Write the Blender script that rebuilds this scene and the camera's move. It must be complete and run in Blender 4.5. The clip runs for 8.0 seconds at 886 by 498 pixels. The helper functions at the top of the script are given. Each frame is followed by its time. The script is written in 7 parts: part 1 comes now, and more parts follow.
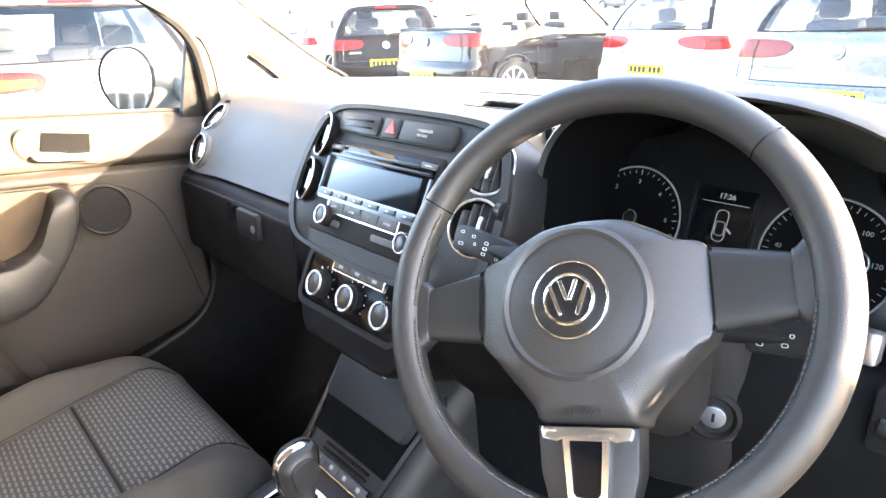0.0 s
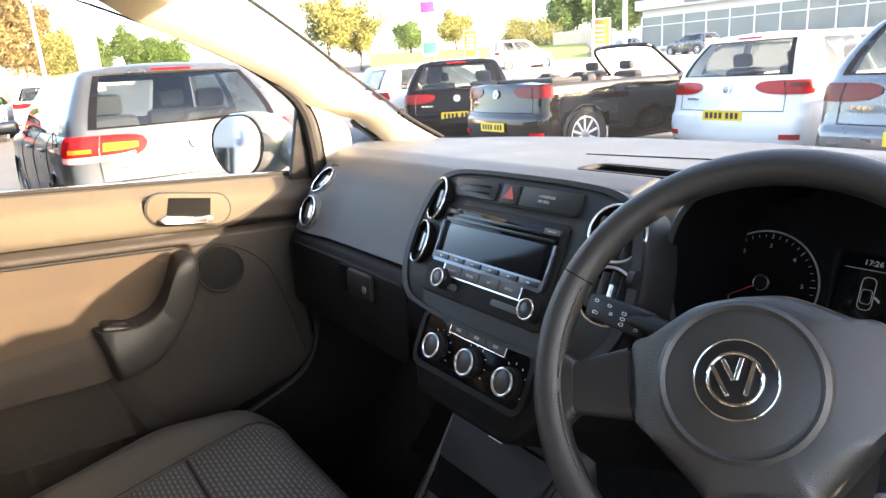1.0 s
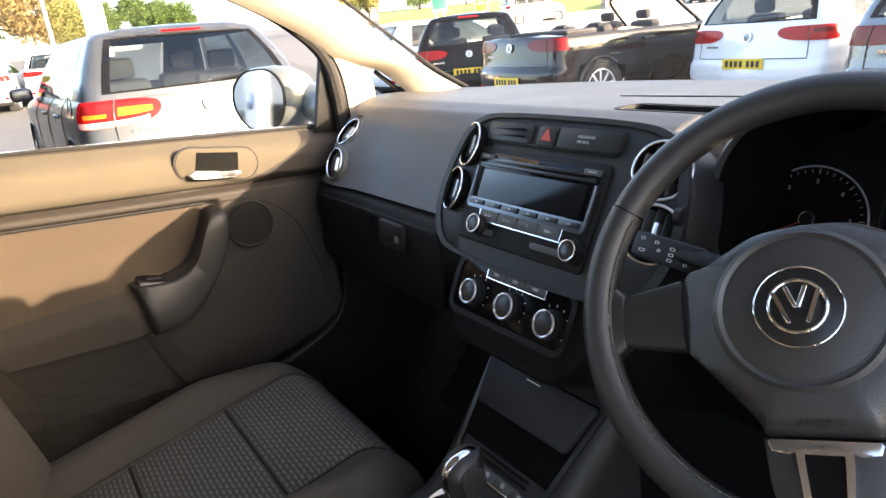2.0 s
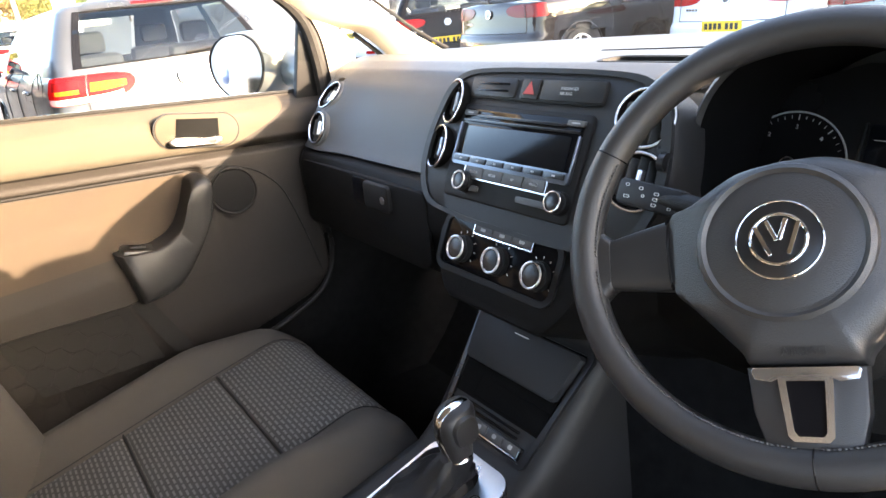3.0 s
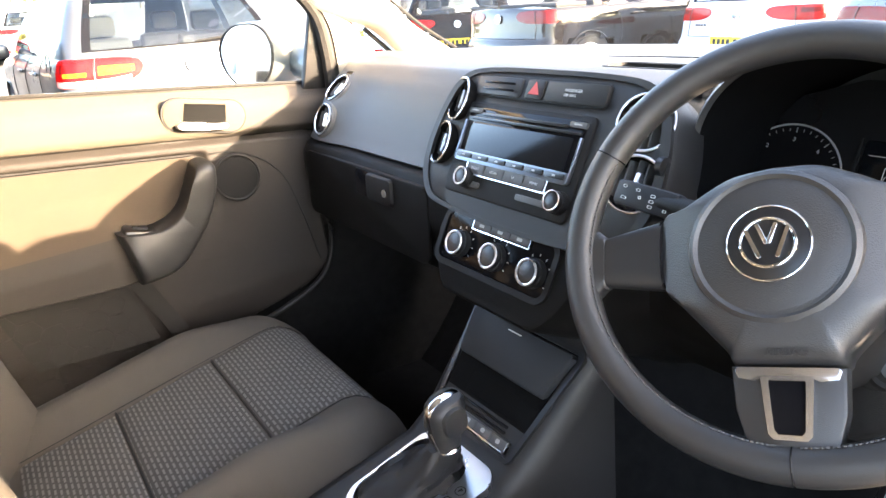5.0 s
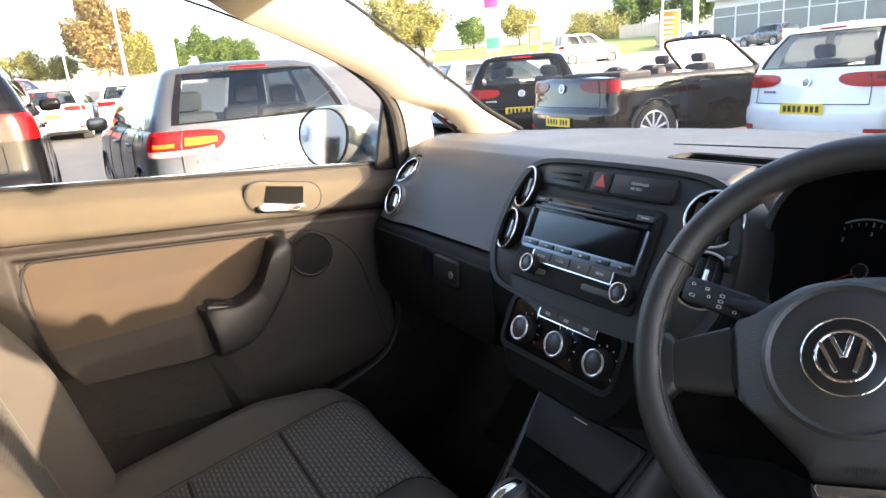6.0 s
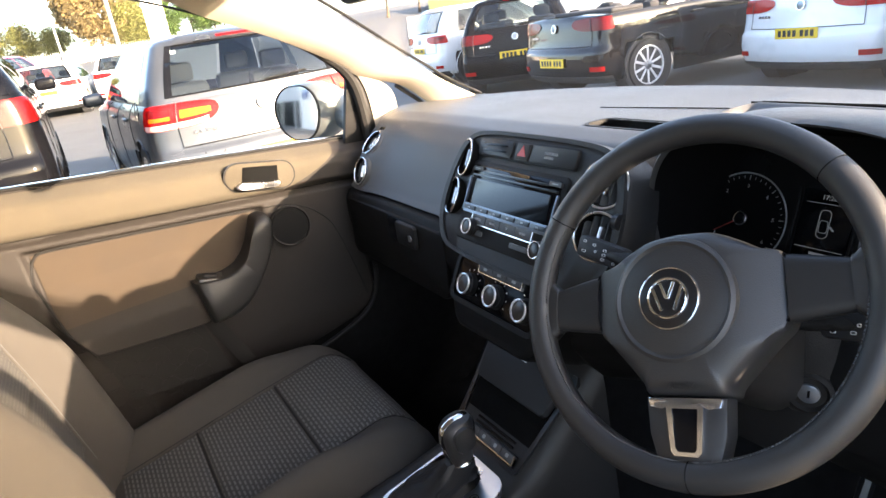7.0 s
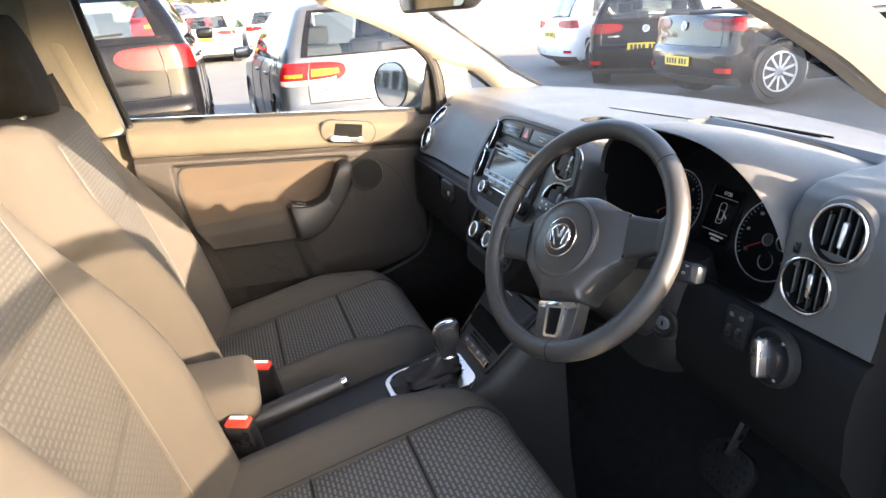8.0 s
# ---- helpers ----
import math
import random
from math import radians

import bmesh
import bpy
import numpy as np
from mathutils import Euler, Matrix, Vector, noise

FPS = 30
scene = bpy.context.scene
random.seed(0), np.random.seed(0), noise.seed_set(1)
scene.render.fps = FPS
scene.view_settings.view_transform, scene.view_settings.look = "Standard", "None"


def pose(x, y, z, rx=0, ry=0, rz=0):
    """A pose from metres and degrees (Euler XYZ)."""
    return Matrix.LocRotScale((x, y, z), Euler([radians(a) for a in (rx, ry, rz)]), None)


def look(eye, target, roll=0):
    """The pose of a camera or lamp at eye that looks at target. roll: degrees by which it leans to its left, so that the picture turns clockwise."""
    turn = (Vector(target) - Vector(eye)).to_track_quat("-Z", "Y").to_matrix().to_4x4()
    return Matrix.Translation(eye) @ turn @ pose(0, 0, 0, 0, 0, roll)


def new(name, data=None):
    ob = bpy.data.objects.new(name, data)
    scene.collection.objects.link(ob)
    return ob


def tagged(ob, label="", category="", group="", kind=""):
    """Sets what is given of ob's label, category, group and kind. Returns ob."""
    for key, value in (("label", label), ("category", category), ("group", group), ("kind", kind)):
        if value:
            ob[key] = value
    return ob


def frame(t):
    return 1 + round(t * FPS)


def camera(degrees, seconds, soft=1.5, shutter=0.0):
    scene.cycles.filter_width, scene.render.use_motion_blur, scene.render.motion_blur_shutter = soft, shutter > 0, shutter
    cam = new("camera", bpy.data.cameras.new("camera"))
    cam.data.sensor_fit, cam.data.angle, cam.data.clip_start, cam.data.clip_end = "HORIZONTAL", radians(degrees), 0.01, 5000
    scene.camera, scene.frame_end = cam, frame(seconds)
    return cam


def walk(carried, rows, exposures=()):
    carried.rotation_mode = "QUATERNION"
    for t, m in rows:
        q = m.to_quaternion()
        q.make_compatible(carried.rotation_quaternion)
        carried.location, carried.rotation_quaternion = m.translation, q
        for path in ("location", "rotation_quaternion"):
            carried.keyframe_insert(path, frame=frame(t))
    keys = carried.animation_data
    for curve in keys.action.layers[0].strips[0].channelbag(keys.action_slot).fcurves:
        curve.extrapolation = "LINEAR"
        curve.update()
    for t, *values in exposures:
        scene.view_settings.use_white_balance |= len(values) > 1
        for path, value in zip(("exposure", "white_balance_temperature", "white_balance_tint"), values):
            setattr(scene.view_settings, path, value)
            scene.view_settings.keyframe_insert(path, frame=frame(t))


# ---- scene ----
cam = camera(69.7, 8.0)
# seconds, stops
EXPOSURES = [(t, stops, 6800 if t < 6 else 6500, 12) for t, stops in ((0.0, 5.82), (0.5, 4.93), (1.0, 4.23), (1.5, 3.64), (1.7, 3.74), (2.8, 4.46), (3.0, 4.68), (3.5, 5.29), (4.0, 5.74), (4.2, 5.59), (5.3, 5.02), (5.5, 4.72), (6.0, 3.88), (6.5, 3.71), (7.0, 3.97), (7.5, 4.20), (8.0, 4.38))]
PATH = [
    (0, (0.619, 0.228, 1.22), (-0.797, 1.463, 0.538), -2.1),
    (0.5, (0.597, 0.202, 1.232), (-0.908, 1.35, 0.584), -4.0),
    (0.7, (0.587, 0.192, 1.238), (-0.952, 1.314, 0.627), -3.5),
    (1, (0.578, 0.178, 1.245), (-0.999, 1.287, 0.715), -3.9),
    (1.2, (0.575, 0.166, 1.249), (-1.037, 1.251, 0.773), -3.6),
    (1.5, (0.569, 0.158, 1.237), (-1.04, 1.217, 0.697), -4.2),
    (1.7, (0.561, 0.156, 1.231), (-1.035, 1.204, 0.636), -4.8),
    (2.8, (0.564, 0.142, 1.224), (-0.975, 1.207, 0.52), -6.8),
    (3, (0.567, 0.141, 1.211), (-0.962, 1.203, 0.479), -6.7),
    (3.5, (0.577, 0.137, 1.195), (-0.913, 1.225, 0.421), -5.9),
    (4, (0.579, 0.142, 1.195), (-0.914, 1.233, 0.433), -4.9),
    (4.2, (0.58, 0.136, 1.193), (-0.911, 1.23, 0.43), -3.7),
    (5.3, (0.579, 0.13, 1.221), (-0.999, 1.159, 0.55), -4.3),
    (5.5, (0.58, 0.128, 1.234), (-1.06, 1.112, 0.652), -4.2),
    (6, (0.585, 0.122, 1.243), (-1.092, 1.073, 0.714), -4.5),
    (6.3, (0.598, 0.119, 1.255), (-1.066, 1.067, 0.677), -4.9),
    (6.5, (0.628, 0.128, 1.27), (-1.051, 1.054, 0.7), -5.4),
    (6.8, (0.687, 0.14, 1.287), (-0.985, 1.047, 0.672), -6.7),
    (7, (0.731, 0.152, 1.295), (-0.93, 1.034, 0.617), -8.9),
    (7.2, (0.782, 0.194, 1.289), (-0.948, 0.961, 0.642), -10.8),
    (7.3, (0.829, 0.181, 1.303), (-0.896, 0.92, 0.617), -8.9),
    (7.5, (0.902, 0.195, 1.302), (-0.89, 0.764, 0.619), -6.3),
    (7.6, (0.942, 0.188, 1.307), (-0.851, 0.75, 0.624), -5.6),
    (8, (1.1, 0.165, 1.331), (-0.685, 0.729, 0.627), -4.0),
]
walk(cam, [(t, look(eye, target, roll)) for t, eye, target, roll in PATH],
     exposures=EXPOSURES)

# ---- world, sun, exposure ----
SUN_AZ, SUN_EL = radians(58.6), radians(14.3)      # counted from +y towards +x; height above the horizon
world = bpy.data.worlds.new("sky")
scene.world = world
world.use_nodes = True
wn = world.node_tree.nodes
sky = wn.new("ShaderNodeTexSky")
sky.sky_type, sky.sun_disc = "NISHITA", False
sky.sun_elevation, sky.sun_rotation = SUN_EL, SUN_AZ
sky.air_density, sky.dust_density, sky.ozone_density = 0.75, 2.5, 0.4      # a pale, hazy sky
world.node_tree.links.new(sky.outputs[0], wn["Background"].inputs[0])
wn["Background"].inputs[1].default_value = 0.088
sun = new("sun", bpy.data.lights.new("sun", "SUN"))
sun.data.energy, sun.data.angle, sun.data.color = 2.3, radians(0.55), (1.0, 0.785, 0.57)
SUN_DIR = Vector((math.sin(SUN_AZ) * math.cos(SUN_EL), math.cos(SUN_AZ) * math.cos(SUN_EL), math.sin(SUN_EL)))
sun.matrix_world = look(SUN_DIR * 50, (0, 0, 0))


# ---- materials ----
def mat(name, c, rough=0.5, metal=0.0, var=0.2, vscale=6.0, bump=0.0, bscale=400.0, coat=0.0, spec=0.5, emit=None, power=0.0, voronoi=False):
    """A node material with colour variation at two scales and a fine relief."""
    m = bpy.data.materials.new(name)
    m.use_nodes = True
    nt = m.node_tree
    b = nt.nodes["Principled BSDF"]
    geo = nt.nodes.new("ShaderNodeNewGeometry")
    big = nt.nodes.new("ShaderNodeTexNoise")
    big.inputs["Scale"].default_value, big.inputs["Detail"].default_value = vscale, 5
    fine = nt.nodes.new("ShaderNodeTexVoronoi" if voronoi else "ShaderNodeTexNoise")
    fine.inputs["Scale"].default_value = bscale
    for t in (big, fine):
        nt.links.new(geo.outputs["Position"], t.inputs["Vector"])
    add = nt.nodes.new("ShaderNodeMath")
    add.operation = "MULTIPLY_ADD"
    nt.links.new(fine.outputs[0], add.inputs[0])
    add.inputs[1].default_value = 0.35
    nt.links.new(big.outputs[0], add.inputs[2])
    ramp = nt.nodes.new("ShaderNodeMapRange")
    nt.links.new(add.outputs[0], ramp.inputs[0])
    ramp.inputs[1].default_value, ramp.inputs[2].default_value = 0.35, 1.0
    ramp.inputs[3].default_value, ramp.inputs[4].default_value = 1 - var, 1 + var
    mul = nt.nodes.new("ShaderNodeVectorMath")
    mul.operation = "SCALE"
    mul.inputs[0].default_value = c
    nt.links.new(ramp.outputs[0], mul.inputs["Scale"])
    nt.links.new(mul.outputs[0], b.inputs["Base Color"])
    rr = nt.nodes.new("ShaderNodeMapRange")
    nt.links.new(big.outputs[0], rr.inputs[0])
    rr.inputs[1].default_value, rr.inputs[2].default_value = 0.3, 0.7
    rr.inputs[3].default_value, rr.inputs[4].default_value = max(rough - 0.06, 0.02), min(rough + 0.06, 1)
    nt.links.new(rr.outputs[0], b.inputs["Roughness"])
    b.inputs["Metallic"].default_value, b.inputs["Coat Weight"].default_value = metal, coat
    b.inputs["Coat Roughness"].default_value, b.inputs["Specular IOR Level"].default_value = 0.04, spec
    if bump:
        bn = nt.nodes.new("ShaderNodeBump")
        bn.inputs["Strength"].default_value, bn.inputs["Distance"].default_value = bump, 0.001
        nt.links.new(fine.outputs[0], bn.inputs["Height"])
        nt.links.new(bn.outputs[0], b.inputs["Normal"])
    if emit:
        b.inputs["Emission Color"].default_value, b.inputs["Emission Strength"].default_value = (*emit, 1), power
    return m


def glass(name, tint=(0.93, 0.95, 0.95), rough=0.0, clear=0.92, dust_glare=0.0, gloss=0.9):
    """A thin pane: mostly clear, with a real mirror reflection at grazing angles."""
    m = bpy.data.materials.new(name)
    m.use_nodes = True
    nt = m.node_tree
    nt.nodes.remove(nt.nodes["Principled BSDF"])
    tr, gl, mx, lw, fr = (nt.nodes.new(k) for k in ("ShaderNodeBsdfTransparent", "ShaderNodeBsdfGlossy", "ShaderNodeMixShader", "ShaderNodeLayerWeight", "ShaderNodeMath"))
    tr.inputs[0].default_value = (*[t * clear for t in tint], 1)
    gl.inputs["Roughness"].default_value = rough
    lw.inputs["Blend"].default_value = 0.5
    up = nt.nodes.new("ShaderNodeMath")
    up.operation, up.inputs[1].default_value = "POWER", 5.0
    nt.links.new(lw.outputs["Facing"], up.inputs[0])
    fr.operation, fr.inputs[1].default_value, fr.inputs[2].default_value = "MULTIPLY_ADD", gloss, gloss * 0.05
    nt.links.new(up.outputs[0], fr.inputs[0])
    nt.links.new(fr.outputs[0], mx.inputs[0])
    nt.links.new(tr.outputs[0], mx.inputs[1])
    nt.links.new(gl.outputs[0], mx.inputs[2])
    last = mx.outputs[0]
    if dust_glare:
        # a thin uneven film, which scatters the sun: dust when weak, imitated glare when strong
        tl, m2, noise, rng, geo = (nt.nodes.new(k) for k in ("ShaderNodeBsdfTranslucent", "ShaderNodeMixShader", "ShaderNodeTexNoise", "ShaderNodeMapRange", "ShaderNodeNewGeometry"))
        noise.inputs["Scale"].default_value, noise.inputs["Detail"].default_value = 4.0, 6
        nt.links.new(geo.outputs["Position"], noise.inputs["Vector"])
        nt.links.new(noise.outputs[0], rng.inputs[0])
        rng.inputs[1].default_value, rng.inputs[2].default_value = 0.3, 0.75
        rng.inputs[3].default_value, rng.inputs[4].default_value = dust_glare * 0.5, dust_glare * 1.6
        tl.inputs[0].default_value = (0.9, 0.88, 0.82, 1)
        nt.links.new(rng.outputs[0], m2.inputs[0])
        nt.links.new(last, m2.inputs[1])
        nt.links.new(tl.outputs[0], m2.inputs[2])
        last = m2.outputs[0]
    nt.links.new(last, nt.nodes["Material Output"].inputs[0])
    return m


def dashed(name, axis, light=(0.115, 0.113, 0.106, 1)):
    """Dark woven seat cloth with rows of short light stitches."""
    m = mat(name, (0.042, 0.0405, 0.037), 0.9, var=0.3, vscale=25, bump=0.6, bscale=1400)
    nt = m.node_tree
    b = nt.nodes["Principled BSDF"]
    geo, sep, comb = (nt.nodes.new(k) for k in ("ShaderNodeNewGeometry", "ShaderNodeSeparateXYZ", "ShaderNodeCombineXYZ"))
    nt.links.new(geo.outputs["Position"], sep.inputs[0])
    nt.links.new(sep.outputs[0], comb.inputs[0])
    nt.links.new(sep.outputs[axis], comb.inputs[1])
    br = nt.nodes.new("ShaderNodeTexBrick")
    nt.links.new(comb.outputs[0], br.inputs["Vector"])
    br.inputs["Scale"].default_value = 1.0
    br.inputs["Brick Width"].default_value, br.inputs["Row Height"].default_value = 0.0165, 0.0075
    br.inputs["Mortar Size"].default_value, br.inputs["Mortar Smooth"].default_value = 0.0025, 0.3
    mix = nt.nodes.new("ShaderNodeMix")
    mix.data_type = "RGBA"
    nt.links.new(br.outputs["Fac"], mix.inputs[0])
    old = b.inputs["Base Color"].links[0].from_socket
    mix.inputs[6].default_value = light
    nt.links.new(old, mix.inputs[7])
    nt.links.new(mix.outputs[2], b.inputs["Base Color"])
    return m


PLASTIC = mat("charcoal soft plastic", (0.064, 0.0645, 0.0645), 0.47, spec=0.45, var=0.12, bump=0.3, bscale=1500, voronoi=True)
HARD = mat("charcoal hard plastic", (0.0115, 0.0113, 0.0113), 0.55, spec=0.2, var=0.15, bump=0.3, bscale=700, voronoi=True)
# Black of the speaker mesh; on the dash it holds the shade low down.
LOWERP = mat("black mesh and dash shade plastic", (0.0062, 0.0061, 0.0061), 0.6, spec=0.12, var=0.15, bump=0.3, bscale=700, voronoi=True)
SATIN = mat("satin black plastic", (0.012, 0.012, 0.013), 0.3, var=0.1)
STACKP = mat("charcoal stack plastic", (0.018, 0.018, 0.0182), 0.48, spec=0.35, var=0.12, bump=0.25, bscale=1000, voronoi=True)
PANEL = mat("charcoal switch plastic", (0.017, 0.0168, 0.017), 0.45, spec=0.3, var=0.1, bump=0.15, bscale=1200)
GLOSSY = mat("gloss black plastic", (0.006, 0.006, 0.007), 0.08, spec=0.12, var=0.05)
LEATHER = mat("black grained leather", (0.023, 0.0227, 0.0227), 0.42, spec=0.6, var=0.12, bump=0.22, bscale=1500, voronoi=True)
AIRBAG = mat("grained black airbag plastic", (0.027, 0.0266, 0.0266), 0.42, spec=0.7, var=0.12, bump=0.22, bscale=900, voronoi=True)
CHROME = mat("polished chrome", (0.75, 0.76, 0.78), 0.12, metal=1.0, var=0.05)
RING = mat("satin chrome", (0.8, 0.8, 0.81), 0.26, metal=1.0, var=0.05)
WINGSILVER = mat("satin silver plastic", (0.78, 0.79, 0.8), 0.16, metal=0.95, var=0.05)
SPOKE = mat("smooth charcoal spoke plastic", (0.021, 0.0208, 0.021), 0.42, var=0.1, bump=0.1, bscale=900)
# Dark taupe: the shade on the cream pillar is put into this colour.
APERT = mat("shade-toned aperture trim", (0.060, 0.050, 0.042), 0.8, spec=0.2, var=0.12, bump=0.2, bscale=900)
GAITER = mat("soft black leather", (0.007, 0.007, 0.0072), 0.45, var=0.2, bump=0.35, bscale=1200, voronoi=True)
SLATE = mat("slate black matt plastic", (0.024, 0.026, 0.029), 0.5, spec=0.25, var=0.1, bump=0.15, bscale=1200)
THREAD = mat("dark grey thread", (0.06, 0.06, 0.06), 0.8, var=0.1)
SMOKE = mat("blue-grey satin metal", (0.16, 0.18, 0.21), 0.3, metal=0.8, var=0.05)
ALU = mat("brushed aluminium", (0.62, 0.63, 0.65), 0.3, metal=1.0, var=0.08, vscale=30)
TRIM = mat("grey door plastic", (0.021, 0.0180, 0.0155), 0.65, spec=0.25, var=0.12, vscale=14, bump=0.35, bscale=900, voronoi=True)
DOORCLOTH = mat("taupe door cloth", (0.056, 0.0465, 0.031), 0.95, var=0.16, vscale=20, bump=0.5, bscale=1500)
INSERT = mat("brown door cloth", (0.036, 0.0255, 0.0158), 0.95, var=0.22, vscale=12, bump=0.5, bscale=1500)
CREAM = mat("cream pillar trim", (0.36, 0.322, 0.26), 0.75, var=0.06, vscale=10, bump=0.2, bscale=900)
HEADLINE = mat("cream headlining", (0.5, 0.47, 0.4), 0.95, var=0.08, bump=0.4, bscale=1200)
CLOTH = mat("dark grey bolster cloth", (0.042, 0.0375, 0.0315), 0.95, var=0.16, vscale=22, bump=0.6, bscale=1500)
STITCH = dashed("dark stitched cloth", 1)
STITCHV = dashed("dark stitched back cloth", 2, (0.062, 0.058, 0.051, 1))
CARPET = mat("black carpet", (0.012, 0.0116, 0.0112), 1.0, spec=0.1, var=0.4, vscale=40, bump=0.8, bscale=900)
RUBBER = mat("black rubber", (0.010, 0.0095, 0.009), 0.65, spec=0.2, var=0.15, bump=0.2)
SILVER_IN = mat("silver door paint", (0.45, 0.47, 0.48), 0.3, metal=0.6, var=0.05, coat=1.0)
MIRRORP = mat("silver green mirror paint", (0.20, 0.215, 0.205), 0.35, metal=0.5, var=0.05, coat=0.6)
MIRROR = mat("mirror glass", (0.85, 0.87, 0.88), 0.01, metal=1.0, var=0.0)
REDP = mat("red button plastic", (0.55, 0.03, 0.02), 0.35, var=0.1)
HAZ = mat("red hazard triangle", (0.5, 0.05, 0.04), 0.4, var=0.1)
WHITEP = mat("white print", (0.7, 0.7, 0.68), 0.6, var=0.05)
GREYP = mat("grey print", (0.35, 0.35, 0.35), 0.6, var=0.05)
SCREEN = mat("dark display glass", (0.006, 0.007, 0.009), 0.14, spec=0.3, var=0.05)
SEATWEB = mat("black belt webbing", (0.015, 0.015, 0.016), 0.8, var=0.2, bump=0.5, bscale=900)
DIALFACE = mat("matt black dial face", (0.004, 0.004, 0.0045), 0.8, spec=0.12, var=0.1)
# Dead black puts the shade of deep openings into their colour.
SLOT = mat("dead black recess shade", (0.004, 0.004, 0.004), 1.0, var=0.1, spec=0.1)
PANE = glass("clear window glass")
DUSTY = glass("dusty windscreen glass", (1.0, 1.0, 0.99), clear=1.0, dust_glare=0.002, gloss=0.4)
TINTED = glass("green tinted window glass", (0.97, 0.95, 0.90), clear=0.80)
TINT = glass("tinted car glass", (0.80, 0.87, 0.87), clear=0.92, gloss=1.5)
SIDEGLASS = glass("dark side glass", (0.75, 0.82, 0.82), clear=0.40)
# Strong white scatter stands in for sky glare on the convertible's windscreen.
GLAREGLASS = glass("glare-white glass", clear=0.5, dust_glare=0.8)
LIT = mat("lit display print", (0.2, 0.2, 0.2), 0.5, var=0.0, emit=(0.8, 0.85, 0.9), power=0.0065)


# ---- mesh helpers ----
def sharpen(bm, angle=40):
    bm.normal_update()
    for f in bm.faces:
        f.smooth = True
    for e in bm.edges:
        e.smooth = len(e.link_faces) == 2 and e.calc_face_angle(0) < radians(angle)


def part(name, bm, material, parent=None, label="", angle=40):
    """Links a bmesh as one mesh object, in world coordinates, under a thing or a part."""
    sharpen(bm, angle)
    me = bpy.data.meshes.new(name)
    bm.to_mesh(me)
    bm.free()
    me.materials.append(material)
    ob = new(name, me)
    if parent is not None:
        ob.parent = parent
        ob.matrix_parent_inverse = parent.matrix_basis.inverted() if parent.parent is None else (parent.parent.matrix_basis @ parent.matrix_parent_inverse).inverted()
    if label:
        ob["label"] = label
    return ob


def thing(name, at, label, category, group="", kind=""):
    ob = new(name)
    ob.empty_display_size = 0.1
    ob.matrix_basis = Matrix.Translation(at)
    return tagged(ob, label, category, group, kind)


def axes(o, u, w):
    """A frame at o: u along its first axis, w along its third."""
    u, w = Vector(u).normalized(), Vector(w).normalized()
    v = w.cross(u).normalized()
    u = v.cross(w)
    m = Matrix((u, v, w)).transposed().to_4x4()
    m.translation = o
    return m


def loft(rings, closed=True, caps=True, bm=None):
    bm = bm or bmesh.new()
    vs = [[bm.verts.new(p) for p in r] for r in rings]
    n = len(vs[0])
    for a, b in zip(vs, vs[1:]):
        for i in range(n if closed else n - 1):
            j = (i + 1) % n
            bm.faces.new((a[i], a[j], b[j], b[i]))
    if caps and closed:
        bm.faces.new(vs[0][::-1])
        bm.faces.new(vs[-1])
    bmesh.ops.recalc_face_normals(bm, faces=bm.faces)
    return bm


def rrect(w, h, r, n=5, cx=0, cy=0):
    pts = []
    r = min(r, w / 2 - 1e-5, h / 2 - 1e-5)
    for k, (sx, sy) in enumerate(((1, 1), (-1, 1), (-1, -1), (1, -1))):
        for i in range(n + 1):
            a = (k + i / n) * math.pi / 2
            pts.append((cx + sx * (w / 2 - r) + r * math.cos(a), cy + sy * (h / 2 - r) + r * math.sin(a)))
    return pts


def disc(r, n=32, ry=None, cx=0, cy=0):
    return [(cx + r * math.cos(2 * math.pi * i / n), cy + (ry or r) * math.sin(2 * math.pi * i / n)) for i in range(n)]


def prism(pts, d0, d1, m=Matrix(), b=0.0015, bm=None):
    """A flat shape in a frame, from depth d0 to d1 along its third axis, the d1 edge rounded by b."""
    cx, cy = sum(p[0] for p in pts) / len(pts), sum(p[1] for p in pts) / len(pts)
    size = max(max(abs(p[0] - cx), abs(p[1] - cy)) for p in pts)
    k = 1 - b / size
    s = 1 if d1 > d0 else -1

    def ring(q, z):
        return [m @ Vector((cx + (p[0] - cx) * q, cy + (p[1] - cy) * q, z)) for p in pts]
    rows = [ring(1, d0), ring(1, d1 - s * b), ring((1 + k) / 2 + 0.2 * (1 - k), d1 - s * b * 0.3), ring(k, d1)] if b else [ring(1, d0), ring(1, d1)]
    return loft(rows, bm=bm)


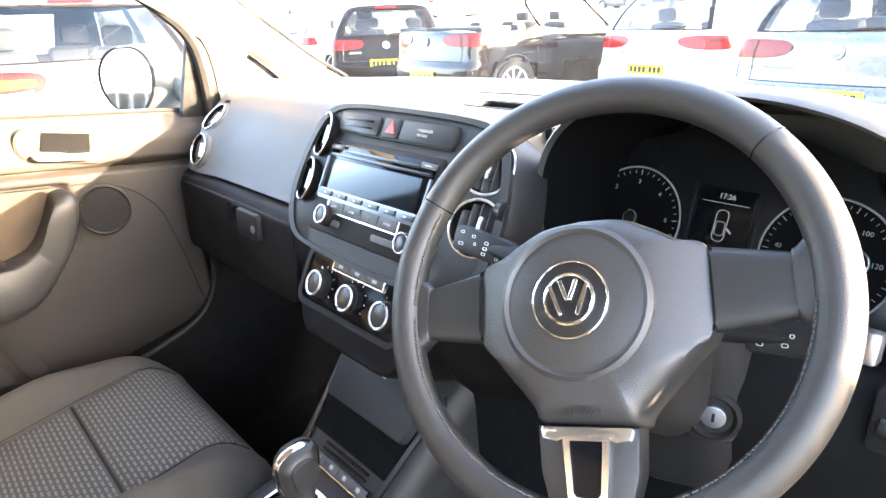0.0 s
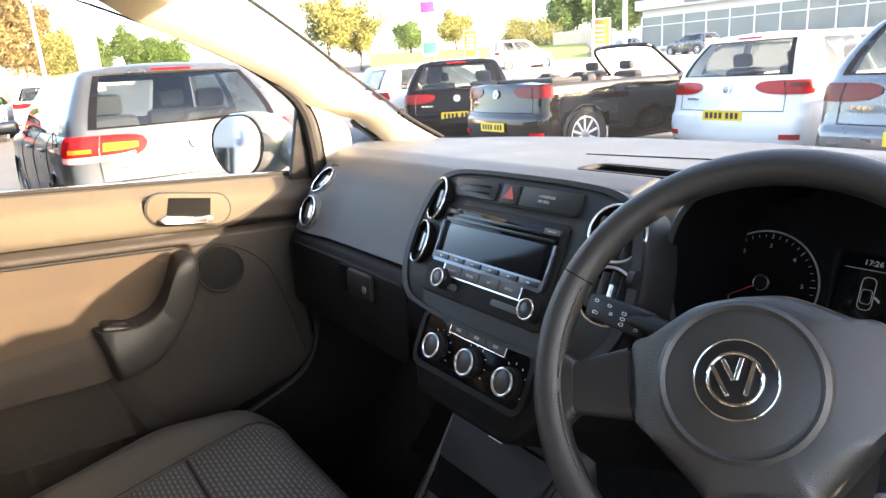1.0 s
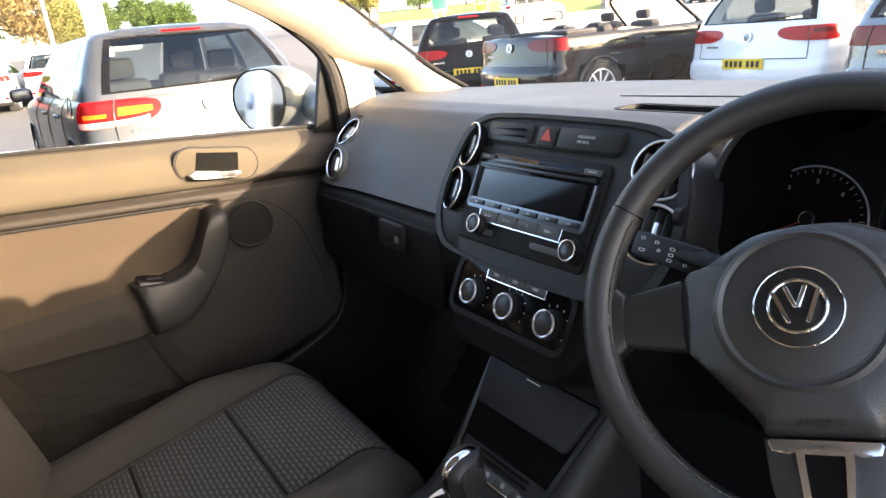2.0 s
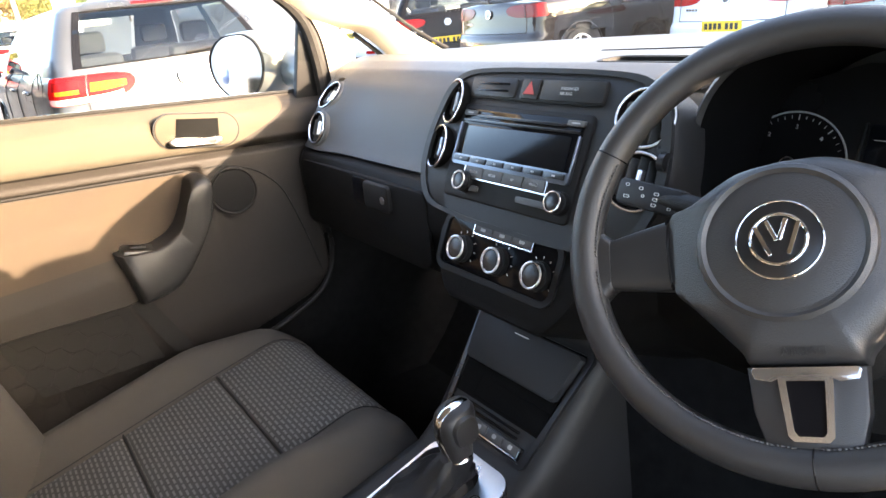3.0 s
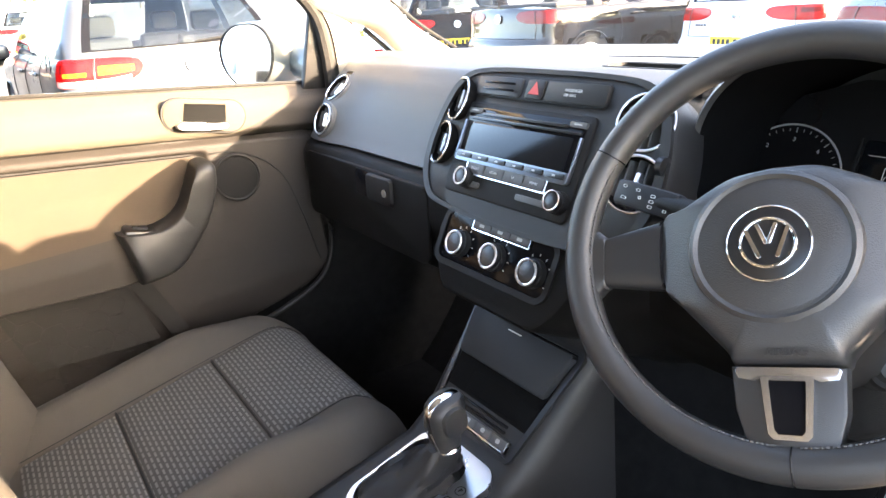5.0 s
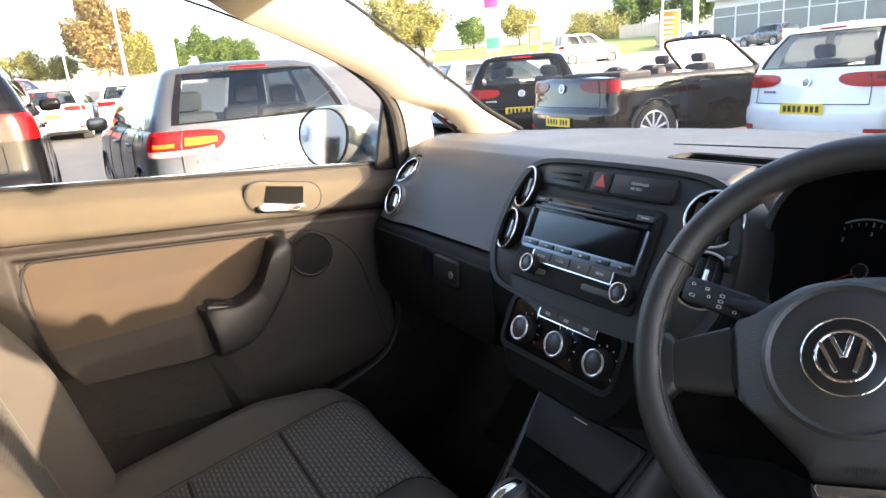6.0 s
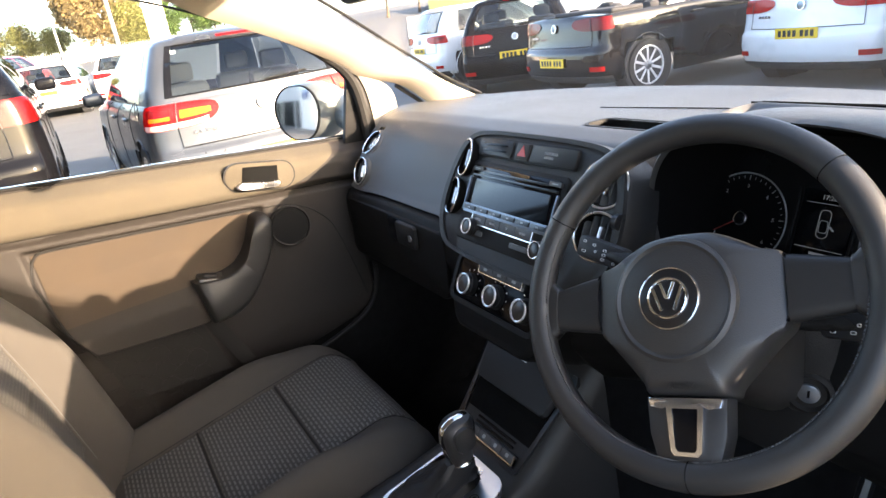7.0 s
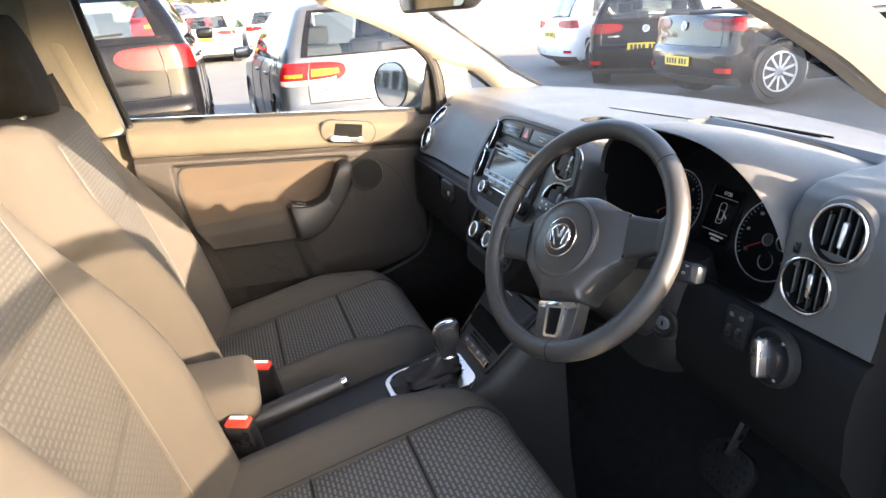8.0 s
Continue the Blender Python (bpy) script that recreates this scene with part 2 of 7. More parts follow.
def prism_holes(pts, d0, d1, m, b, holes):
    """Like prism, with round holes (x, y, radius) through its face."""
    cx, cy = sum(p[0] for p in pts) / len(pts), sum(p[1] for p in pts) / len(pts)
    k = 1 - b / max(max(abs(p[0] - cx), abs(p[1] - cy)) for p in pts)
    bm = loft([[m @ Vector((cx + (p[0] - cx) * q, cy + (p[1] - cy) * q, z)) for p in pts] for q, z in ((1, d0), (1, d1 - b), ((1 + k) / 2 + 0.2 * (1 - k), d1 - b * 0.3), (k, d1))], caps=False)
    n = len(pts)
    bm.verts.ensure_lookup_table()
    rim = list(bm.verts)[-n:]
    loops = [rim]
    for x, y, r in holes:
        loops.append([bm.verts.new(m @ Vector((x + r * math.cos(2 * math.pi * i / 32), y + r * math.sin(2 * math.pi * i / 32), d1))) for i in range(32)])
    es = []
    for lp in loops:
        for i in range(len(lp)):
            e = bm.edges.get((lp[i], lp[(i + 1) % len(lp)]))
            es.append(e or bm.edges.new((lp[i], lp[(i + 1) % len(lp)])))
    bmesh.ops.triangle_fill(bm, use_beauty=True, use_dissolve=False, edges=es, normal=m.to_3x3() @ Vector((0, 0, 1)))
    bmesh.ops.recalc_face_normals(bm, faces=bm.faces)
    return bm


def frame_ring(outer, inner, d0, d1, m=Matrix(), bm=None):
    """A flat ring between two outlines of as many points."""
    rows = [[m @ Vector((*p, d0)) for p in outer], [m @ Vector((*p, d1)) for p in outer],
            [m @ Vector((*p, d1)) for p in inner], [m @ Vector((*p, d0)) for p in inner]]
    bm = loft(rows + [rows[0]], caps=False, bm=bm)
    bmesh.ops.remove_doubles(bm, verts=bm.verts, dist=1e-6)
    return bm


def lathe(prof, m=Matrix(), n=32, bm=None):
    return loft([[m @ Vector((r * math.cos(2 * math.pi * i / n), r * math.sin(2 * math.pi * i / n), z)) for i in range(n)] for r, z in prof], bm=bm)


def torus(R, r, m=Matrix(), n=48, k=10, ry=None, bm=None, flat=1.0):
    rings = []
    for i in range(n):
        a = 2 * math.pi * i / n
        rings.append([m @ Vector(((R + r * math.cos(2 * math.pi * j / k)) * math.cos(a), ((ry or R) + r * math.cos(2 * math.pi * j / k)) * math.sin(a),
                                  flat * r * math.sin(2 * math.pi * j / k))) for j in range(k)])
    bm = loft(rings + [rings[0]], caps=False, bm=bm)
    bmesh.ops.remove_doubles(bm, verts=bm.verts, dist=1e-6)
    return bm


def smooth(pts, n=6):
    """A Catmull-Rom curve through points."""
    pts = [Vector(p) for p in pts]
    q = [2 * pts[0] - pts[1], *pts, 2 * pts[-1] - pts[-2]]
    out = []
    for a, b, c, d in zip(q, q[1:], q[2:], q[3:]):
        for i in range(n):
            t = i / n
            out.append(0.5 * (2 * b + (c - a) * t + (2 * a - 5 * b + 4 * c - d) * t * t + (3 * b - a - 3 * c + d) * t ** 3))
    return out + [pts[-1]]


def tube(pts, r, k=8, up=(0, 0, 1), flat=1.0, bm=None):
    """A tube along points; r is one radius or one for each point; flat squeezes it along up."""
    pts = [Vector(p) for p in pts]
    rs = r if isinstance(r, (list, tuple)) else [r] * len(pts)
    rings = []
    for i, p in enumerate(pts):
        d = (pts[min(i + 1, len(pts) - 1)] - pts[max(i - 1, 0)]).normalized()
        s = d.cross(Vector(up))
        s = s.normalized() if s.length > 1e-4 else d.orthogonal().normalized()
        u = s.cross(d)
        rings.append([p + rs[i] * (math.cos(2 * math.pi * j / k) * s + flat * math.sin(2 * math.pi * j / k) * u) for j in range(k)])
    return loft(rings, bm=bm)


def rbox(w, d, h, m=Matrix(), r=0.01, seg=2, bm=None):
    """A box with rounded edges, centred in its frame."""
    own = bmesh.new()
    bmesh.ops.create_cube(own, size=1, matrix=Matrix.Diagonal((w, d, h, 1)))
    if r:
        bmesh.ops.bevel(own, geom=own.edges[:], offset=r, segments=seg, affect="EDGES", profile=0.5)
    own.transform(m)
    if bm is None:
        return own
    me = bpy.data.meshes.new("tmp")
    own.to_mesh(me)
    own.free()
    bm.from_mesh(me)
    bpy.data.meshes.remove(me)
    return bm


def grid(fn, us, vs, bm=None, thick=None):
    """A sheet of quads through fn(u, v)."""
    return loft([[fn(u, v) for u in us] for v in vs], closed=False, caps=False, bm=bm)


def span(a, b, n):
    return [a + (b - a) * i / n for i in range(n + 1)]


def sstep(a, b, x):
    t = min(max((x - a) / (b - a), 0), 1)
    return t * t * (3 - 2 * t)


def lerp(tab, x):
    """Straight interpolation in a table of (x, value, ...) rows."""
    for p, q in zip(tab, tab[1:]):
        if x <= q[0]:
            t = min(max((x - p[0]) / (q[0] - p[0]), 0), 1)
            return [a + (b - a) * t for a, b in zip(p[1:], q[1:])]
    return list(tab[-1][1:])


def letters(text, size, m, material, parent, name="lettering", depth=0.0004):
    """Raised lettering in Blender's own font, centred in a frame, as a mesh."""
    cu = bpy.data.curves.new(name, "FONT")
    cu.body, cu.size, cu.extrude, cu.align_x, cu.align_y = text, size, depth, "CENTER", "CENTER"
    cu.resolution_u = 2
    tmp = bpy.data.objects.new(name, cu)
    me = bpy.data.meshes.new_from_object(tmp)
    bpy.data.objects.remove(tmp)
    me.transform(m)
    bm = bmesh.new()
    bm.from_mesh(me)
    bpy.data.meshes.remove(me)
    return part(name, bm, material, parent)


# ---- the cabin of the parked car ----
CABIN = Matrix.Translation((0, 0.6, 0.9)) @ pose(0, 0, 0, 2.5) @ Matrix.Translation((0, -0.6, -0.9))


def cpart(name, bm, material, parent, label="", angle=40):
    """A part of the cabin, which stands on its wheels a little nose-up."""
    bm.transform(CABIN)
    return part(name, bm, material, parent, label, angle)


def cthing(name, at, label, category, group="", kind=""):
    return thing(name, CABIN @ Vector(at), label, category, group, kind)


def cletters(text, size, m, material, parent, name="lettering"):
    return letters(text, size, CABIN @ m, material, parent, name)


# floor, bulkhead, roof and the closed rear of the cabin
shell = cthing("floor", (0, 0, 0.32), "black carpeted car floor with footwells", "floor", kind="structure")
cpart("carpet", rbox(1.42, 2.6, 0.03, Matrix.Translation((0, -0.15, 0.315)), 0), CARPET, shell)
cpart("footwell_wall", grid(lambda x, t: Vector((x, 1.12 - 0.25 * (1 - t) ** 2, 0.33 + 0.45 * t)), span(-0.71, 0.71, 8), span(0, 1, 8)), CARPET, shell)
rear = cthing("wall_rear", (0, -1.4, 0.32), "plain dark rear end of the cabin", "wall", kind="structure")
cpart("rear_panel", rbox(1.5, 0.04, 0.8, Matrix.Translation((0, -1.45, 0.72)), 0), HARD, rear)
for s in (-1, 1):
    cpart("side_panel", rbox(0.06, 1.2, 0.8, Matrix.Translation((s * 0.72, -0.86, 0.72)), 0), TRIM, rear)
roof = cthing("ceiling", (0, -0.5, 1.48), "cream fabric headlining of the car roof", "ceiling", kind="structure")
cpart("headlining", grid(lambda u, v: Vector((u * (0.62 + 0.03 * (1 - v)), 0.42 - 1.75 * v - 0.1 * u * u * (1 - v), 1.475 + 0.045 * (1 - u * u) - 0.03 * (1 - v) ** 3)), span(-1, 1, 14), span(0, 1, 14)), HEADLINE, roof)
cpart("header", grid(lambda u, v: Vector((u * 0.60, 0.40 + 0.20 * v - 0.05 * u * u, 1.49 - 0.02 * v - 0.05 * v * v)), span(-1, 1, 12), span(0, 1, 6)), HEADLINE, roof)
cpart("roof_skin", grid(lambda u, v: Vector((u * 0.70, 0.44 - 1.8 * v - 0.1 * u * u * (1 - v), 1.50 + 0.055 * (1 - u * u) - 0.03 * (1 - v) ** 3)), span(-1, 1, 14), span(0, 1, 14)), ALU, roof)

# ---- pillars ----
def band(inner, outer, thick, sgn):
    """A moulded strip between two edge curves, rounded towards the cabin."""
    a, b = smooth(inner, 5), smooth(outer, 5)
    rings = []
    for p, q in zip(a, b):
        p, q = Vector(p), Vector(q)
        mid, n = (p + q) / 2, Vector((-sgn, 0, 0))
        ring = []
        for k in range(9):
            t = k / 8
            ring.append(p.lerp(q, t) + n * thick * math.sin(math.pi * t) ** 0.6)
        for k in range(4):
            ring.append(q.lerp(p, (k + 1) / 5) - n * 0.03)
        rings.append([Vector((sgn * abs(v.x), v.y, v.z)) for v in ring])
    return loft(rings)


for sgn, nm in ((-1, "passenger"), (1, "driver")):
    pil = cthing("trim", (sgn * 0.65, 0.7, 1.05), "cream moulded windscreen pillar trim", "pillar trim", kind="structure")
    lo = [(-0.58, 0.14, 1.475), (-0.60, 0.36, 1.418), (-0.62, 0.448, 1.371), (-0.635, 0.58, 1.306), (-0.65, 0.695, 1.238), (-0.66, 0.765, 1.185), (-0.665, 0.86, 1.147), (-0.675, 0.96, 1.060)]
    hi = [(-0.54, 0.40, 1.475), (-0.565, 0.52, 1.445), (-0.575, 0.61, 1.396), (-0.59, 0.71, 1.326), (-0.605, 0.82, 1.240), (-0.615, 0.90, 1.180), (-0.62, 0.96, 1.134), (-0.63, 1.052, 1.078)]
    if sgn > 0:
        lo = [(x, y, z + 0.03 * sstep(0.14, 0.5, y) * (1 - sstep(0.80, 0.96, y))) for x, y, z in lo]
    cpart("pillar_cover", band(lo, hi, 0.014, sgn), CREAM, pil)
    # added skin whose darker colour stands for shade on the pillar's outer face
    if sgn > 0:
        skin = [[Vector((abs(p.x) + 0.012 + 0.004 * math.sin(math.pi * k / 6), p.y + (q.y - p.y) * k / 6 - 0.004, p.z + (q.z - p.z) * k / 6 + 0.002)) for k in range(7)] for p, q in zip(smooth(lo, 5), smooth(hi, 5))]
        cpart("shade_skin", loft(skin, closed=False, caps=False), APERT, pil)
    cpart("mirror_post", band([(-0.66, 0.745, 1.215), (-0.66, 0.768, 1.15), (-0.66, 0.772, 1.04)], [(-0.665, 0.80, 1.18), (-0.665, 0.838, 1.13), (-0.665, 0.832, 1.03)], 0.008, sgn) if sgn < 0 else band([(0.675, 0.838, 1.16), (0.675, 0.845, 1.10), (0.675, 0.845, 1.04)], [(0.68, 0.862, 1.15), (0.68, 0.87, 1.10), (0.68, 0.87, 1.03)], 0.006, sgn), CREAM, pil)
    cpart("quarter_seal", tube([(sgn * 0.675, 0.852, 1.149), (sgn * 0.685, 0.905, 1.105), (sgn * 0.69, 0.955, 1.054)], 0.005, 6), RUBBER, pil)
    # the black windscreen seal along the pillar's front edge
    cpart("windscreen_seal", tube([(sgn * abs(x) + sgn * 0.002, y + 0.008, z + 0.006) for x, y, z in smooth(hi, 5)], 0.0035 if sgn < 0 else 0.003, 6), RUBBER, pil)
    # the rubber round the front of the door window
    if sgn < 0:
        door_seal = smooth([(-0.60, 0.12, 1.478), (-0.628, 0.30, 1.432), (-0.650, 0.43, 1.385), (-0.66, 0.58, 1.312), (-0.66, 0.69, 1.243), (-0.66, 0.735, 1.19), (-0.655, 0.745, 1.12), (-0.65, 0.742, 1.03)], 5)
        cpart("door_seal", tube(door_seal, [0.0022 + 0.010 * sstep(0.62, 0.74, p.y) for p in door_seal], 8, (1, 0, 0)), RUBBER, pil)
bpil = cthing("trim", (-0.68, -0.12, 0.6), "cream upper and taupe lower centre pillar trim", "pillar trim", kind="structure")
cpart("upper_cover", prism([(-0.30, 1.50), (-0.285, 1.30), (-0.20, 1.115), (-0.075, 1.118), (-0.112, 1.44), (-0.12, 1.50)], 0, 0.05, Matrix(((0, 0, 1, -0.72), (1, 0, 0, 0), (0, 1, 0, 0), (0, 0, 0, 1))), 0.012), CREAM, bpil)
cpart("belt_slot", prism(rrect(0.03, 0.17, 0.012, 4, -0.155, 1.265), 0, 0.054, Matrix(((0, 0, 1, -0.72), (1, -0.22, 0, 0.28), (0, 1, 0, 0), (0, 0, 0, 1))), 0.001), CREAM, bpil)
cpart("lower_cover", prism([(-0.34, 1.115), (-0.34, 0.4), (-0.09, 0.4), (-0.065, 0.9), (-0.078, 1.112)], 0, 0.05, Matrix(((0, 0, 1, -0.725), (1, 0, 0, 0), (0, 1, 0, 0), (0, 0, 0, 1))), 0.012), DOORCLOTH, bpil)
cpart("belt", tube([(-0.662, -0.215, 1.12), (-0.655, -0.22, 0.95), (-0.65, -0.22, 0.5)], 0.024, 6, (1, 0, 0), 0.1), SEATWEB, bpil)

cpart("door_seal", tube(smooth([(-0.664, -0.104, 1.45), (-0.664, -0.085, 1.28), (-0.664, -0.062, 1.115), (-0.660, -0.066, 0.95), (-0.655, -0.060, 0.75), (-0.65, -0.03, 0.58)], 5), 0.009, 8, (1, 0, 0)), RUBBER, bpil)
cpart("shoulder_belt", tube(smooth([(-0.650, -0.215, 1.28), (-0.648, -0.19, 1.18), (-0.645, -0.165, 1.05), (-0.645, -0.16, 0.85), (-0.645, -0.16, 0.6)], 5), 0.026, 8, (1, 0, 0), 0.09), SEATWEB, bpil)

# ---- windscreen ----
ws = cthing("window_1", (0, 1.1, 1.07), "raked laminated windscreen of the car", "windscreen", kind="structure")
wpane = cpart("pane", grid(lambda u, t: Vector((u * (0.63 - 0.09 * t), 1.19 - 0.14 * u * u - 0.66 * t - 0.0 * t * t, 1.06 + 0.40 * t + 0.02 * t * (1 - t))), span(-1, 1, 16), span(0, 1, 10)), DUSTY, ws)
wpane.visible_shadow = False

# ---- dashboard ----
dash = cthing("dashboard", (0, 0.8, 0.7), "charcoal soft-touch dashboard with round chrome-ringed vents", "dashboard")
PROF_P = [(1.165, 1.085), (1.09, 1.086), (0.98, 1.092), (0.87, 1.100), (0.81, 1.103), (0.772, 1.094), (0.742, 1.070), (0.715, 1.036), (0.69, 1.0), (0.672, 0.977), (0.662, 0.967), (0.668, 0.962),
          (0.652, 0.957), (0.64, 0.94), (0.636, 0.90), (0.65, 0.84), (0.70, 0.77), (0.80, 0.71), (1.0, 0.66)]
PROF_D = [(1.165, 1.085), (1.09, 1.089), (1.03, 1.096), (0.99, 1.103), (0.975, 1.094), (0.965, 1.05), (0.945, 0.99), (0.90, 0.93), (0.85, 0.912), (0.78, 0.935), (0.742, 0.960), (0.748, 0.955),
          (0.735, 0.95), (0.722, 0.93), (0.712, 0.89), (0.715, 0.83), (0.75, 0.77), (0.84, 0.71), (1.0, 0.66)]
PROF_R = [(1.165, 1.085), (1.09, 1.088), (0.98, 1.097), (0.88, 1.109), (0.82, 1.118), (0.785, 1.117), (0.765, 1.107), (0.752, 1.085), (0.744, 1.03), (0.738, 0.985), (0.733, 0.966), (0.74, 0.961),
          (0.728, 0.955), (0.718, 0.93), (0.712, 0.89), (0.715, 0.83), (0.75, 0.77), (0.84, 0.71), (1.0, 0.66)]
ROWS_X = [(-0.66, PROF_P), (0.125, PROF_P), (0.170, PROF_D), (0.515, PROF_D), (0.58, PROF_R), (0.70, PROF_R)]


def dash_profile(x):
    for (xa, pa), (xb, pb) in zip(ROWS_X, ROWS_X[1:]):
        if x <= xb:
            t = sstep(xa, xb, x)
            pts = [(a[0] + (b[0] - a[0]) * t, a[1] + (b[1] - a[1]) * t) for a, b in zip(pa, pb)]
            break
    else:
        pts = ROWS_X[-1][1]
    back = 0.14 * (x / 0.66) ** 2
    wrap = 0.05 * max(0, (-x - 0.60) / 0.055) ** 2
    return [Vector((x, y - back * sstep(0.86, 1.2, y) + wrap * (1 - sstep(0.7, 1.0, y)) - 0.030 * math.exp(-((x + 0.555) / 0.055) ** 2) * math.exp(-((z - 1.025) / 0.055) ** 2), z)) for y, z in pts]


END_VENTS = ((-0.562, 1.057, 0.029), (-0.557, 1.005, 0.029), (0.639, 1.0785, 0.0315), (0.614, 1.0125, 0.0315))


def finer(pts, n=4):
    """The profile with n steps to each span."""
    return [a.lerp(b, k / n) for a, b in zip(pts, pts[1:]) for k in range(n)] + [pts[-1]]


bm = loft([finer(dash_profile(x)[:12]) for x in span(-0.655, 0.705, 272)], closed=False, caps=False)
gone = [f for f in bm.faces if abs(f.calc_center_median().x - 0.072) < 0.0755 and 0.822 < f.calc_center_median().y < 0.874 and f.calc_center_median().z > 1.09]
bmesh.ops.delete(bm, geom=gone, context="FACES")
for x, z, r in END_VENTS:
    gone = [f for f in bm.faces if f.calc_center_median().y < 0.80 and math.hypot(f.calc_center_median().x - x, (f.calc_center_median().z - z) * 1.15) < r * 1.0]
    bmesh.ops.delete(bm, geom=gone, context="FACES")
def in_binnacle(c):
    return 0.128 < c.x < 0.53 and c.y < 0.972 and c.z < 1.05


shelf = bm.copy()
bmesh.ops.delete(shelf, geom=[f for f in shelf.faces if not in_binnacle(f.calc_center_median())], context="FACES")
bmesh.ops.delete(bm, geom=[f for f in bm.faces if in_binnacle(f.calc_center_median())], context="FACES")
cpart("binnacle_floor", shelf, HARD, dash, "black lining below the dials", angle=50)
cpart("dash_moulding", bm, PLASTIC, dash, angle=50)
# the fall into shade down the dash is put into this darker colour
cpart("lower_moulding", loft([finer(dash_profile(x)[11:]) for x in span(-0.655, 0.705, 68)], closed=False, caps=False), LOWERP, dash, "lower dashboard with shade put into its near-black colour", angle=50)
# long demister slots along the top
for xa, xb, ya, yb in ((0.155, 0.385, 0.996, 1.001), (0.165, 0.396, 1.007, 1.012), (-0.10, 0.125, 0.950, 0.989)):
    cpart("demister_slot", tube([(xa + (xb - xa) * t, ya + (yb - ya) * t, (1.1000 - 0.15 * (ya + (yb - ya) * t - 1.0) if xa > 0 else 1.0946 - 0.05 * (ya + (yb - ya) * t - 0.95))) for t in span(0, 1, 8)], 0.0017 if xa > 0 else 0.0009, 6), SLOT, dash)
# open tray sunk into the top of the centre
TRM = pose(0.072, 0.848, 1.1008, -3.0)
tray = rbox(0.154, 0.055, 0.03, TRM @ Matrix.Translation((0, 0, -0.0150)), 0)
bmesh.ops.delete(tray, geom=[max(tray.faces, key=lambda f: f.calc_center_median().z)], context="FACES_ONLY")
cpart("tray", tray, HARD, dash, "open black tray")
cpart("tray_lip", frame_ring(rrect(0.162, 0.062, 0.020, 5), rrect(0.150, 0.051, 0.016, 5), -0.004, 0.0012, TRM), HARD, dash)

# the instrument hood
HC = Vector((0.378, 0, 0.985))


def hood_arc(y, rx, rz, lean=0.0, a0=-12, a1=192, n=56):
    """A flattened arch across the hood."""
    out = []
    for i in range(n + 1):
        a = radians(a0 + (a1 - a0) * i / n)
        c, d = (math.copysign(abs(f) ** 0.8, f) for f in (math.cos(a), math.sin(a)))
        out.append(Vector((HC.x + rx * c, y + lean * (d - 1), HC.z + rz * d)))
    return out


cpart("hood_lining", loft([hood_arc(0.985, 0.178, 0.112, 0, -34, 214), hood_arc(0.86, 0.188, 0.140, 0, -34, 214), hood_arc(0.734, 0.1948, 0.1628, -0.030, -34, 214)], closed=False, caps=False), DIALFACE, dash, "matt black inside of the hood", angle=60)
cpart("instrument_hood", loft([hood_arc(0.734, 0.195, 0.163, -0.030), hood_arc(0.728, 0.198, 0.167, -0.030), hood_arc(0.735, 0.203, 0.170, -0.03), hood_arc(0.80, 0.214, 0.164, -0.02), hood_arc(0.88, 0.236, 0.142),
                               hood_arc(0.96, 0.265, 0.112), hood_arc(1.03, 0.295, 0.085)], closed=False, caps=False), PLASTIC, dash, "deep arched hood over the dials", angle=60)

# ---- instrument cluster ----
clus = cthing("instrument_cluster", (0.385, 0.8, 0.95), "black instrument cluster with two dials and a lit display", "instrument cluster")
CM = axes((0.331, 0.872, 0.979), (1, 0, 0), (0, -math.cos(radians(22)), math.sin(radians(22))))
cpart("face", prism([(-0.165, -0.075), (0.165, -0.075), (0.168, 0.02), (0.12, 0.09), (0.05, 0.115), (-0.05, 0.115), (-0.12, 0.09), (-0.168, 0.02)], -0.02, 0, CM, 0.001), SATIN, clus)


def dial(cx, numbers, a0, a1, ticks):
    m = CM @ Matrix.Translation((cx, 0.0, 0.0))
    g = cpart("dial", lathe([(0.001, 0.0005), (0.0585, 0.0005), (0.059, 0.003), (0.001, 0.0031)], m, 48), DIALFACE, clus)
    # grey print puts the chrome's bright reflection into the ring's colour
    cpart("chrome_ring", torus(0.0600, 0.0011, m @ Matrix.Translation((0, 0, 0.003)), 64, 6), GREYP, g)
    for k in range(ticks + 1):
        a = radians(a0 + (a1 - a0) * k / ticks)
        ln = 0.006 if k % 5 == 0 else 0.0035
        cpart("tick", rbox(ln, 0.0006 if k % 5 else 0.0010, 0.0004, m @ Matrix.Translation((0.0540 * math.cos(a), 0.0540 * math.sin(a), 0.0035)) @ Matrix.Rotation(a, 4, "Z"), 0), GREYP, g)
    for k, t in enumerate(numbers):
        a = radians(a0 + (a1 - a0) * k / (len(numbers) - 1))
        cletters(t, 0.0068, m @ Matrix.Translation((0.0430 * math.cos(a), 0.0430 * math.sin(a), 0.0034)), GREYP, g, "numeral")
    cpart("hub", lathe([(0.0085, 0.003), (0.0085, 0.007), (0.007, 0.0085), (0.001, 0.0086)], m, 20), SATIN, g)
    cpart("hub_ring", torus(0.0085, 0.0007, m @ Matrix.Translation((0, 0, 0.0075)), 24, 5), ALU, g)
    a = radians(a0 - 2)
    cpart("needle", rbox(0.034, 0.0014, 0.0008, m @ Matrix.Rotation(a, 4, "Z") @ Matrix.Translation((0.024, 0, 0.0065)), 0.0003, 1), HAZ, g, "red needle")
    return m, g


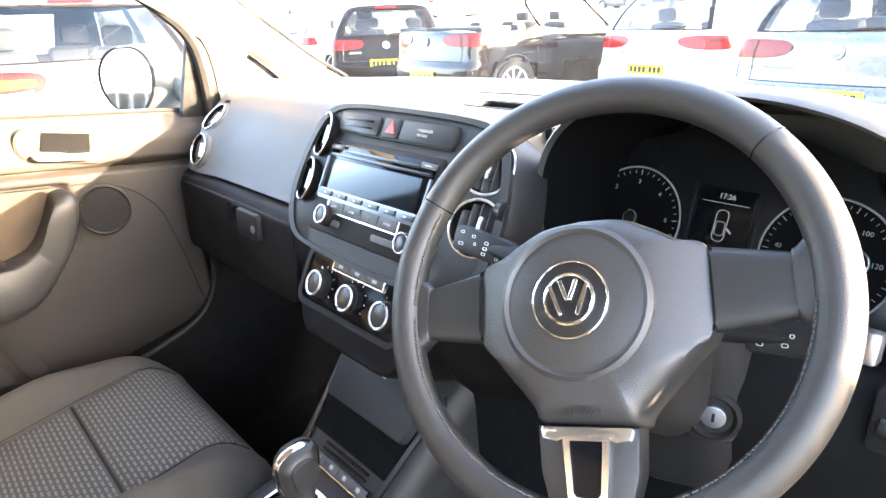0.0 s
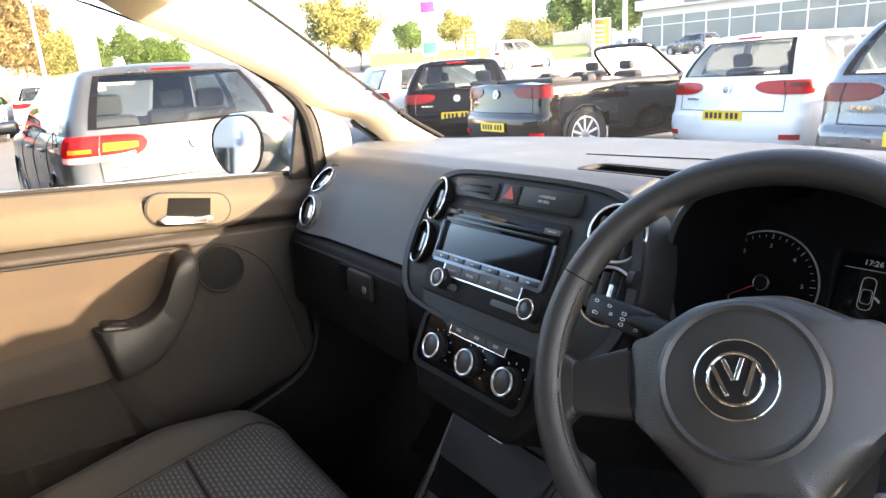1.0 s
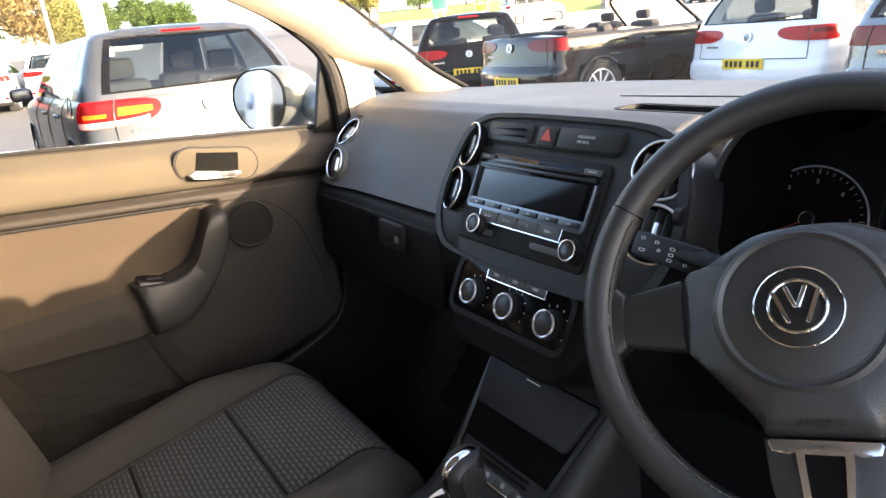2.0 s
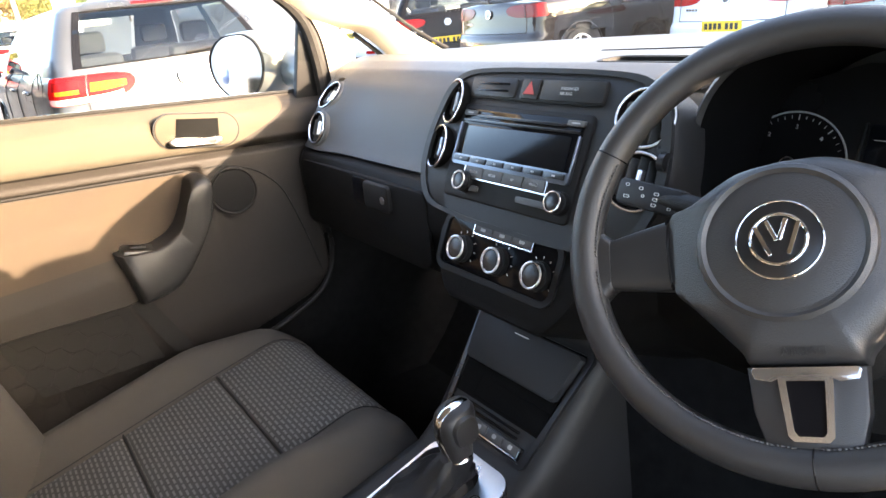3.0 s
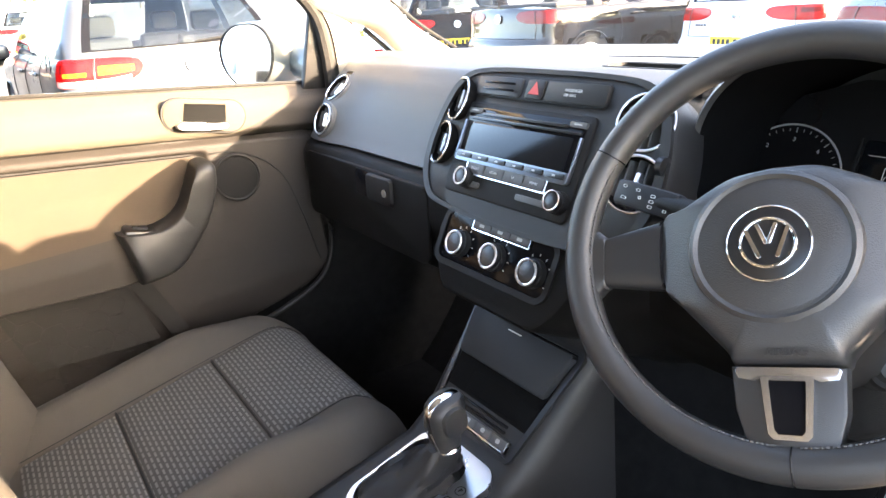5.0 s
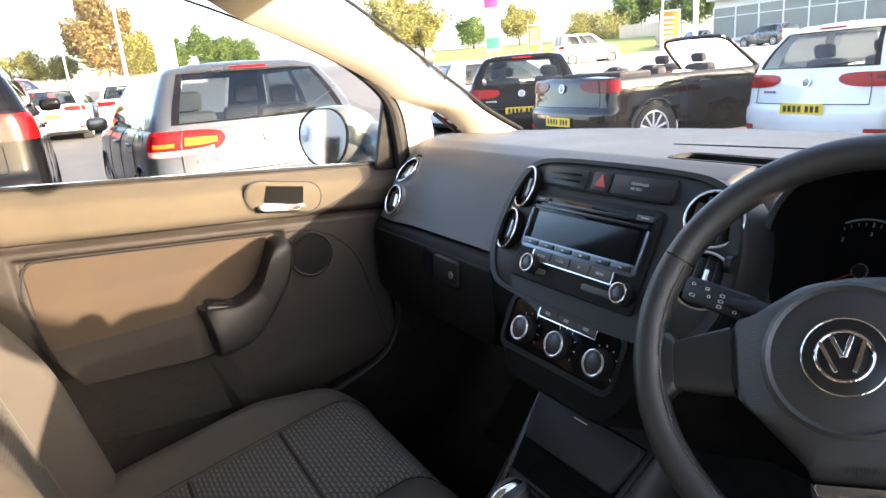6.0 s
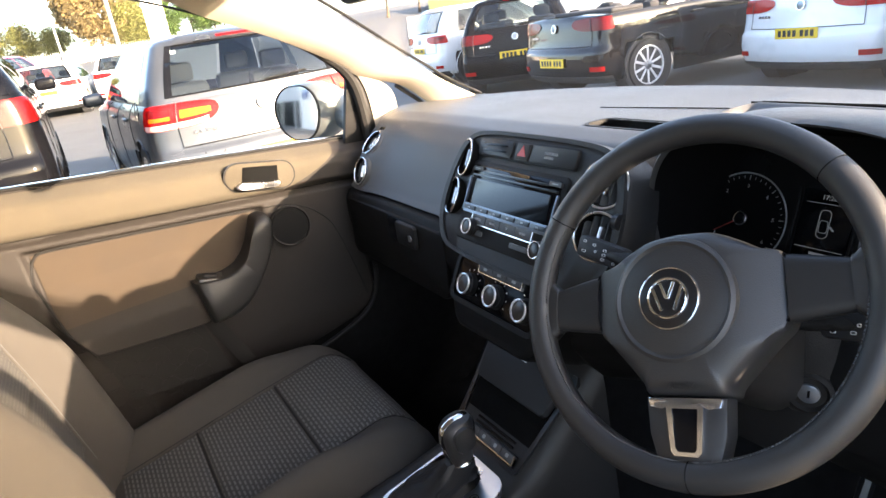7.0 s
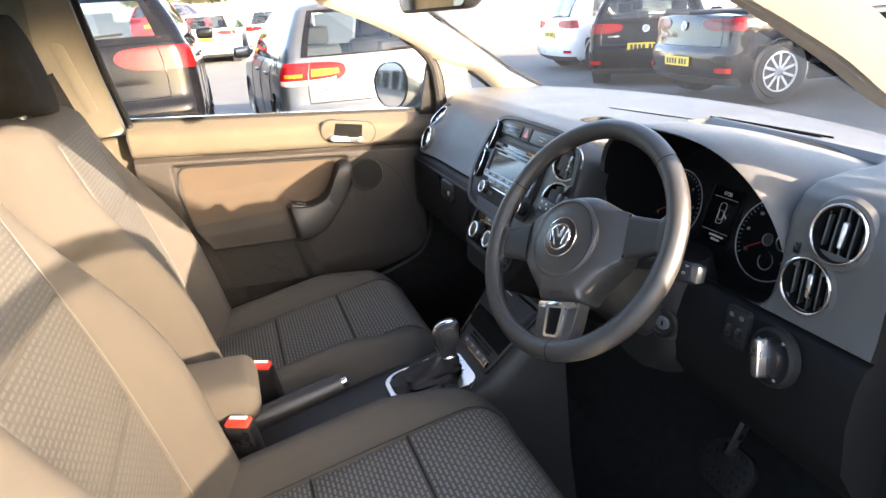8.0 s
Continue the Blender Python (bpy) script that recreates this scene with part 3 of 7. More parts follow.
dial(-0.104, ["0", "1", "2", "3", "4", "5", "6"], 215, -35, 30)
m2, g2 = dial(0.104, ["20", "40", "60", "80", "100", "120", "140"], 215, -35, 35)
for dx, dy in ((0.024, 0.004), (0.006, -0.03)):
    cpart("sub_dial", torus(0.0125, 0.0009, m2 @ Matrix.Translation((dx, dy, 0.0036)), 28, 5), ALU, g2)
disp = cpart("display", prism(rrect(0.062, 0.088, 0.003, 3, 0, 0.008), -0.001, 0.002, CM, 0.0008), SCREEN, clus, "dark trip display")
cletters("17:26", 0.0080, CM @ Matrix.Translation((0, 0.043, 0.0024)), LIT, disp, "clock")
cpart("display_line", rbox(0.050, 0.0006, 0.0003, CM @ Matrix.Translation((0, 0.036, 0.0024)), 0), LIT, disp)
cpart("car_outline", frame_ring(rrect(0.0135, 0.034, 0.0055, 5, 0, 0.012), rrect(0.0122, 0.0327, 0.005, 5, 0, 0.012), 0.002, 0.0026, CM), LIT, disp)
cpart("cabin_outline", frame_ring(rrect(0.0102, 0.015, 0.003, 5, 0, 0.009), rrect(0.0092, 0.014, 0.0025, 5, 0, 0.009), 0.002, 0.0026, CM), LIT, disp)
cpart("door_mark", rbox(0.007, 0.002, 0.0004, CM @ Matrix.Translation((0.0100, 0.008, 0.0024)) @ Matrix.Rotation(-0.7, 4, "Z"), 0), LIT, disp)
cpart("odometer_line", rbox(0.056, 0.0006, 0.0003, CM @ Matrix.Translation((0, -0.018, 0.0024)), 0), LIT, disp)
for yy, ww in ((-0.024, 0.03), (-0.03, 0.018)):
    cpart("readout_bar", rbox(ww, 0.003, 0.0003, CM @ Matrix.Translation((0.006, yy, 0.0024)), 0), LIT, disp)
for s in (-1, 1):
    cpart("display_pillar", rbox(0.004, 0.09, 0.005, CM @ Matrix.Translation((s * 0.035, 0.008, 0.002)), 0.001, 1), HARD, clus)

# ---- centre stack ----
SA = radians(28.8)
SM = axes((0, 0.62, 0.904), (1, 0, 0), (0, -math.cos(SA), math.sin(SA)))


def S(u, v, w=0.0):
    return SM @ Matrix.Translation((u, v, w))


stack = cthing("centre_stack", (0, 0.66, 0.95), "charcoal plastic centre stack with paired round vents", "centre stack")
half = [(0, 0.236), (0.09, 0.235), (0.15, 0.229), (0.182, 0.208), (0.198, 0.17), (0.206, 0.125), (0.204, 0.09), (0.192, 0.06), (0.165, 0.036), (0.11, 0.028), (0.05, 0.025), (0, 0.025)]
outl = [(p.x, p.y) for p in smooth([(x, y, 0) for x, y in half], 4)]
outl = outl + [(-x, y) for x, y in outl[::-1][1:-1]]
STACK_VENTS = [(s * u, v) for s in (-1, 1) for u, v in ((0.160, 0.184), (0.170, 0.118))]
cpart("housing", prism_holes(outl, -0.055, 0.004, SM, 0.012, [(u, v, 0.0305) for u, v in STACK_VENTS]), STACKP, stack)
inner = [(x * 0.93, 0.13 + (y - 0.13) * 0.93) for x, y in outl]
cpart("raised_rim", frame_ring([(x * 0.985, 0.13 + (y - 0.13) * 0.985) for x, y in outl], inner, 0, 0.0065, SM), STACKP, stack)
lowo = rrect(0.285, 0.115, 0.045, 8, 0, -0.022)
lowo = [(x * (1 - 0.22 * sstep(0.03, -0.08, y)), y) for x, y in lowo]
# near-black colour carries the shade low on the stack
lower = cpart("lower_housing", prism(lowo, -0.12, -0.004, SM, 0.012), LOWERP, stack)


def vent(m, r, parent, slats=5, knob=True, swing=0.5):
    """A round air vent: dark well, upright slats and a chrome ring."""
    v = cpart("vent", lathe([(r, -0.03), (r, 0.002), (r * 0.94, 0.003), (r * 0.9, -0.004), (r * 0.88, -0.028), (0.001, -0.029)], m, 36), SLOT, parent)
    for k in range(slats):
        x = (k + 0.5) / slats * 2 - 1
        h = math.sqrt(max(1 - x * x, 0)) * r * 0.9
        cpart("slat", rbox(0.0022, h * 2, 0.013, m @ Matrix.Translation((x * r * 0.86, 0, -0.009)) @ Matrix.Rotation(swing, 4, "Y"), 0.0008, 1), PLASTIC, v)
    if knob:
        cpart("thumb_tab", rbox(0.006, r * 0.9, 0.008, m @ Matrix.Translation((0.002, 0.0, -0.003)) @ Matrix.Rotation(swing, 4, "Y"), 0.0015, 1), ALU, v, "silver tab")
    cpart("chrome_ring", torus(r, 0.0016, m @ Matrix.Translation((0, 0, 0.003)), 56, 8), RING, v, "chrome ring")
    return v


for s in (-1, 1):
    for u, v in STACK_VENTS[0 if s < 0 else 2:][:2]:
        vent(S(u, v, 0.006) @ Matrix.Rotation(radians(s * 17), 4, "Y"), 0.0305, stack, swing=-0.5 * s)
cpart("vent_wheel", lathe([(0.009, -0.004), (0.01, -0.0035), (0.01, 0.0035), (0.009, 0.004)], S(0.196, 0.142, 0.006) @ Matrix.Rotation(radians(90), 4, "Y"), 18), SATIN, stack)

# the row above the radio
row = cthing("switch_row", (0, 0.72, 1.08), "black switch row with red hazard button", "switch panel")
cpart("panel", prism(rrect(0.232, 0.03, 0.006, 4, -0.014, 0.207), 0, 0.0075, SM, 0.002), HARD, row)
cpart("slot_panel", prism(rrect(0.088, 0.025, 0.005, 4, -0.083, 0.207), 0.004, 0.0095, SM, 0.0012), PANEL, row)
for v in (0.2025, 0.2115):
    cpart("slot", prism(rrect(0.062, 0.0028, 0.0013, 3, -0.083, v), 0.006, 0.0102, SM, 0.0003), GLOSSY, row)
hz = cpart("hazard_button", prism(rrect(0.031, 0.025, 0.003, 3, -0.014, 0.207), 0.004, 0.0105, SM, 0.0012), PANEL, row)
cpart("triangle", prism([(-0.0235, 0.2), (-0.0045, 0.2), (-0.014, 0.2165)], 0.009, 0.0112, SM, 0.0005), HAZ, hz, "red triangle")
ab = cpart("airbag_lamp", prism(rrect(0.096, 0.025, 0.003, 3, 0.053, 0.207), 0.004, 0.0095, SM, 0.0012), PANEL, row)
cletters("PASSENGER", 0.0052, S(0.05, 0.2095, 0.0099), GREYP, ab)
cletters("AIR BAG", 0.0052, S(0.046, 0.2035, 0.0099), GREYP, ab)

# ---- radio ----
radio = cthing("car_radio", (0, 0.66, 0.98), "black car radio with dark display and chrome-ringed knobs", "car radio")
RU = -0.019
rad_o = rrect(0.232, 0.128, 0.008, 4, RU, 0.119)
cpart("fascia", prism(rad_o, 0, 0.008, SM, 0.003), HARD, radio)
cpart("recess", prism(rrect(0.21, 0.075, 0.004, 3, RU, 0.1385), 0.006, 0.0092, SM, 0.0006), GLOSSY, radio)
cpart("disc_slot", prism(rrect(0.16, 0.0035, 0.0015, 3, RU, 0.1675), 0.008, 0.0108, SM, 0.0004), SATIN, radio)
cpart("slot_lip", prism(rrect(0.206, 0.003, 0.001, 3, RU, 0.1605), 0.008, 0.0118, SM, 0.0006), SATIN, radio)
for u in (-0.112, 0.075):
    cpart("small_button", prism(rrect(0.026, 0.007, 0.001, 3, u, 0.1705), 0.008, 0.0115, SM, 0.0008), PLASTIC, radio)
    cpart("button_bar", prism(rrect(0.012, 0.0016, 0.0004, 2, u, 0.1705), 0.0112, 0.0119, SM, 0), GREYP, radio)
cpart("display", prism(rrect(0.186, 0.043, 0.003, 3, RU, 0.1335), 0.008, 0.0105, SM, 0.001), SCREEN, radio, "switched-off dark display")
cpart("lower_bar", prism(rrect(0.208, 0.014, 0.002, 3, RU, 0.1065), 0.006, 0.0135, SM, 0.0012), SMOKE, radio)
for k in range(6):
    u = RU - 0.085 + k * 0.034
    b = cpart("preset_button", prism(rrect(0.031, 0.007, 0.001, 3, u, 0.1075), 0.012, 0.0152, SM, 0.0008), SATIN, radio)
    cpart("button_bar", prism(rrect(0.005, 0.002, 0.0004, 2, u, 0.1075), 0.0148, 0.0156, SM, 0), GREYP, b)
for s, u in ((-1, RU - 0.105), (1, RU + 0.105)):
    cpart("side_blade", rbox(0.0035, 0.055, 0.006, S(u, 0.129, 0.0105), 0.0012, 1), SMOKE, radio, "silver edge strip")
for k, t in enumerate(("RADIO", "MEDIA", "TP", "MENU")):
    u = RU - 0.055 + k * 0.0372
    b = cpart("mode_button", prism(rrect(0.0358, 0.0145, 0.0015, 3, u, 0.0925), 0.006, 0.0135, SM, 0.001), PLASTIC, radio)
    cletters(t, 0.0048, S(u, 0.0925, 0.0138), GREYP, b)
fr = [(-0.0755, 0.1), (-0.0755, 0.0835), (0.0765, 0.0835), (0.0765, 0.1), (0.0748, 0.1), (0.0748, 0.085), (-0.0738, 0.085), (-0.0738, 0.1)]
cpart("chrome_bracket", prism([(x + RU, y) for x, y in fr], 0.006, 0.0122, SM, 0), RING, radio, "chrome bracket")
for u, w in ((RU - 0.062, 0.04), (RU + 0.055, 0.05)):
    cpart("rocker_button", prism(rrect(w, 0.008, 0.003, 3, u, 0.0715), 0.006, 0.011, SM, 0.001), PLASTIC, radio)


def knob(m, r, h, parent, ring=True, name="knob"):
    k = cpart(name, lathe([(r * 1.05, 0), (r * 1.02, h * 0.5), (r * 0.95, h * 0.75), (r * 0.8, h * 0.8), (0.0005, h * 0.8)], m, 32), SATIN, parent)
    cpart("grip", lathe([(r * 1.14, 0), (r * 1.12, h * 0.45), (r * 1.0, h * 0.5)], m, 32), HARD, k)
    cpart("chrome_ring", torus(r * 0.93, r * 0.095, m @ Matrix.Translation((0, 0, h * 0.82)), 40, 8), RING, k, "chrome ring")
    return k


for u in (-0.088, 0.082):
    kk = knob(S(u, 0.078, 0.006), 0.0125, 0.022, radio)

# ---- heater panel ----
heat = cthing("heater_panel", (0, 0.62, 0.9), "gloss black heater panel with three chrome-ringed knobs", "heater control")
cpart("surround", frame_ring(rrect(0.222, 0.082, 0.02, 6, -0.01, -0.004), rrect(0.206, 0.066, 0.012, 6, -0.01, -0.004), -0.006, 0.0, SM), HARD, heat)
cpart("panel", prism(rrect(0.208, 0.068, 0.012, 6, -0.01, -0.004), -0.008, -0.002, SM, 0.001), GLOSSY, heat)
for k in range(3):
    u = -0.036 + k * 0.036
    b = cpart("button", prism(rrect(0.0348, 0.0105, 0.0012, 3, u, 0.0225), -0.003, 0.004, SM, 0.001), PLASTIC, heat)
    cpart("symbol", prism(rrect(0.009, 0.004, 0.001, 2, u, 0.0225), 0.003, 0.0044, SM, 0), GREYP, b)
fr = [(-0.0545, 0.028), (-0.0545, 0.0145), (0.0545, 0.0145), (0.0545, 0.028), (0.053, 0.028), (0.053, 0.016), (-0.053, 0.016), (-0.053, 0.028)]
cpart("chrome_bracket", prism(fr, -0.003, 0.0035, SM, 0), CHROME, heat, "chrome bracket")
for k in range(3):
    u = -0.071 + 0.071 * k
    kk = knob(S(u, -0.01, -0.003), 0.0165, 0.02, heat)
    for j in range(9):
        a = radians(-30 + 30 * j)
        cpart("tick", rbox(0.0028, 0.001, 0.0004, S(u + 0.0235 * math.cos(a), -0.01 + 0.0235 * math.sin(a), -0.0017) @ Matrix.Rotation(a, 4, "Z"), 0), WHITEP if j < 7 or k < 2 else REDP, kk)

# ---- glovebox, side vents, light switch ----
glove = cthing("glovebox", (-0.35, 0.66, 0.85), "charcoal glovebox lid with recessed latch", "glovebox")
GM = axes((-0.385, 0.638, 0.905), (1, 0, 0), (0, -1, 0.08))
# lid colour darkened to hold the shade below the dash
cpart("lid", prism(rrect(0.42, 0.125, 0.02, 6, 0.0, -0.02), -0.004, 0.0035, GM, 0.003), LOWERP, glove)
cpart("latch_well", prism(rrect(0.125, 0.046, 0.008, 5, 0.055, 0.016), 0, 0.0045, GM, 0.0006), GLOSSY, glove)
lt = cpart("latch", prism(rrect(0.078, 0.045, 0.008, 5, 0.078, 0.016), 0.002, 0.012, GM, 0.004), HARD, glove)
cpart("lock", lathe([(0.0065, 0.011), (0.0062, 0.0135), (0.001, 0.0138)], GM @ Matrix.Translation((0.1, 0.014, 0)), 20), ALU, lt, "small lock barrel")


def on_dash(x, z):
    """A frame lying on the dashboard's face at x and z, looking out of it."""
    def y_at(x, z):
        pts = dash_profile(x)[5:12]
        for a, b in zip(pts, pts[1:]):
            if a.z >= z >= b.z:
                return a.y + (b.y - a.y) * (a.z - z) / max(a.z - b.z, 1e-6)
        return pts[3].y
    y, e = y_at(x, z), 0.012
    tx, tz = Vector((2 * e, y_at(x + e, z) - y_at(x - e, z), 0)), Vector((0, y_at(x, z + e) - y_at(x, z - e), 2 * e))
    return axes((x, y, z), tx, tx.cross(tz))


for x, z, r in END_VENTS:
    vm = on_dash(x, z) @ Matrix.Translation((0, 0, -0.002 if x < 0 else 0.0))
    v = vent(vm, r, dash, swing=-0.4 if x < 0 else 0.35)
    cpart("bezel", loft([[vm @ Vector((q * math.cos(2 * math.pi * i / 48), q * math.sin(2 * math.pi * i / 48), w)) for i in range(48)] for q, w in ((r * 0.99, -0.004), (r + 0.002, 0.0012), (r + 0.006, 0.0002), (r + 0.010, -0.006))], caps=False), PLASTIC, v)
cpart("vent_wheel", lathe([(0.0095, -0.0035), (0.010, 0.0), (0.0095, 0.0035)], on_dash(0.5935, 1.050) @ Matrix.Translation((0, 0, -0.006)) @ Matrix.Rotation(radians(90), 4, "Y"), 18), SATIN, dash)
lsw = cthing("light_switch", (0.6, 0.72, 0.9), "round headlamp switch with silver turn grip", "light switch")
LM = axes((0.607, 0.712, 0.926), (1, 0, 0), (-0.1, -1, 0.2))
cpart("bezel", lathe([(0.036, -0.005), (0.035, 0.004), (0.031, 0.007), (0.029, 0.003), (0.001, 0.003)], LM, 40), HARD, lsw)
cpart("dial", lathe([(0.0225, 0.003), (0.0215, 0.013), (0.02, 0.014), (0.001, 0.014)], LM, 36), SATIN, lsw)
cpart("grip", prism(rrect(0.011, 0.046, 0.005, 4), 0.01, 0.026, LM @ Matrix.Rotation(0.25, 4, "Z"), 0.003), ALU, lsw, "silver grip bar")
for a in (-60, 60, 150, 210):
    cpart("mark", rbox(0.004, 0.003, 0.0004, LM @ Matrix.Translation((0.0265 * math.cos(radians(a)), 0.0265 * math.sin(radians(a)), 0.0045)), 0), GREYP, lsw)
hl = cthing("dimmer_switch", (0.54, 0.72, 0.93), "small black thumbwheel switch panel", "switch")
HM = axes((0.5455, 0.716, 0.934), (1, 0, 0), (0, -1, 0.12))
cpart("plate", prism(rrect(0.036, 0.052, 0.005, 4), -0.004, 0.004, HM, 0.0015), HARD, hl)
for dx in (-0.008, 0.008):
    cpart("thumbwheel", lathe([(0.009, -0.0035), (0.0095, 0), (0.009, 0.0035)], HM @ Matrix.Translation((dx, -0.006, 0.0)) @ Matrix.Rotation(radians(90), 4, "Y"), 20), SATIN, hl)
    cpart("symbol", prism(rrect(0.007, 0.006, 0.002, 3, dx, 0.016), 0.003, 0.0045, HM, 0), THREAD, hl)

# ---- steering wheel ----
WT, WY = radians(34.2), radians(11.2)
WC = (0.3625, 0.5955, 1.023)
WM0 = axes(WC, (math.cos(WY), math.sin(WY), 0), (math.sin(WY) * math.cos(WT), -math.cos(WY) * math.cos(WT), math.sin(WT)))
WM = WM0 @ Matrix.Rotation(radians(17.5), 4, "Z")
RR, RT = 0.1610, 0.0142      # the rim's ring and its thickness
wheel = cthing("steering_wheel", WC, "black leather three-spoke steering wheel with silver lower spoke", "steering wheel")
rim = cpart("rim", torus(RR, RT, WM, 128, 18), LEATHER, wheel)
for a in (145, 35, 270):
    m = WM @ Matrix.Rotation(radians(a), 4, "Z") @ Matrix.Translation((RR, 0, 0)) @ Matrix.Rotation(radians(90), 4, "X")
    cpart("seam", torus(RT, 0.0006, m, 32, 5), GLOSSY, rim)
# cross stitches along the inside of the rim between the seams
for a0 in (145, 182, 270):
    for k in range(26 if a0 == 145 else 66):
        a = radians(a0 + 2 + k * 1.25)
        m = WM @ Matrix.Rotation(a, 4, "Z") @ Matrix.Translation((RR - 0.0124, 0, 0.0066))
        cpart("stitch", rbox(0.0011, 0.0032, 0.0042, m @ Matrix.Rotation(0.8 if k % 2 else -0.8, 4, "X"), 0), THREAD, rim)


def mirrored(half, n=4):
    pts = [(p.x, p.y) for p in smooth([(x, y, 0) for x, y in half], n)]
    return pts + [(-x, y) for x, y in pts[::-1][1:-1]]


cov = mirrored([(0, 0.0585), (0.03, 0.0555), (0.052, 0.0455), (0.070, 0.035), (0.0865, 0.029), (0.0925, 0.0), (0.088, -0.031), (0.074, -0.047), (0.052, -0.071), (0.040, -0.085), (0.0355, -0.0935), (0.02, -0.0945), (0, -0.0945)], 6)


def cover_fall(x):
    """How far the airbag cover falls away towards its sides."""
    return 0.018 - 0.020 * (max(0, abs(x) - 0.030) / 0.058) ** 1.5


def cover(k, z):
    return [WM @ Vector((x * k, -0.01 + (y + 0.01) * k, min(z, cover_fall(x * k)))) for x, y in cov]


cpart("airbag_cover", loft([cover(k, z) for k, z in ((0.93, -0.04), (1.0, -0.03), (1.0, -0.008), (0.985, 0.0), (0.96, 0.006), (0.92, 0.010), (0.86, 0.0128), (0.8, 0.0145), (0.7, 0.016), (0.55, 0.017), (0.38, 0.0176), (0.2, 0.018))]), AIRBAG, wheel, "grained airbag cover")
EM = WM @ Matrix.Translation((-0.0038, -0.007, 0))
pad = cpart("centre_pad", lathe([(0.0605, -0.004), (0.0598, 0.010), (0.0575, 0.0165), (0.054, 0.0185), (0.051, 0.0165), (0.046, 0.0178), (0.03, 0.0205), (0.001, 0.0215)], EM, 48), AIRBAG, wheel)
badge = cpart("badge", lathe([(0.0288, 0.018), (0.0284, 0.0218), (0.0264, 0.0228), (0.001, 0.0240)], EM, 48), SATIN, wheel, "round dark badge in chrome rings")
cpart("chrome_ring", torus(0.0279, 0.0009, EM @ Matrix.Translation((0, 0, 0.0226)), 64, 8), CHROME, badge)
cpart("chrome_ring", torus(0.0180, 0.0015, EM @ Matrix.Translation((0, 0, 0.0240)), 56, 8), CHROME, badge)
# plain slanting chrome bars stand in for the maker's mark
for x, y, a, ln in ((-0.0036, 0.0066, 21, 0.0165), (0.0036, 0.0066, -21, 0.0165), (-0.0100, -0.0005, 21, 0.0240), (0.0100, -0.0005, -21, 0.0240)):
    cpart("badge_shape", prism(rrect(0.0030, ln, 0.0008, 2), 0.0234, 0.0256, EM @ Matrix.Translation((x, y, 0)) @ Matrix.Rotation(radians(a), 4, "Z"), 0.0005), CHROME, badge)


def spoke_ring(s, u, grow=0.0, flare=0.0):
    """One cross-section of a side spoke, which narrows from the hub, u = 0, to the rim."""
    hi, lo, zc, th = 0.0275 - 0.0115 * u + grow + flare, -0.0315 + 0.0065 * u - grow - flare, -0.0095 + 0.0035 * u, 0.0112 - 0.0016 * u + grow
    out = []
    for i in range(28):
        a = 2 * math.pi * i / 28
        c, d = math.cos(a), math.sin(a)
        out.append(WM @ Vector((s * (0.0895 + 0.0545 * u - 0.004 * abs(c) ** 3 * (u < 0.05)), (hi + lo) / 2 + (hi - lo) / 2 * math.copysign(abs(c) ** 0.5, c), zc + th * math.copysign(abs(d) ** 0.5, d))))
    return out if s > 0 else out[::-1]


cletters("AIRBAG", 0.0080, WM @ Matrix.Translation((0.002, -0.0845, 0.0146)), SPOKE, wheel)
for s in (-1, 1):
    cpart("spoke", loft([spoke_ring(s, u) for u in span(0, 0.92, 10)]), SPOKE, wheel, "smooth dark spoke panel", angle=70)
    cpart("spoke_gap", tube([WM @ Vector((s * (0.0932 - 0.006 * (y / 0.03) ** 2), y, -0.0015)) for y in span(-0.031, 0.0275, 6)], 0.0014, 6), GLOSSY, wheel)
    # the rim swells where a spoke meets it
    cpart("rim_web", loft([spoke_ring(s, u, 0.0014, 0.012 * sstep(0.86, 1.12, u)) for u in span(0.88, 1.16, 8)]), LEATHER, wheel, angle=80)
low = [(0.037, -0.094), (0.035, -0.125), (0.028, -0.15), (0.02, -0.156), (0, -0.157)]
low = [(-0.037, -0.094)] + low + [(-x, y) for x, y in low[::-1][1:-1]]
lsp = cpart("lower_spoke", prism([(x, y) for x, y in low][::-1], -0.016, 0.006, WM, 0.003), LEATHER, wheel)
ear = [(-0.034, -0.0965), (-0.032, -0.0945), (0.032, -0.0945), (0.034, -0.0965), (0.032, -0.1025), (0.0215, -0.1045), (0.0155, -0.1015), (-0.0155, -0.1015), (-0.0215, -0.1045), (-0.032, -0.1025)]
cpart("silver_wing", prism(ear[::-1], 0.002, 0.0088, WM, 0.0012), WINGSILVER, lsp, "satin silver winged trim")
win_o = [(-0.0165, -0.1005), (0.0165, -0.1005), (0.0168, -0.104), (0.0138, -0.1405), (0.0105, -0.1440), (-0.0105, -0.1440), (-0.0138, -0.1405), (-0.0168, -0.104)]
win_i = [(x * 0.70, -0.1215 + (y + 0.1215) * 0.845) for x, y in win_o]
cpart("silver_frame", frame_ring(win_o, win_i, 0.002, 0.0092, WM), WINGSILVER, lsp, "satin silver U-shaped trim")
cpart("gloss_window", prism([(x * 0.72, -0.1215 + (y + 0.1215) * 0.86) for x, y in win_o][::-1], 0.002, 0.0074, WM, 0), GLOSSY, lsp)

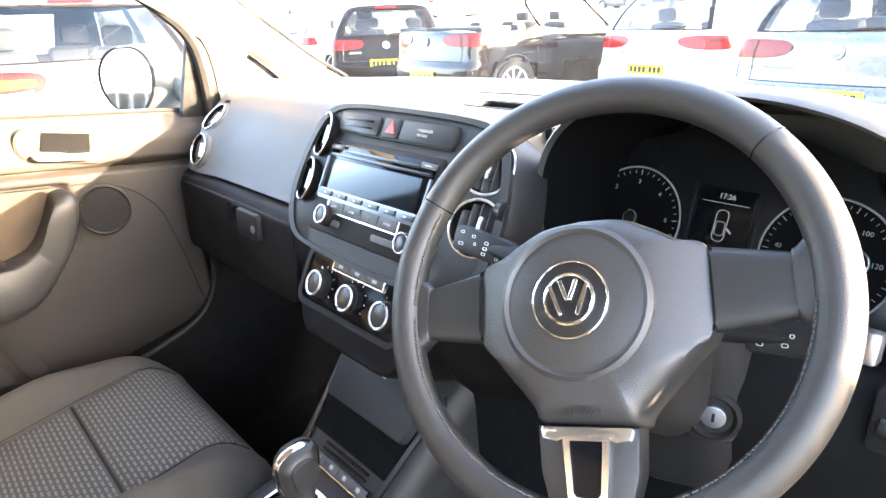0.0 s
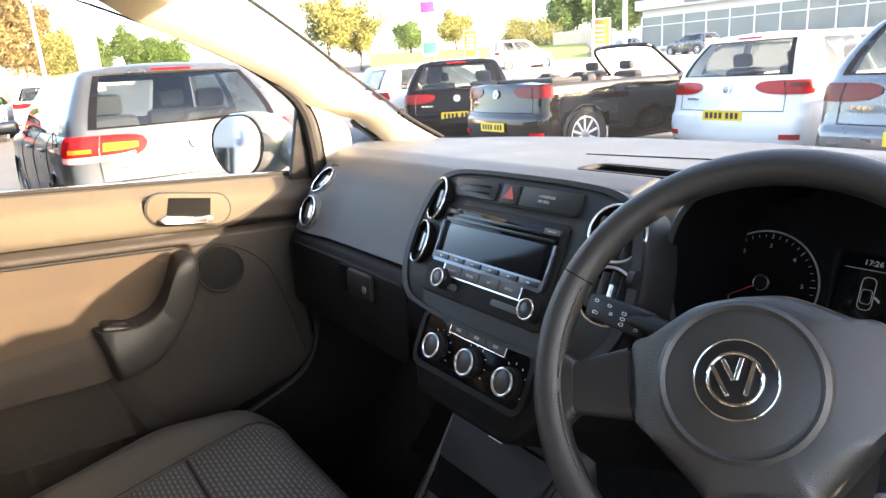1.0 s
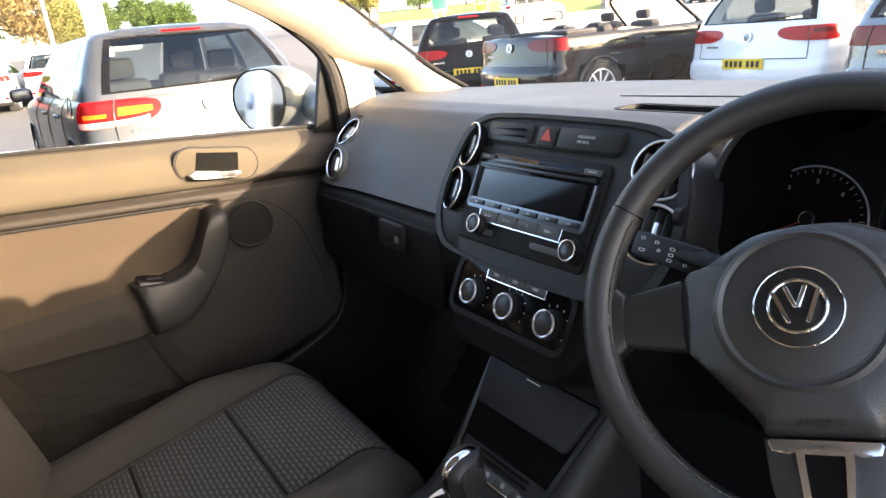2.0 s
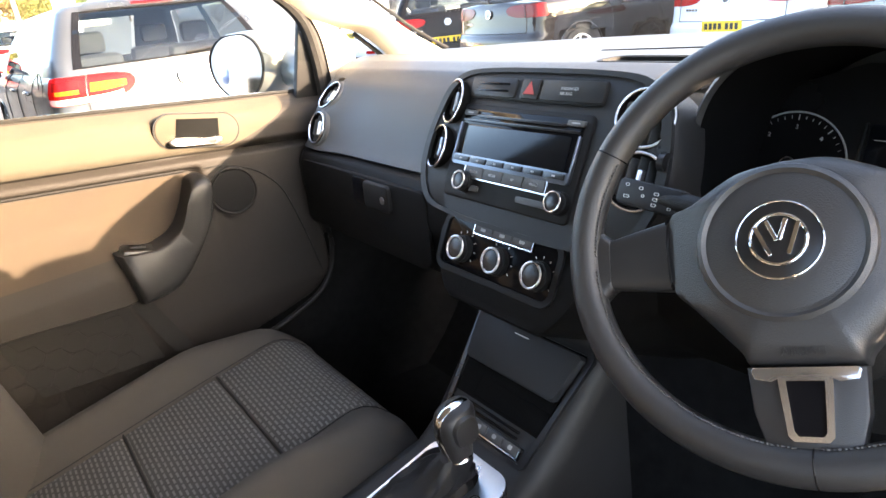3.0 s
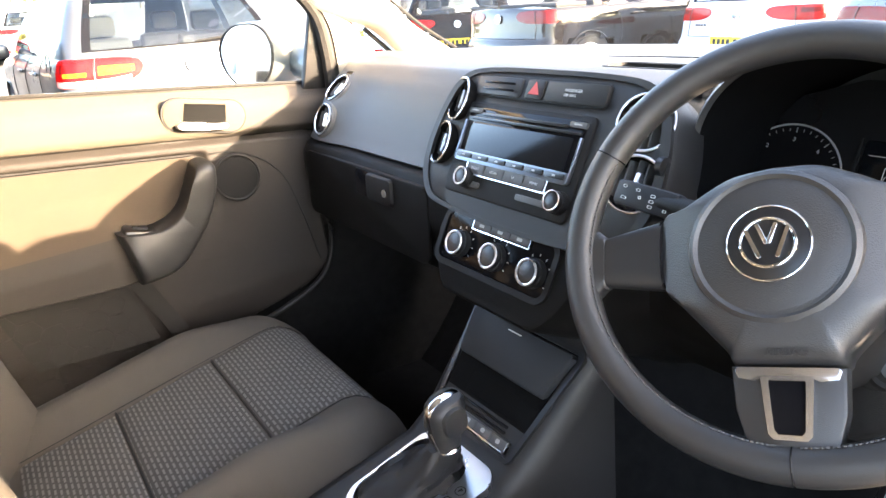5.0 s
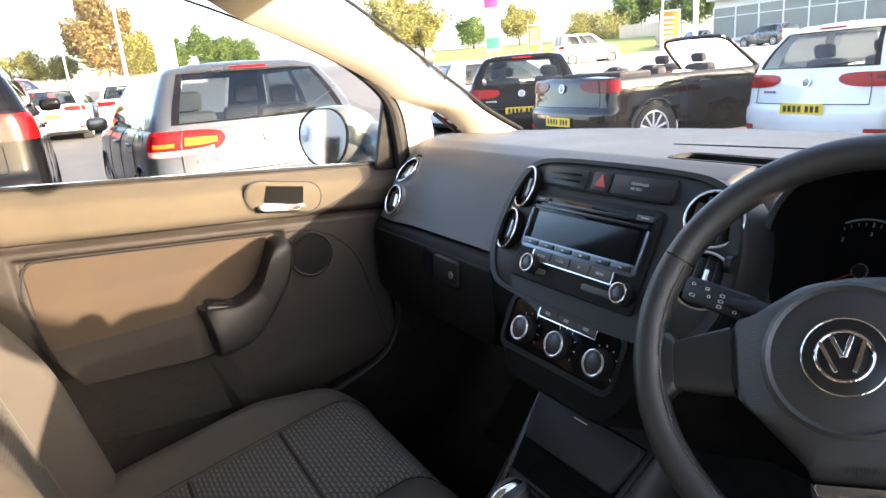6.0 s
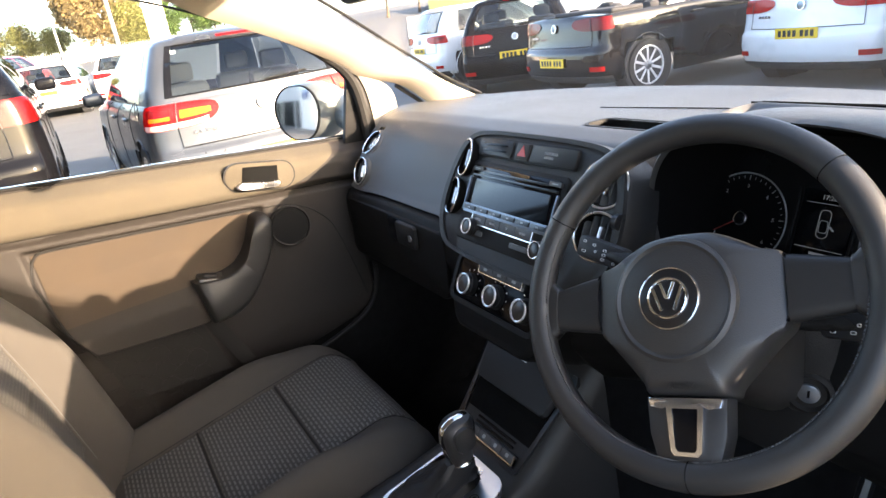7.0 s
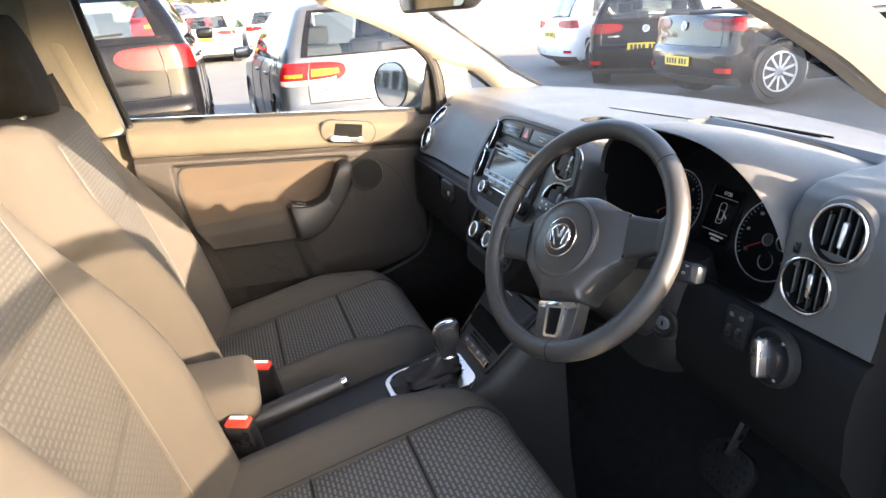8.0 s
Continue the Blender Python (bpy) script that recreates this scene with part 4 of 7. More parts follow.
# steering column, stalks and key lock
col = cthing("steering_column", (0.365, 0.7, 0.93), "black plastic steering column shroud with key lock", "steering column")
cpart("shroud", loft([[WM0 @ Vector((x * k, y * k - 0.02 - dy, z)) for x, y in rrect(0.13, 0.11, 0.04, 6)] for k, z, dy in ((0.86, -0.040, 0), (0.98, -0.052, 0), (1.08, -0.10, 0.004), (1.12, -0.16, 0.010), (1.1, -0.26, 0.016))]), STACKP, col, angle=60)
IM = axes((0.418, 0.706, 0.885), (1, 0, 0), (0.40, -0.88, 0.12))
cpart("lock_boss", loft([[IM @ Vector((x * k - dx, y * k, z)) for x, y in disc(0.034, 28)] for k, z, dx in ((0.74, 0.0, 0), (0.9, -0.004, 0), (1.0, -0.014, 0.002), (1.15, -0.05, 0.012), (1.3, -0.11, 0.03))]), STACKP, col, angle=60)
cpart("lower_shroud", loft([[Vector((x, y, z)) for x, y in rrect(w, 0.10, 0.04, 6, cx, 0.75)] for w, cx, z in ((0.10, 0.352, 0.79), (0.16, 0.352, 0.80), (0.185, 0.352, 0.84), (0.18, 0.350, 0.93), (0.15, 0.350, 0.97))]), HARD, col, angle=60)
cpart("lock_surround", lathe([(0.024, -0.03), (0.023, 0.004), (0.019, 0.007), (0.016, 0.003), (0.001, 0.003)], IM, 32), RUBBER, col)
cpart("key_lock", lathe([(0.0105, 0.002), (0.0102, 0.006), (0.009, 0.0065), (0.001, 0.0065)], IM, 28), SMOKE, col, "round steel key lock")
cpart("key_slot", rbox(0.0025, 0.008, 0.001, IM @ Matrix.Translation((0, 0, 0.0066)), 0), GLOSSY, col)


def stalk(sgn, tip):
    st = cthing("control_stalk", (0.365 + sgn * 0.1, 0.65, 1.0), "black column stalk with white printed symbols", "control stalk", group="column stalks")
    a, b = WM0 @ Vector((sgn * 0.06, 0.018 if sgn < 0 else 0.0, -0.05)), Vector(tip)
    arm = smooth([a, a.lerp(b, 0.5) + Vector((0, 0, 0.002)), a.lerp(b, 0.75)], 4)
    cpart("arm", tube(arm, [0.013, 0.0125, 0.012, 0.0115, 0.011, 0.0105, 0.010, 0.0095, 0.009][:len(arm)], 12, (0, 0, 1), 0.8), HARD, st)
    d = (b - a).normalized()
    m = axes(a.lerp(b, 0.78), d, Vector((0, -0.9, 0.45)))
    cpart("tip", rbox(0.072, 0.026, 0.021, m, 0.005, 2), SLATE, st)
    for dx, dy, w in ((-0.027, 0.009, 0.006), (-0.024, -0.003, 0.007), (-0.010, 0.009, 0.008), (-0.010, 0.002, 0.008), (-0.010, -0.005, 0.008), (0.004, 0.001, 0.005), (0.008, -0.008, 0.007), (0.022, 0.006, 0.010), (0.024, -0.009, 0.007)):
        cpart("symbol", frame_ring(rrect(w * 0.65, 0.0030, 0.0012, 3, dx * sgn * -1, dy * 0.75), rrect(w * 0.65 - 0.0011, 0.0019, 0.0007, 3, dx * sgn * -1, dy * 0.75), 0.0108, 0.0114, m), WHITEP, st)
    return st


stalk(-1, (0.188, 0.645, 1.010))
st2 = stalk(1, (0.512, 0.672, 1.006))
cpart("end_button", rbox(0.014, 0.022, 0.014, axes((0.528, 0.668, 1.012), (1, 0, 0), (0, -1, 0.2)), 0.003, 2), ALU, st2, "silver end button")

# ---- centre console ----
con = cthing("centre_console", (0, 0.4, 0.35), "charcoal centre console with open storage bin and lid", "centre console")
CON = [(0.70, 0.80, 0.118, 0.13), (0.66, 0.765, 0.118, 0.13), (0.60, 0.705, 0.112, 0.13), (0.55, 0.655, 0.106, 0.125), (0.51, 0.632, 0.104, 0.122), (0.44, 0.622, 0.104, 0.12), (0.34, 0.612, 0.102, 0.12), (0.26, 0.60, 0.085, 0.115), (0.1, 0.60, 0.075, 0.11), (-0.4, 0.60, 0.075, 0.11)]
rings = []
for y, z, w, wb in CON:
    ring = [(-wb - 0.02, 0.33), (-wb, 0.45), (-w - 0.004, z - 0.05), (-w, z - 0.015), (-w + 0.012, z - 0.002), (-w + 0.025, z)]
    ring = [Vector((x, y, zz)) for x, zz in ring]
    rings.append(ring + [Vector((-v.x, v.y, v.z)) for v in ring[::-1]])
cpart("tunnel", loft(rings, closed=False, caps=False), STACKP, con, angle=50)
BA = radians(45)
BM = axes((0, 0.60, 0.705), (1, 0, 0), (0, -math.sin(BA), math.cos(BA)))


def B(u, v, w=0.0):
    return BM @ Matrix.Translation((u, v, w))


trap = [(-0.104, 0.097), (0.104, 0.097), (0.109, 0.088), (0.084, -0.07), (0.078, -0.076), (-0.078, -0.076), (-0.084, -0.07), (-0.109, 0.088)]
trap_in = [(-0.097, 0.091), (0.097, 0.091), (0.101, 0.085), (0.077, -0.066), (0.073, -0.070), (-0.073, -0.070), (-0.077, -0.066), (-0.101, 0.085)]
cpart("bin_frame", frame_ring(trap, trap_in, -0.004, 0.004, BM), SATIN, con)
# flat black sheets stand for the shade inside the open bin
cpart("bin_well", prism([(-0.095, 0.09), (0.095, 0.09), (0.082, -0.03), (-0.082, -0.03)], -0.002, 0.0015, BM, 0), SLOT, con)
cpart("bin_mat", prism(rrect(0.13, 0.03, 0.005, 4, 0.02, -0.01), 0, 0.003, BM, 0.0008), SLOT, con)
lid = cpart("bin_lid", prism([(-0.095, 0.088), (0.095, 0.088), (0.0985, 0.083), (0.086, 0.024), (0.08, 0.019), (-0.08, 0.019), (-0.086, 0.024), (-0.0985, 0.083)], 0.001, 0.014, BM, 0.004), SLATE, con, "slate black bin lid with a white line")
cpart("lid_mark", rbox(0.026, 0.0016, 0.0006, B(-0.004, 0.078, 0.0142), 0), WHITEP, lid, "white line")
for v in (-0.036, -0.044):
    cpart("card_slot", rbox(0.098, 0.004, 0.004, B(0.006, v, 0.0035), 0.001, 1), GLOSSY, con)
swr = cpart("switch_strip", prism(rrect(0.126, 0.017, 0.003, 3, 0.008, -0.0585), 0, 0.0055, BM, 0.001), SATIN, con)
for k in range(4):
    b = cpart("switch", prism(rrect(0.0295, 0.0125, 0.0012, 3, -0.037 + 0.0305 * k, -0.0575), 0.004, 0.0078, BM, 0.001), PLASTIC, swr)
    cpart("symbol", prism(rrect(0.007, 0.006, 0.002, 3, -0.037 + 0.0305 * k, -0.057), 0.007, 0.0082, BM, 0), GREYP, b)
cpart("chrome_strip", prism([(-0.056, -0.0665), (0.072, -0.0665), (0.072, -0.055), (0.070, -0.055), (0.070, -0.0645), (-0.056, -0.0645)], 0.003, 0.0085, BM, 0), CHROME, swr, "thin chrome strip")

# ---- gear lever ----
gear = cthing("gear_lever", (0.015, 0.44, 0.63), "automatic gear lever with leather gaiter on a silver plate", "gear lever")
GP = axes((0.015, 0.447, 0.632), (1, 0, 0), (0, -0.09, 1))


def tapered(pts):
    """The gate narrows towards its rear end."""
    return [(x + (0.016 * sstep(0.0, -0.095, y) if x < 0 else 0.0), y) for x, y in pts]


cpart("plate", frame_ring(tapered(rrect(0.142, 0.17, 0.03, 8)), tapered(rrect(0.1, 0.146, 0.028, 8, -0.0155, -0.003)), -0.006, 0.006, GP), ALU, gear, "satin silver gate plate")
gait = []
for k, (t, z) in enumerate(((1.0, 0.003), (0.95, 0.012), (0.84, 0.015), (0.74, 0.025), (0.62, 0.029), (0.48, 0.041), (0.38, 0.052), (0.28, 0.064))):
    ring = []
    for i in range(40):
        a = 2 * math.pi * i / 40
        wob = 1 + 0.09 * math.sin(4 * a + k * 1.9) + 0.05 * math.sin(9 * a - k * 2.3) * (1 if 0 < k < 7 else 0)
        ring.append(GP @ Vector((-0.0120 + 0.045 * t * wob * math.copysign(abs(math.cos(a)) ** 0.7, math.cos(a)) + 0.046 * (1 - t), -0.003 + 0.062 * (1 - t) + 0.073 * t * wob * math.copysign(abs(math.sin(a)) ** 0.7, math.sin(a)), z)))
    gait.append(ring)
cpart("gaiter", loft(gait), GAITER, gear, "wrinkled black leather gaiter")
kb = GP @ Matrix.Translation((0.024, 0.045, -0.018))
kn = cpart("knob", loft([[kb @ Vector((x * sx + ox, y * sy + oy, z)) for x, y in rrect(0.044, 0.05, 0.019, 6)] for sx, sy, ox, oy, z in
                         ((0.62, 0.6, 0, 0, 0.072), (0.72, 0.7, 0, 0, 0.078), (0.8, 0.78, 0, 0.001, 0.095), (0.92, 0.95, 0, 0.003, 0.112), (0.96, 1.05, 0, 0.006, 0.128), (0.92, 1.0, 0, 0.008, 0.138), (0.76, 0.83, 0, 0.010, 0.1445), (0.45, 0.5, 0, 0.011, 0.147))]), LEATHER, gear)
arch = smooth([(0.002, -0.0165, 0.080), (0.002, -0.0205, 0.100), (0.001, -0.0215, 0.120), (0.0, -0.0165, 0.139), (0.0, -0.004, 0.1465), (0.0, 0.013, 0.1475), (0.0, 0.028, 0.143), (0.0, 0.0335, 0.130), (0.0, 0.030, 0.108)], 4)
cpart("chrome_band", tube([kb @ Vector(p) for p in arch], 0.0026, 8, (1, 0, 0), 2.5), CHROME, kn, "chrome band over the knob")
cpart("side_pad", loft([[kb @ Vector((0.0155 + w, 0.006 + y * k, 0.121 + z * k + 0.0 * w)) for y, z in rrect(0.034, 0.04, 0.015, 6)] for k, w in ((1, 0.0), (1, 0.0065), (0.93, 0.0085), (0.6, 0.0095))]), LEATHER, kn)
cpart("collar", torus(0.0150, 0.0032, kb @ Matrix.Translation((0, 0, 0.077)), 28, 6), CHROME, kn)
for k, ch in enumerate("PRND"):
    cletters(ch, 0.0085, GP @ Matrix.Translation((0.05, 0.035 - 0.022 * k, 0.0064)), GLOSSY, gear)
    cpart("position_ring", torus(0.0068, 0.0006, GP @ Matrix.Translation((0.05, 0.035 - 0.022 * k, 0.0062)), 24, 4), GLOSSY, gear)

# ---- handbrake, armrest, buckles ----
hb = cthing("handbrake", (0.0, 0.1, 0.62), "black handbrake lever with chrome button", "handbrake")
hp = smooth([(0.0, 0.0, 0.625), (0.0, 0.12, 0.645), (0.0, 0.2, 0.659), (0.0, 0.275, 0.672)], 5)
cpart("lever", tube(hp, [0.016 + 0.005 * math.sin(2.2 * i / len(hp) + 0.5) for i in range(len(hp))], 12), LEATHER, hb)
cpart("button", lathe([(0.0085, 0), (0.0085, 0.012), (0.007, 0.014), (0.001, 0.0142)], axes((0, 0.272, 0.6715), (1, 0, 0), (0, 1, 0.17)), 20), CHROME, hb, "chrome push button")
ar = cthing("armrest", (0.02, -0.05, 0.62), "padded taupe cloth centre armrest", "armrest")
cpart("pad", rbox(0.155, 0.36, 0.085, pose(0.018, -0.055, 0.735, -3), 0.032, 4), CLOTH, ar)
cpart("tray", rbox(0.145, 0.33, 0.05, pose(0.018, -0.065, 0.672, -3), 0.012, 2), HARD, ar)
cpart("stand", rbox(0.12, 0.2, 0.1, pose(0.018, -0.14, 0.62), 0.01, 2), HARD, ar)


def buckle(x, y, z):
    bk = cthing("belt_buckle", (x, y, z - 0.1), "black seat belt buckle with red release button", "belt buckle", group="belt buckles")
    m = pose(x, y, z, 10, 0, 62)
    cpart("body", rbox(0.05, 0.026, 0.10, m @ Matrix.Translation((0, 0, -0.05)), 0.006, 2), SATIN, bk)
    cpart("release_button", rbox(0.042, 0.021, 0.014, m @ Matrix.Translation((0, 0, -0.001)), 0.003, 2), REDP, bk, "red release button")
    cpart("slot", rbox(0.03, 0.006, 0.003, m @ Matrix.Translation((0, 0.005, 0.006)), 0), WHITEP, bk)
    return bk


buckle(-0.088, 0.13, 0.705)
buckle(0.118, 0.083, 0.722)


# ---- front seats ----
def seat_top(x, y):
    """Height of a cushion, x from its middle, y from its back."""
    a = abs(x)
    z = 0.577 + 0.160 * y
    z += 0.050 * sstep(0.142, 0.20, a) * (1 - 0.75 * sstep(0.30, 0.47, y)) - 0.075 * max(0, (a - 0.205) / 0.055) ** 2.2
    z -= 0.085 * max(0, (y - 0.445 + 0.35 * max(0, a - 0.17)) / 0.095) ** 2.2
    return z


def back_face(x, s):
    """Depth and height of a backrest's front, s from its foot upwards."""
    a = abs(x)
    hw = 0.255 - 0.045 * sstep(0.25, 0.62, s)
    d = 0.010 * math.sin(math.pi * s / 0.62) + 0.076 * sstep(0.125, 0.205, a) * (1 - 0.9 * sstep(0.18, 0.56, s))
    d -= 0.09 * max(0, (a - (hw - 0.055)) / 0.055) ** 2.2
    d -= 0.10 * max(0, (s - 0.585) / 0.07) ** 2.2
    lean = radians(13)
    return Vector((x, 0.0 + d * math.cos(lean) - s * math.sin(lean), 0.62 + s * math.cos(lean) + d * math.sin(lean)))


def front_seat(x0):
    seat = cthing("front_seat", (x0, 0.2, 0.35), "dark grey cloth front seat with stitched centre panels", "car seat", group="front seats")
    us = span(-0.26, 0.26, 40)
    bm = grid(lambda u, v: Vector((x0 + u, v, seat_top(u, v))), us, span(-0.06, 0.535, 40))
    loop = [(u, -0.06) for u in us] + [(0.26, v) for v in span(-0.06, 0.535, 40)] + [(u, 0.535) for u in us[::-1]] + [(-0.26, v) for v in span(-0.06, 0.535, 40)[::-1]]
    loft([[Vector((x0 + u * k, 0.22 + (v - 0.22) * k, seat_top(u, v) - dz)) for u, v in loop] for k, dz in ((1, 0), (1.012, 0.02), (1.0, 0.06), (0.93, 0.14))], caps=False, bm=bm)
    bmesh.ops.remove_doubles(bm, verts=bm.verts, dist=1e-5)
    bmesh.ops.recalc_face_normals(bm, faces=bm.faces)
    cush = cpart("cushion", bm, CLOTH, seat, angle=70)
    for a, b in ((0.02, 0.1742), (0.1758, 0.3442), (0.3458, 0.518)):
        edge = 0.010

        def pan(u, v, a=a, b=b):
            rim = min(min(u + 0.150, 0.150 - u), min(v - a, b - v))
            return Vector((x0 + u, v, seat_top(u, v) + 0.0055 * sstep(-0.002, edge, rim) - 0.002))
        cpart("centre_panel", grid(pan, sorted(span(-0.150, 0.150, 24) + [-0.147, 0.147]), sorted(span(a, b, 12) + [a + 0.003, b - 0.003])), STITCH, cush, "dark cloth with light stitches")
    for s in (-1, 1):
        cpart("seam", tube([(x0 + s * 0.1525, y, seat_top(0.1525, y) + 0.001) for y in span(0.0, 0.52, 26)], 0.0014, 5), RUBBER, cush)
    for y in (0.175, 0.345):
        cpart("seam", tube([(x0 + u, y, seat_top(u, y) - 0.0006) for u in span(-0.15, 0.15, 16)], 0.0022, 5), RUBBER, cush)
    cpart("base", rbox(0.44, 0.46, 0.16, Matrix.Translation((x0, 0.19, 0.47)), 0.02, 2), HARD, seat)
    for s in (-1, 1):
        cpart("rail", rbox(0.03, 0.55, 0.08, Matrix.Translation((x0 + s * 0.19, 0.2, 0.37)), 0.005, 1), ALU, seat)
    # backrest
    ss = span(-0.05, 0.655, 38)

    def face(u, s):
        hw = 0.255 - 0.045 * sstep(0.25, 0.62, s)
        p = back_face(u * hw, s)
        return Vector((x0 + p.x, p.y, p.z))
    bm = grid(face, span(-1, 1, 36), ss)
    loop = [(u, -0.05) for u in span(-1, 1, 36)] + [(1, s) for s in ss] + [(u, 0.655) for u in span(1, -1, 36)] + [(-1, s) for s in ss[::-1]]
    back = Vector((0, -math.cos(radians(13)), -math.sin(radians(13))))
    cen = face(0, 0.3)
    loft([[cen + (face(u, s) - cen) * k + back * d for u, s in loop] for k, d in ((1, 0), (1.015, 0.02), (0.98, 0.07), (0.8, 0.09))], caps=False, bm=bm)
    bmesh.ops.remove_doubles(bm, verts=bm.verts, dist=1e-5)
    bmesh.ops.recalc_face_normals(bm, faces=bm.faces)
    rest = cpart("backrest", bm, CLOTH, seat, angle=70)
    for a, b in ((0.06, 0.2162), (0.2178, 0.4012), (0.4028, 0.572)):
        def pan(u, s, a=a, b=b):
            p = back_face(u, s)
            rim = min(u + 0.138, 0.138 - u, s - a, b - s)
            k = 0.0055 * sstep(-0.002, 0.006, rim) - 0.002
            return Vector((x0 + p.x, p.y, p.z)) - back * k
        cpart("centre_panel", grid(pan, sorted(span(-0.138, 0.138, 20) + [-0.135, 0.135]), sorted(span(a, b, 12) + [a + 0.003, b - 0.003])), STITCHV, rest, "dark cloth with light stitches")
    for s in (-1, 1):
        cpart("seam", tube([Vector((x0, 0, 0)) + back_face(s * 0.1405, t) - back * 0.001 for t in span(0.03, 0.57, 18)], 0.0009, 5), THREAD, rest)
    head = cpart("headrest", loft([[Vector((x0 + x * k, -0.215 + d - z * math.sin(radians(10)), 1.316 + z)) for x, z in rrect(0.238, 0.185, 0.085, 8)] for k, d in ((0.45, 0.060), (0.72, 0.057), (0.88, 0.048), (0.965, 0.034), (1.0, 0.012), (1.0, -0.012), (0.96, -0.034), (0.87, -0.048), (0.65, -0.056), (0.4, -0.058))]), CARPET, seat, "black padded headrest", angle=80)
    for s in (-1, 1):
        cpart("post", tube([(x0 + s * 0.06, -0.195, 1.27), (x0 + s * 0.06, -0.180, 1.17)], 0.007, 10), CHROME, head)
        cpart("post_collar", lathe([(0.016, 0), (0.015, 0.008), (0.009, 0.01)], pose(x0 + s * 0.06, -0.187, 1.222, 10), 16), SATIN, head)
    return seat


front_seat(-0.352)
driver_seat = front_seat(0.367)
driver_seat.matrix_basis = Matrix.Translation((0, 0, 0.037)) @ driver_seat.matrix_basis      # set a notch higher

# ---- passenger door ----
PULLP = mat("charcoal satin handle plastic", (0.019, 0.0186, 0.0182), 0.45, spec=0.35, var=0.12, bump=0.2, bscale=900)
POCKET = mat("dark brown pocket plastic", (0.013, 0.0118, 0.0105), 0.6, spec=0.25, var=0.12, bump=0.3, bscale=900)
door = cthing("door_1", (-0.66, 0.3, 0.45), "taupe cloth and grey plastic front passenger door, closed", "car door", kind="structure")


def sill(y):
    return 1.137 - 0.113 * y


def arm_z(y):
    return 0.811 - 0.085 * y


def ins_left(z):
    return 0.006 + 0.05 * sstep(0.93, 0.78, z) ** 1.5 + 0.06 * sstep(0.80, 0.66, z)


def DOOR_LOW(y):
    """The lower edge of the door, which sweeps up towards the hinges."""
    return lerp([(-0.1, 0.535), (0.20, 0.565), (0.42, 0.60), (0.54, 0.625), (0.60, 0.645), (0.63, 0.665), (0.655, 0.70), (0.67, 0.75), (0.80, 0.80)], y)[0]


def door_x(y, z):
    """The relief of the inner door: how far its lining stands into the cabin."""
    s = sill(y) - z
    x = -0.640 - 0.075 * sstep(-0.004, 0.012, DOOR_LOW(y) - z) - 0.05 * sstep(0.655, 0.675, y) * sstep(0.93, 0.88, z)
    x += 0.014 * sstep(0.0, 0.045, s) * (1 - sstep(0.070, 0.086, s))
    x -= 0.045 * (1 - sstep(-0.002, 0.03, s)) ** 2
    x -= 0.008 * math.exp(-((s - 0.087) / 0.003) ** 2)
    x += 0.010 * sstep(0.09, 0.098, s)
    x += 0.020 * sstep(0.50, 0.72, y) * sstep(0.12, 0.3, s)
    inside = sstep(0.0, 0.012, y - ins_left(z)) * (1 - sstep(0.445, 0.462, y)) * sstep(0.104, 0.114, s)
    edge = arm_z(y)
    if z > edge:
        deep = -0.016 + 0.062 * sstep(0.945, 0.835, z) * (1 - 0.75 * sstep(0.25, 0.34, y))
        return x + inside * deep
    pocket = sstep(0.0, 0.01, y - ins_left(z)) * (1 - sstep(0.245, 0.255, y - 0.16 * max(0, edge - z))) * sstep(0.0, 0.006, edge - z)
    return x + inside * (-0.016 + 0.062 * (1 - 0.75 * sstep(0.25, 0.34, y))) * (1 - sstep(0.0, 0.006, edge - z)) + (0.004 - 0.014 * pocket) * (1 - sstep(0.27, 0.31, y)) - 0.02 * sstep(0.70, 0.60, z)


def door_rows(y, t):
    """Rows from the sill down to the armrest's lower edge, and on to the foot of the door."""
    top, edge, foot = sill(y) + 0.004, arm_z(y), sill(y) - 0.696
    return top + (edge + 0.0002 - top) * t if t <= 1 else edge - 0.0002 + (foot - edge) * (t - 1)


rows = span(0, 1, 110) + [1.0006] + span(1, 2, 90)[1:]
cpart("door_panel", grid(lambda y, t: Vector((door_x(y, door_rows(y, t)), y, door_rows(y, t))), span(-0.072, 0.745, 200), rows), TRIM, door, angle=60)
cpart("cloth_insert", grid(lambda y, t: Vector((door_x(y, sill(y) - 0.118 - (sill(y) - 0.118 - 0.872) * t) + 0.002, y, sill(y) - 0.118 - (sill(y) - 0.118 - 0.872) * t)), span(0.022, 0.438, 60), span(0, 1, 30)), INSERT, door, "brown cloth panel")


def UP(y, t):
    """The upper lining, whose front end sweeps back in a curve."""
    y = -0.068 + (y + 0.068) * (1 - 0.20 * t ** 1.6)
    z = sill(y) - 0.001 - 0.081 * t
    return Vector((door_x(y, z) + 0.002, y, z))


cpart("upper_cloth", grid(lambda y, t: UP(y, t), span(-0.068, 0.655, 50), span(0, 1, 10)), DOORCLOTH, door, "taupe upper door lining")
rim_pts = smooth([(0.432, sill(0.432) - 0.112, 0), (0.30, sill(0.30) - 0.112, 0), (0.15, sill(0.15) - 0.112, 0), (0.065, sill(0.065) - 0.112, 0), (0.028, sill(0.028) - 0.122, 0), (0.011, 0.975, 0), (0.014, 0.93, 0), (0.030, 0.87, 0), (0.055, 0.80, 0), (0.085, 0.74, 0)], 5)
cpart("insert_seam", tube([(door_x(p.x, p.y) + 0.001, p.x, p.y) for p in rim_pts], 0.0032, 6, (1, 0, 0)), RUBBER, door)
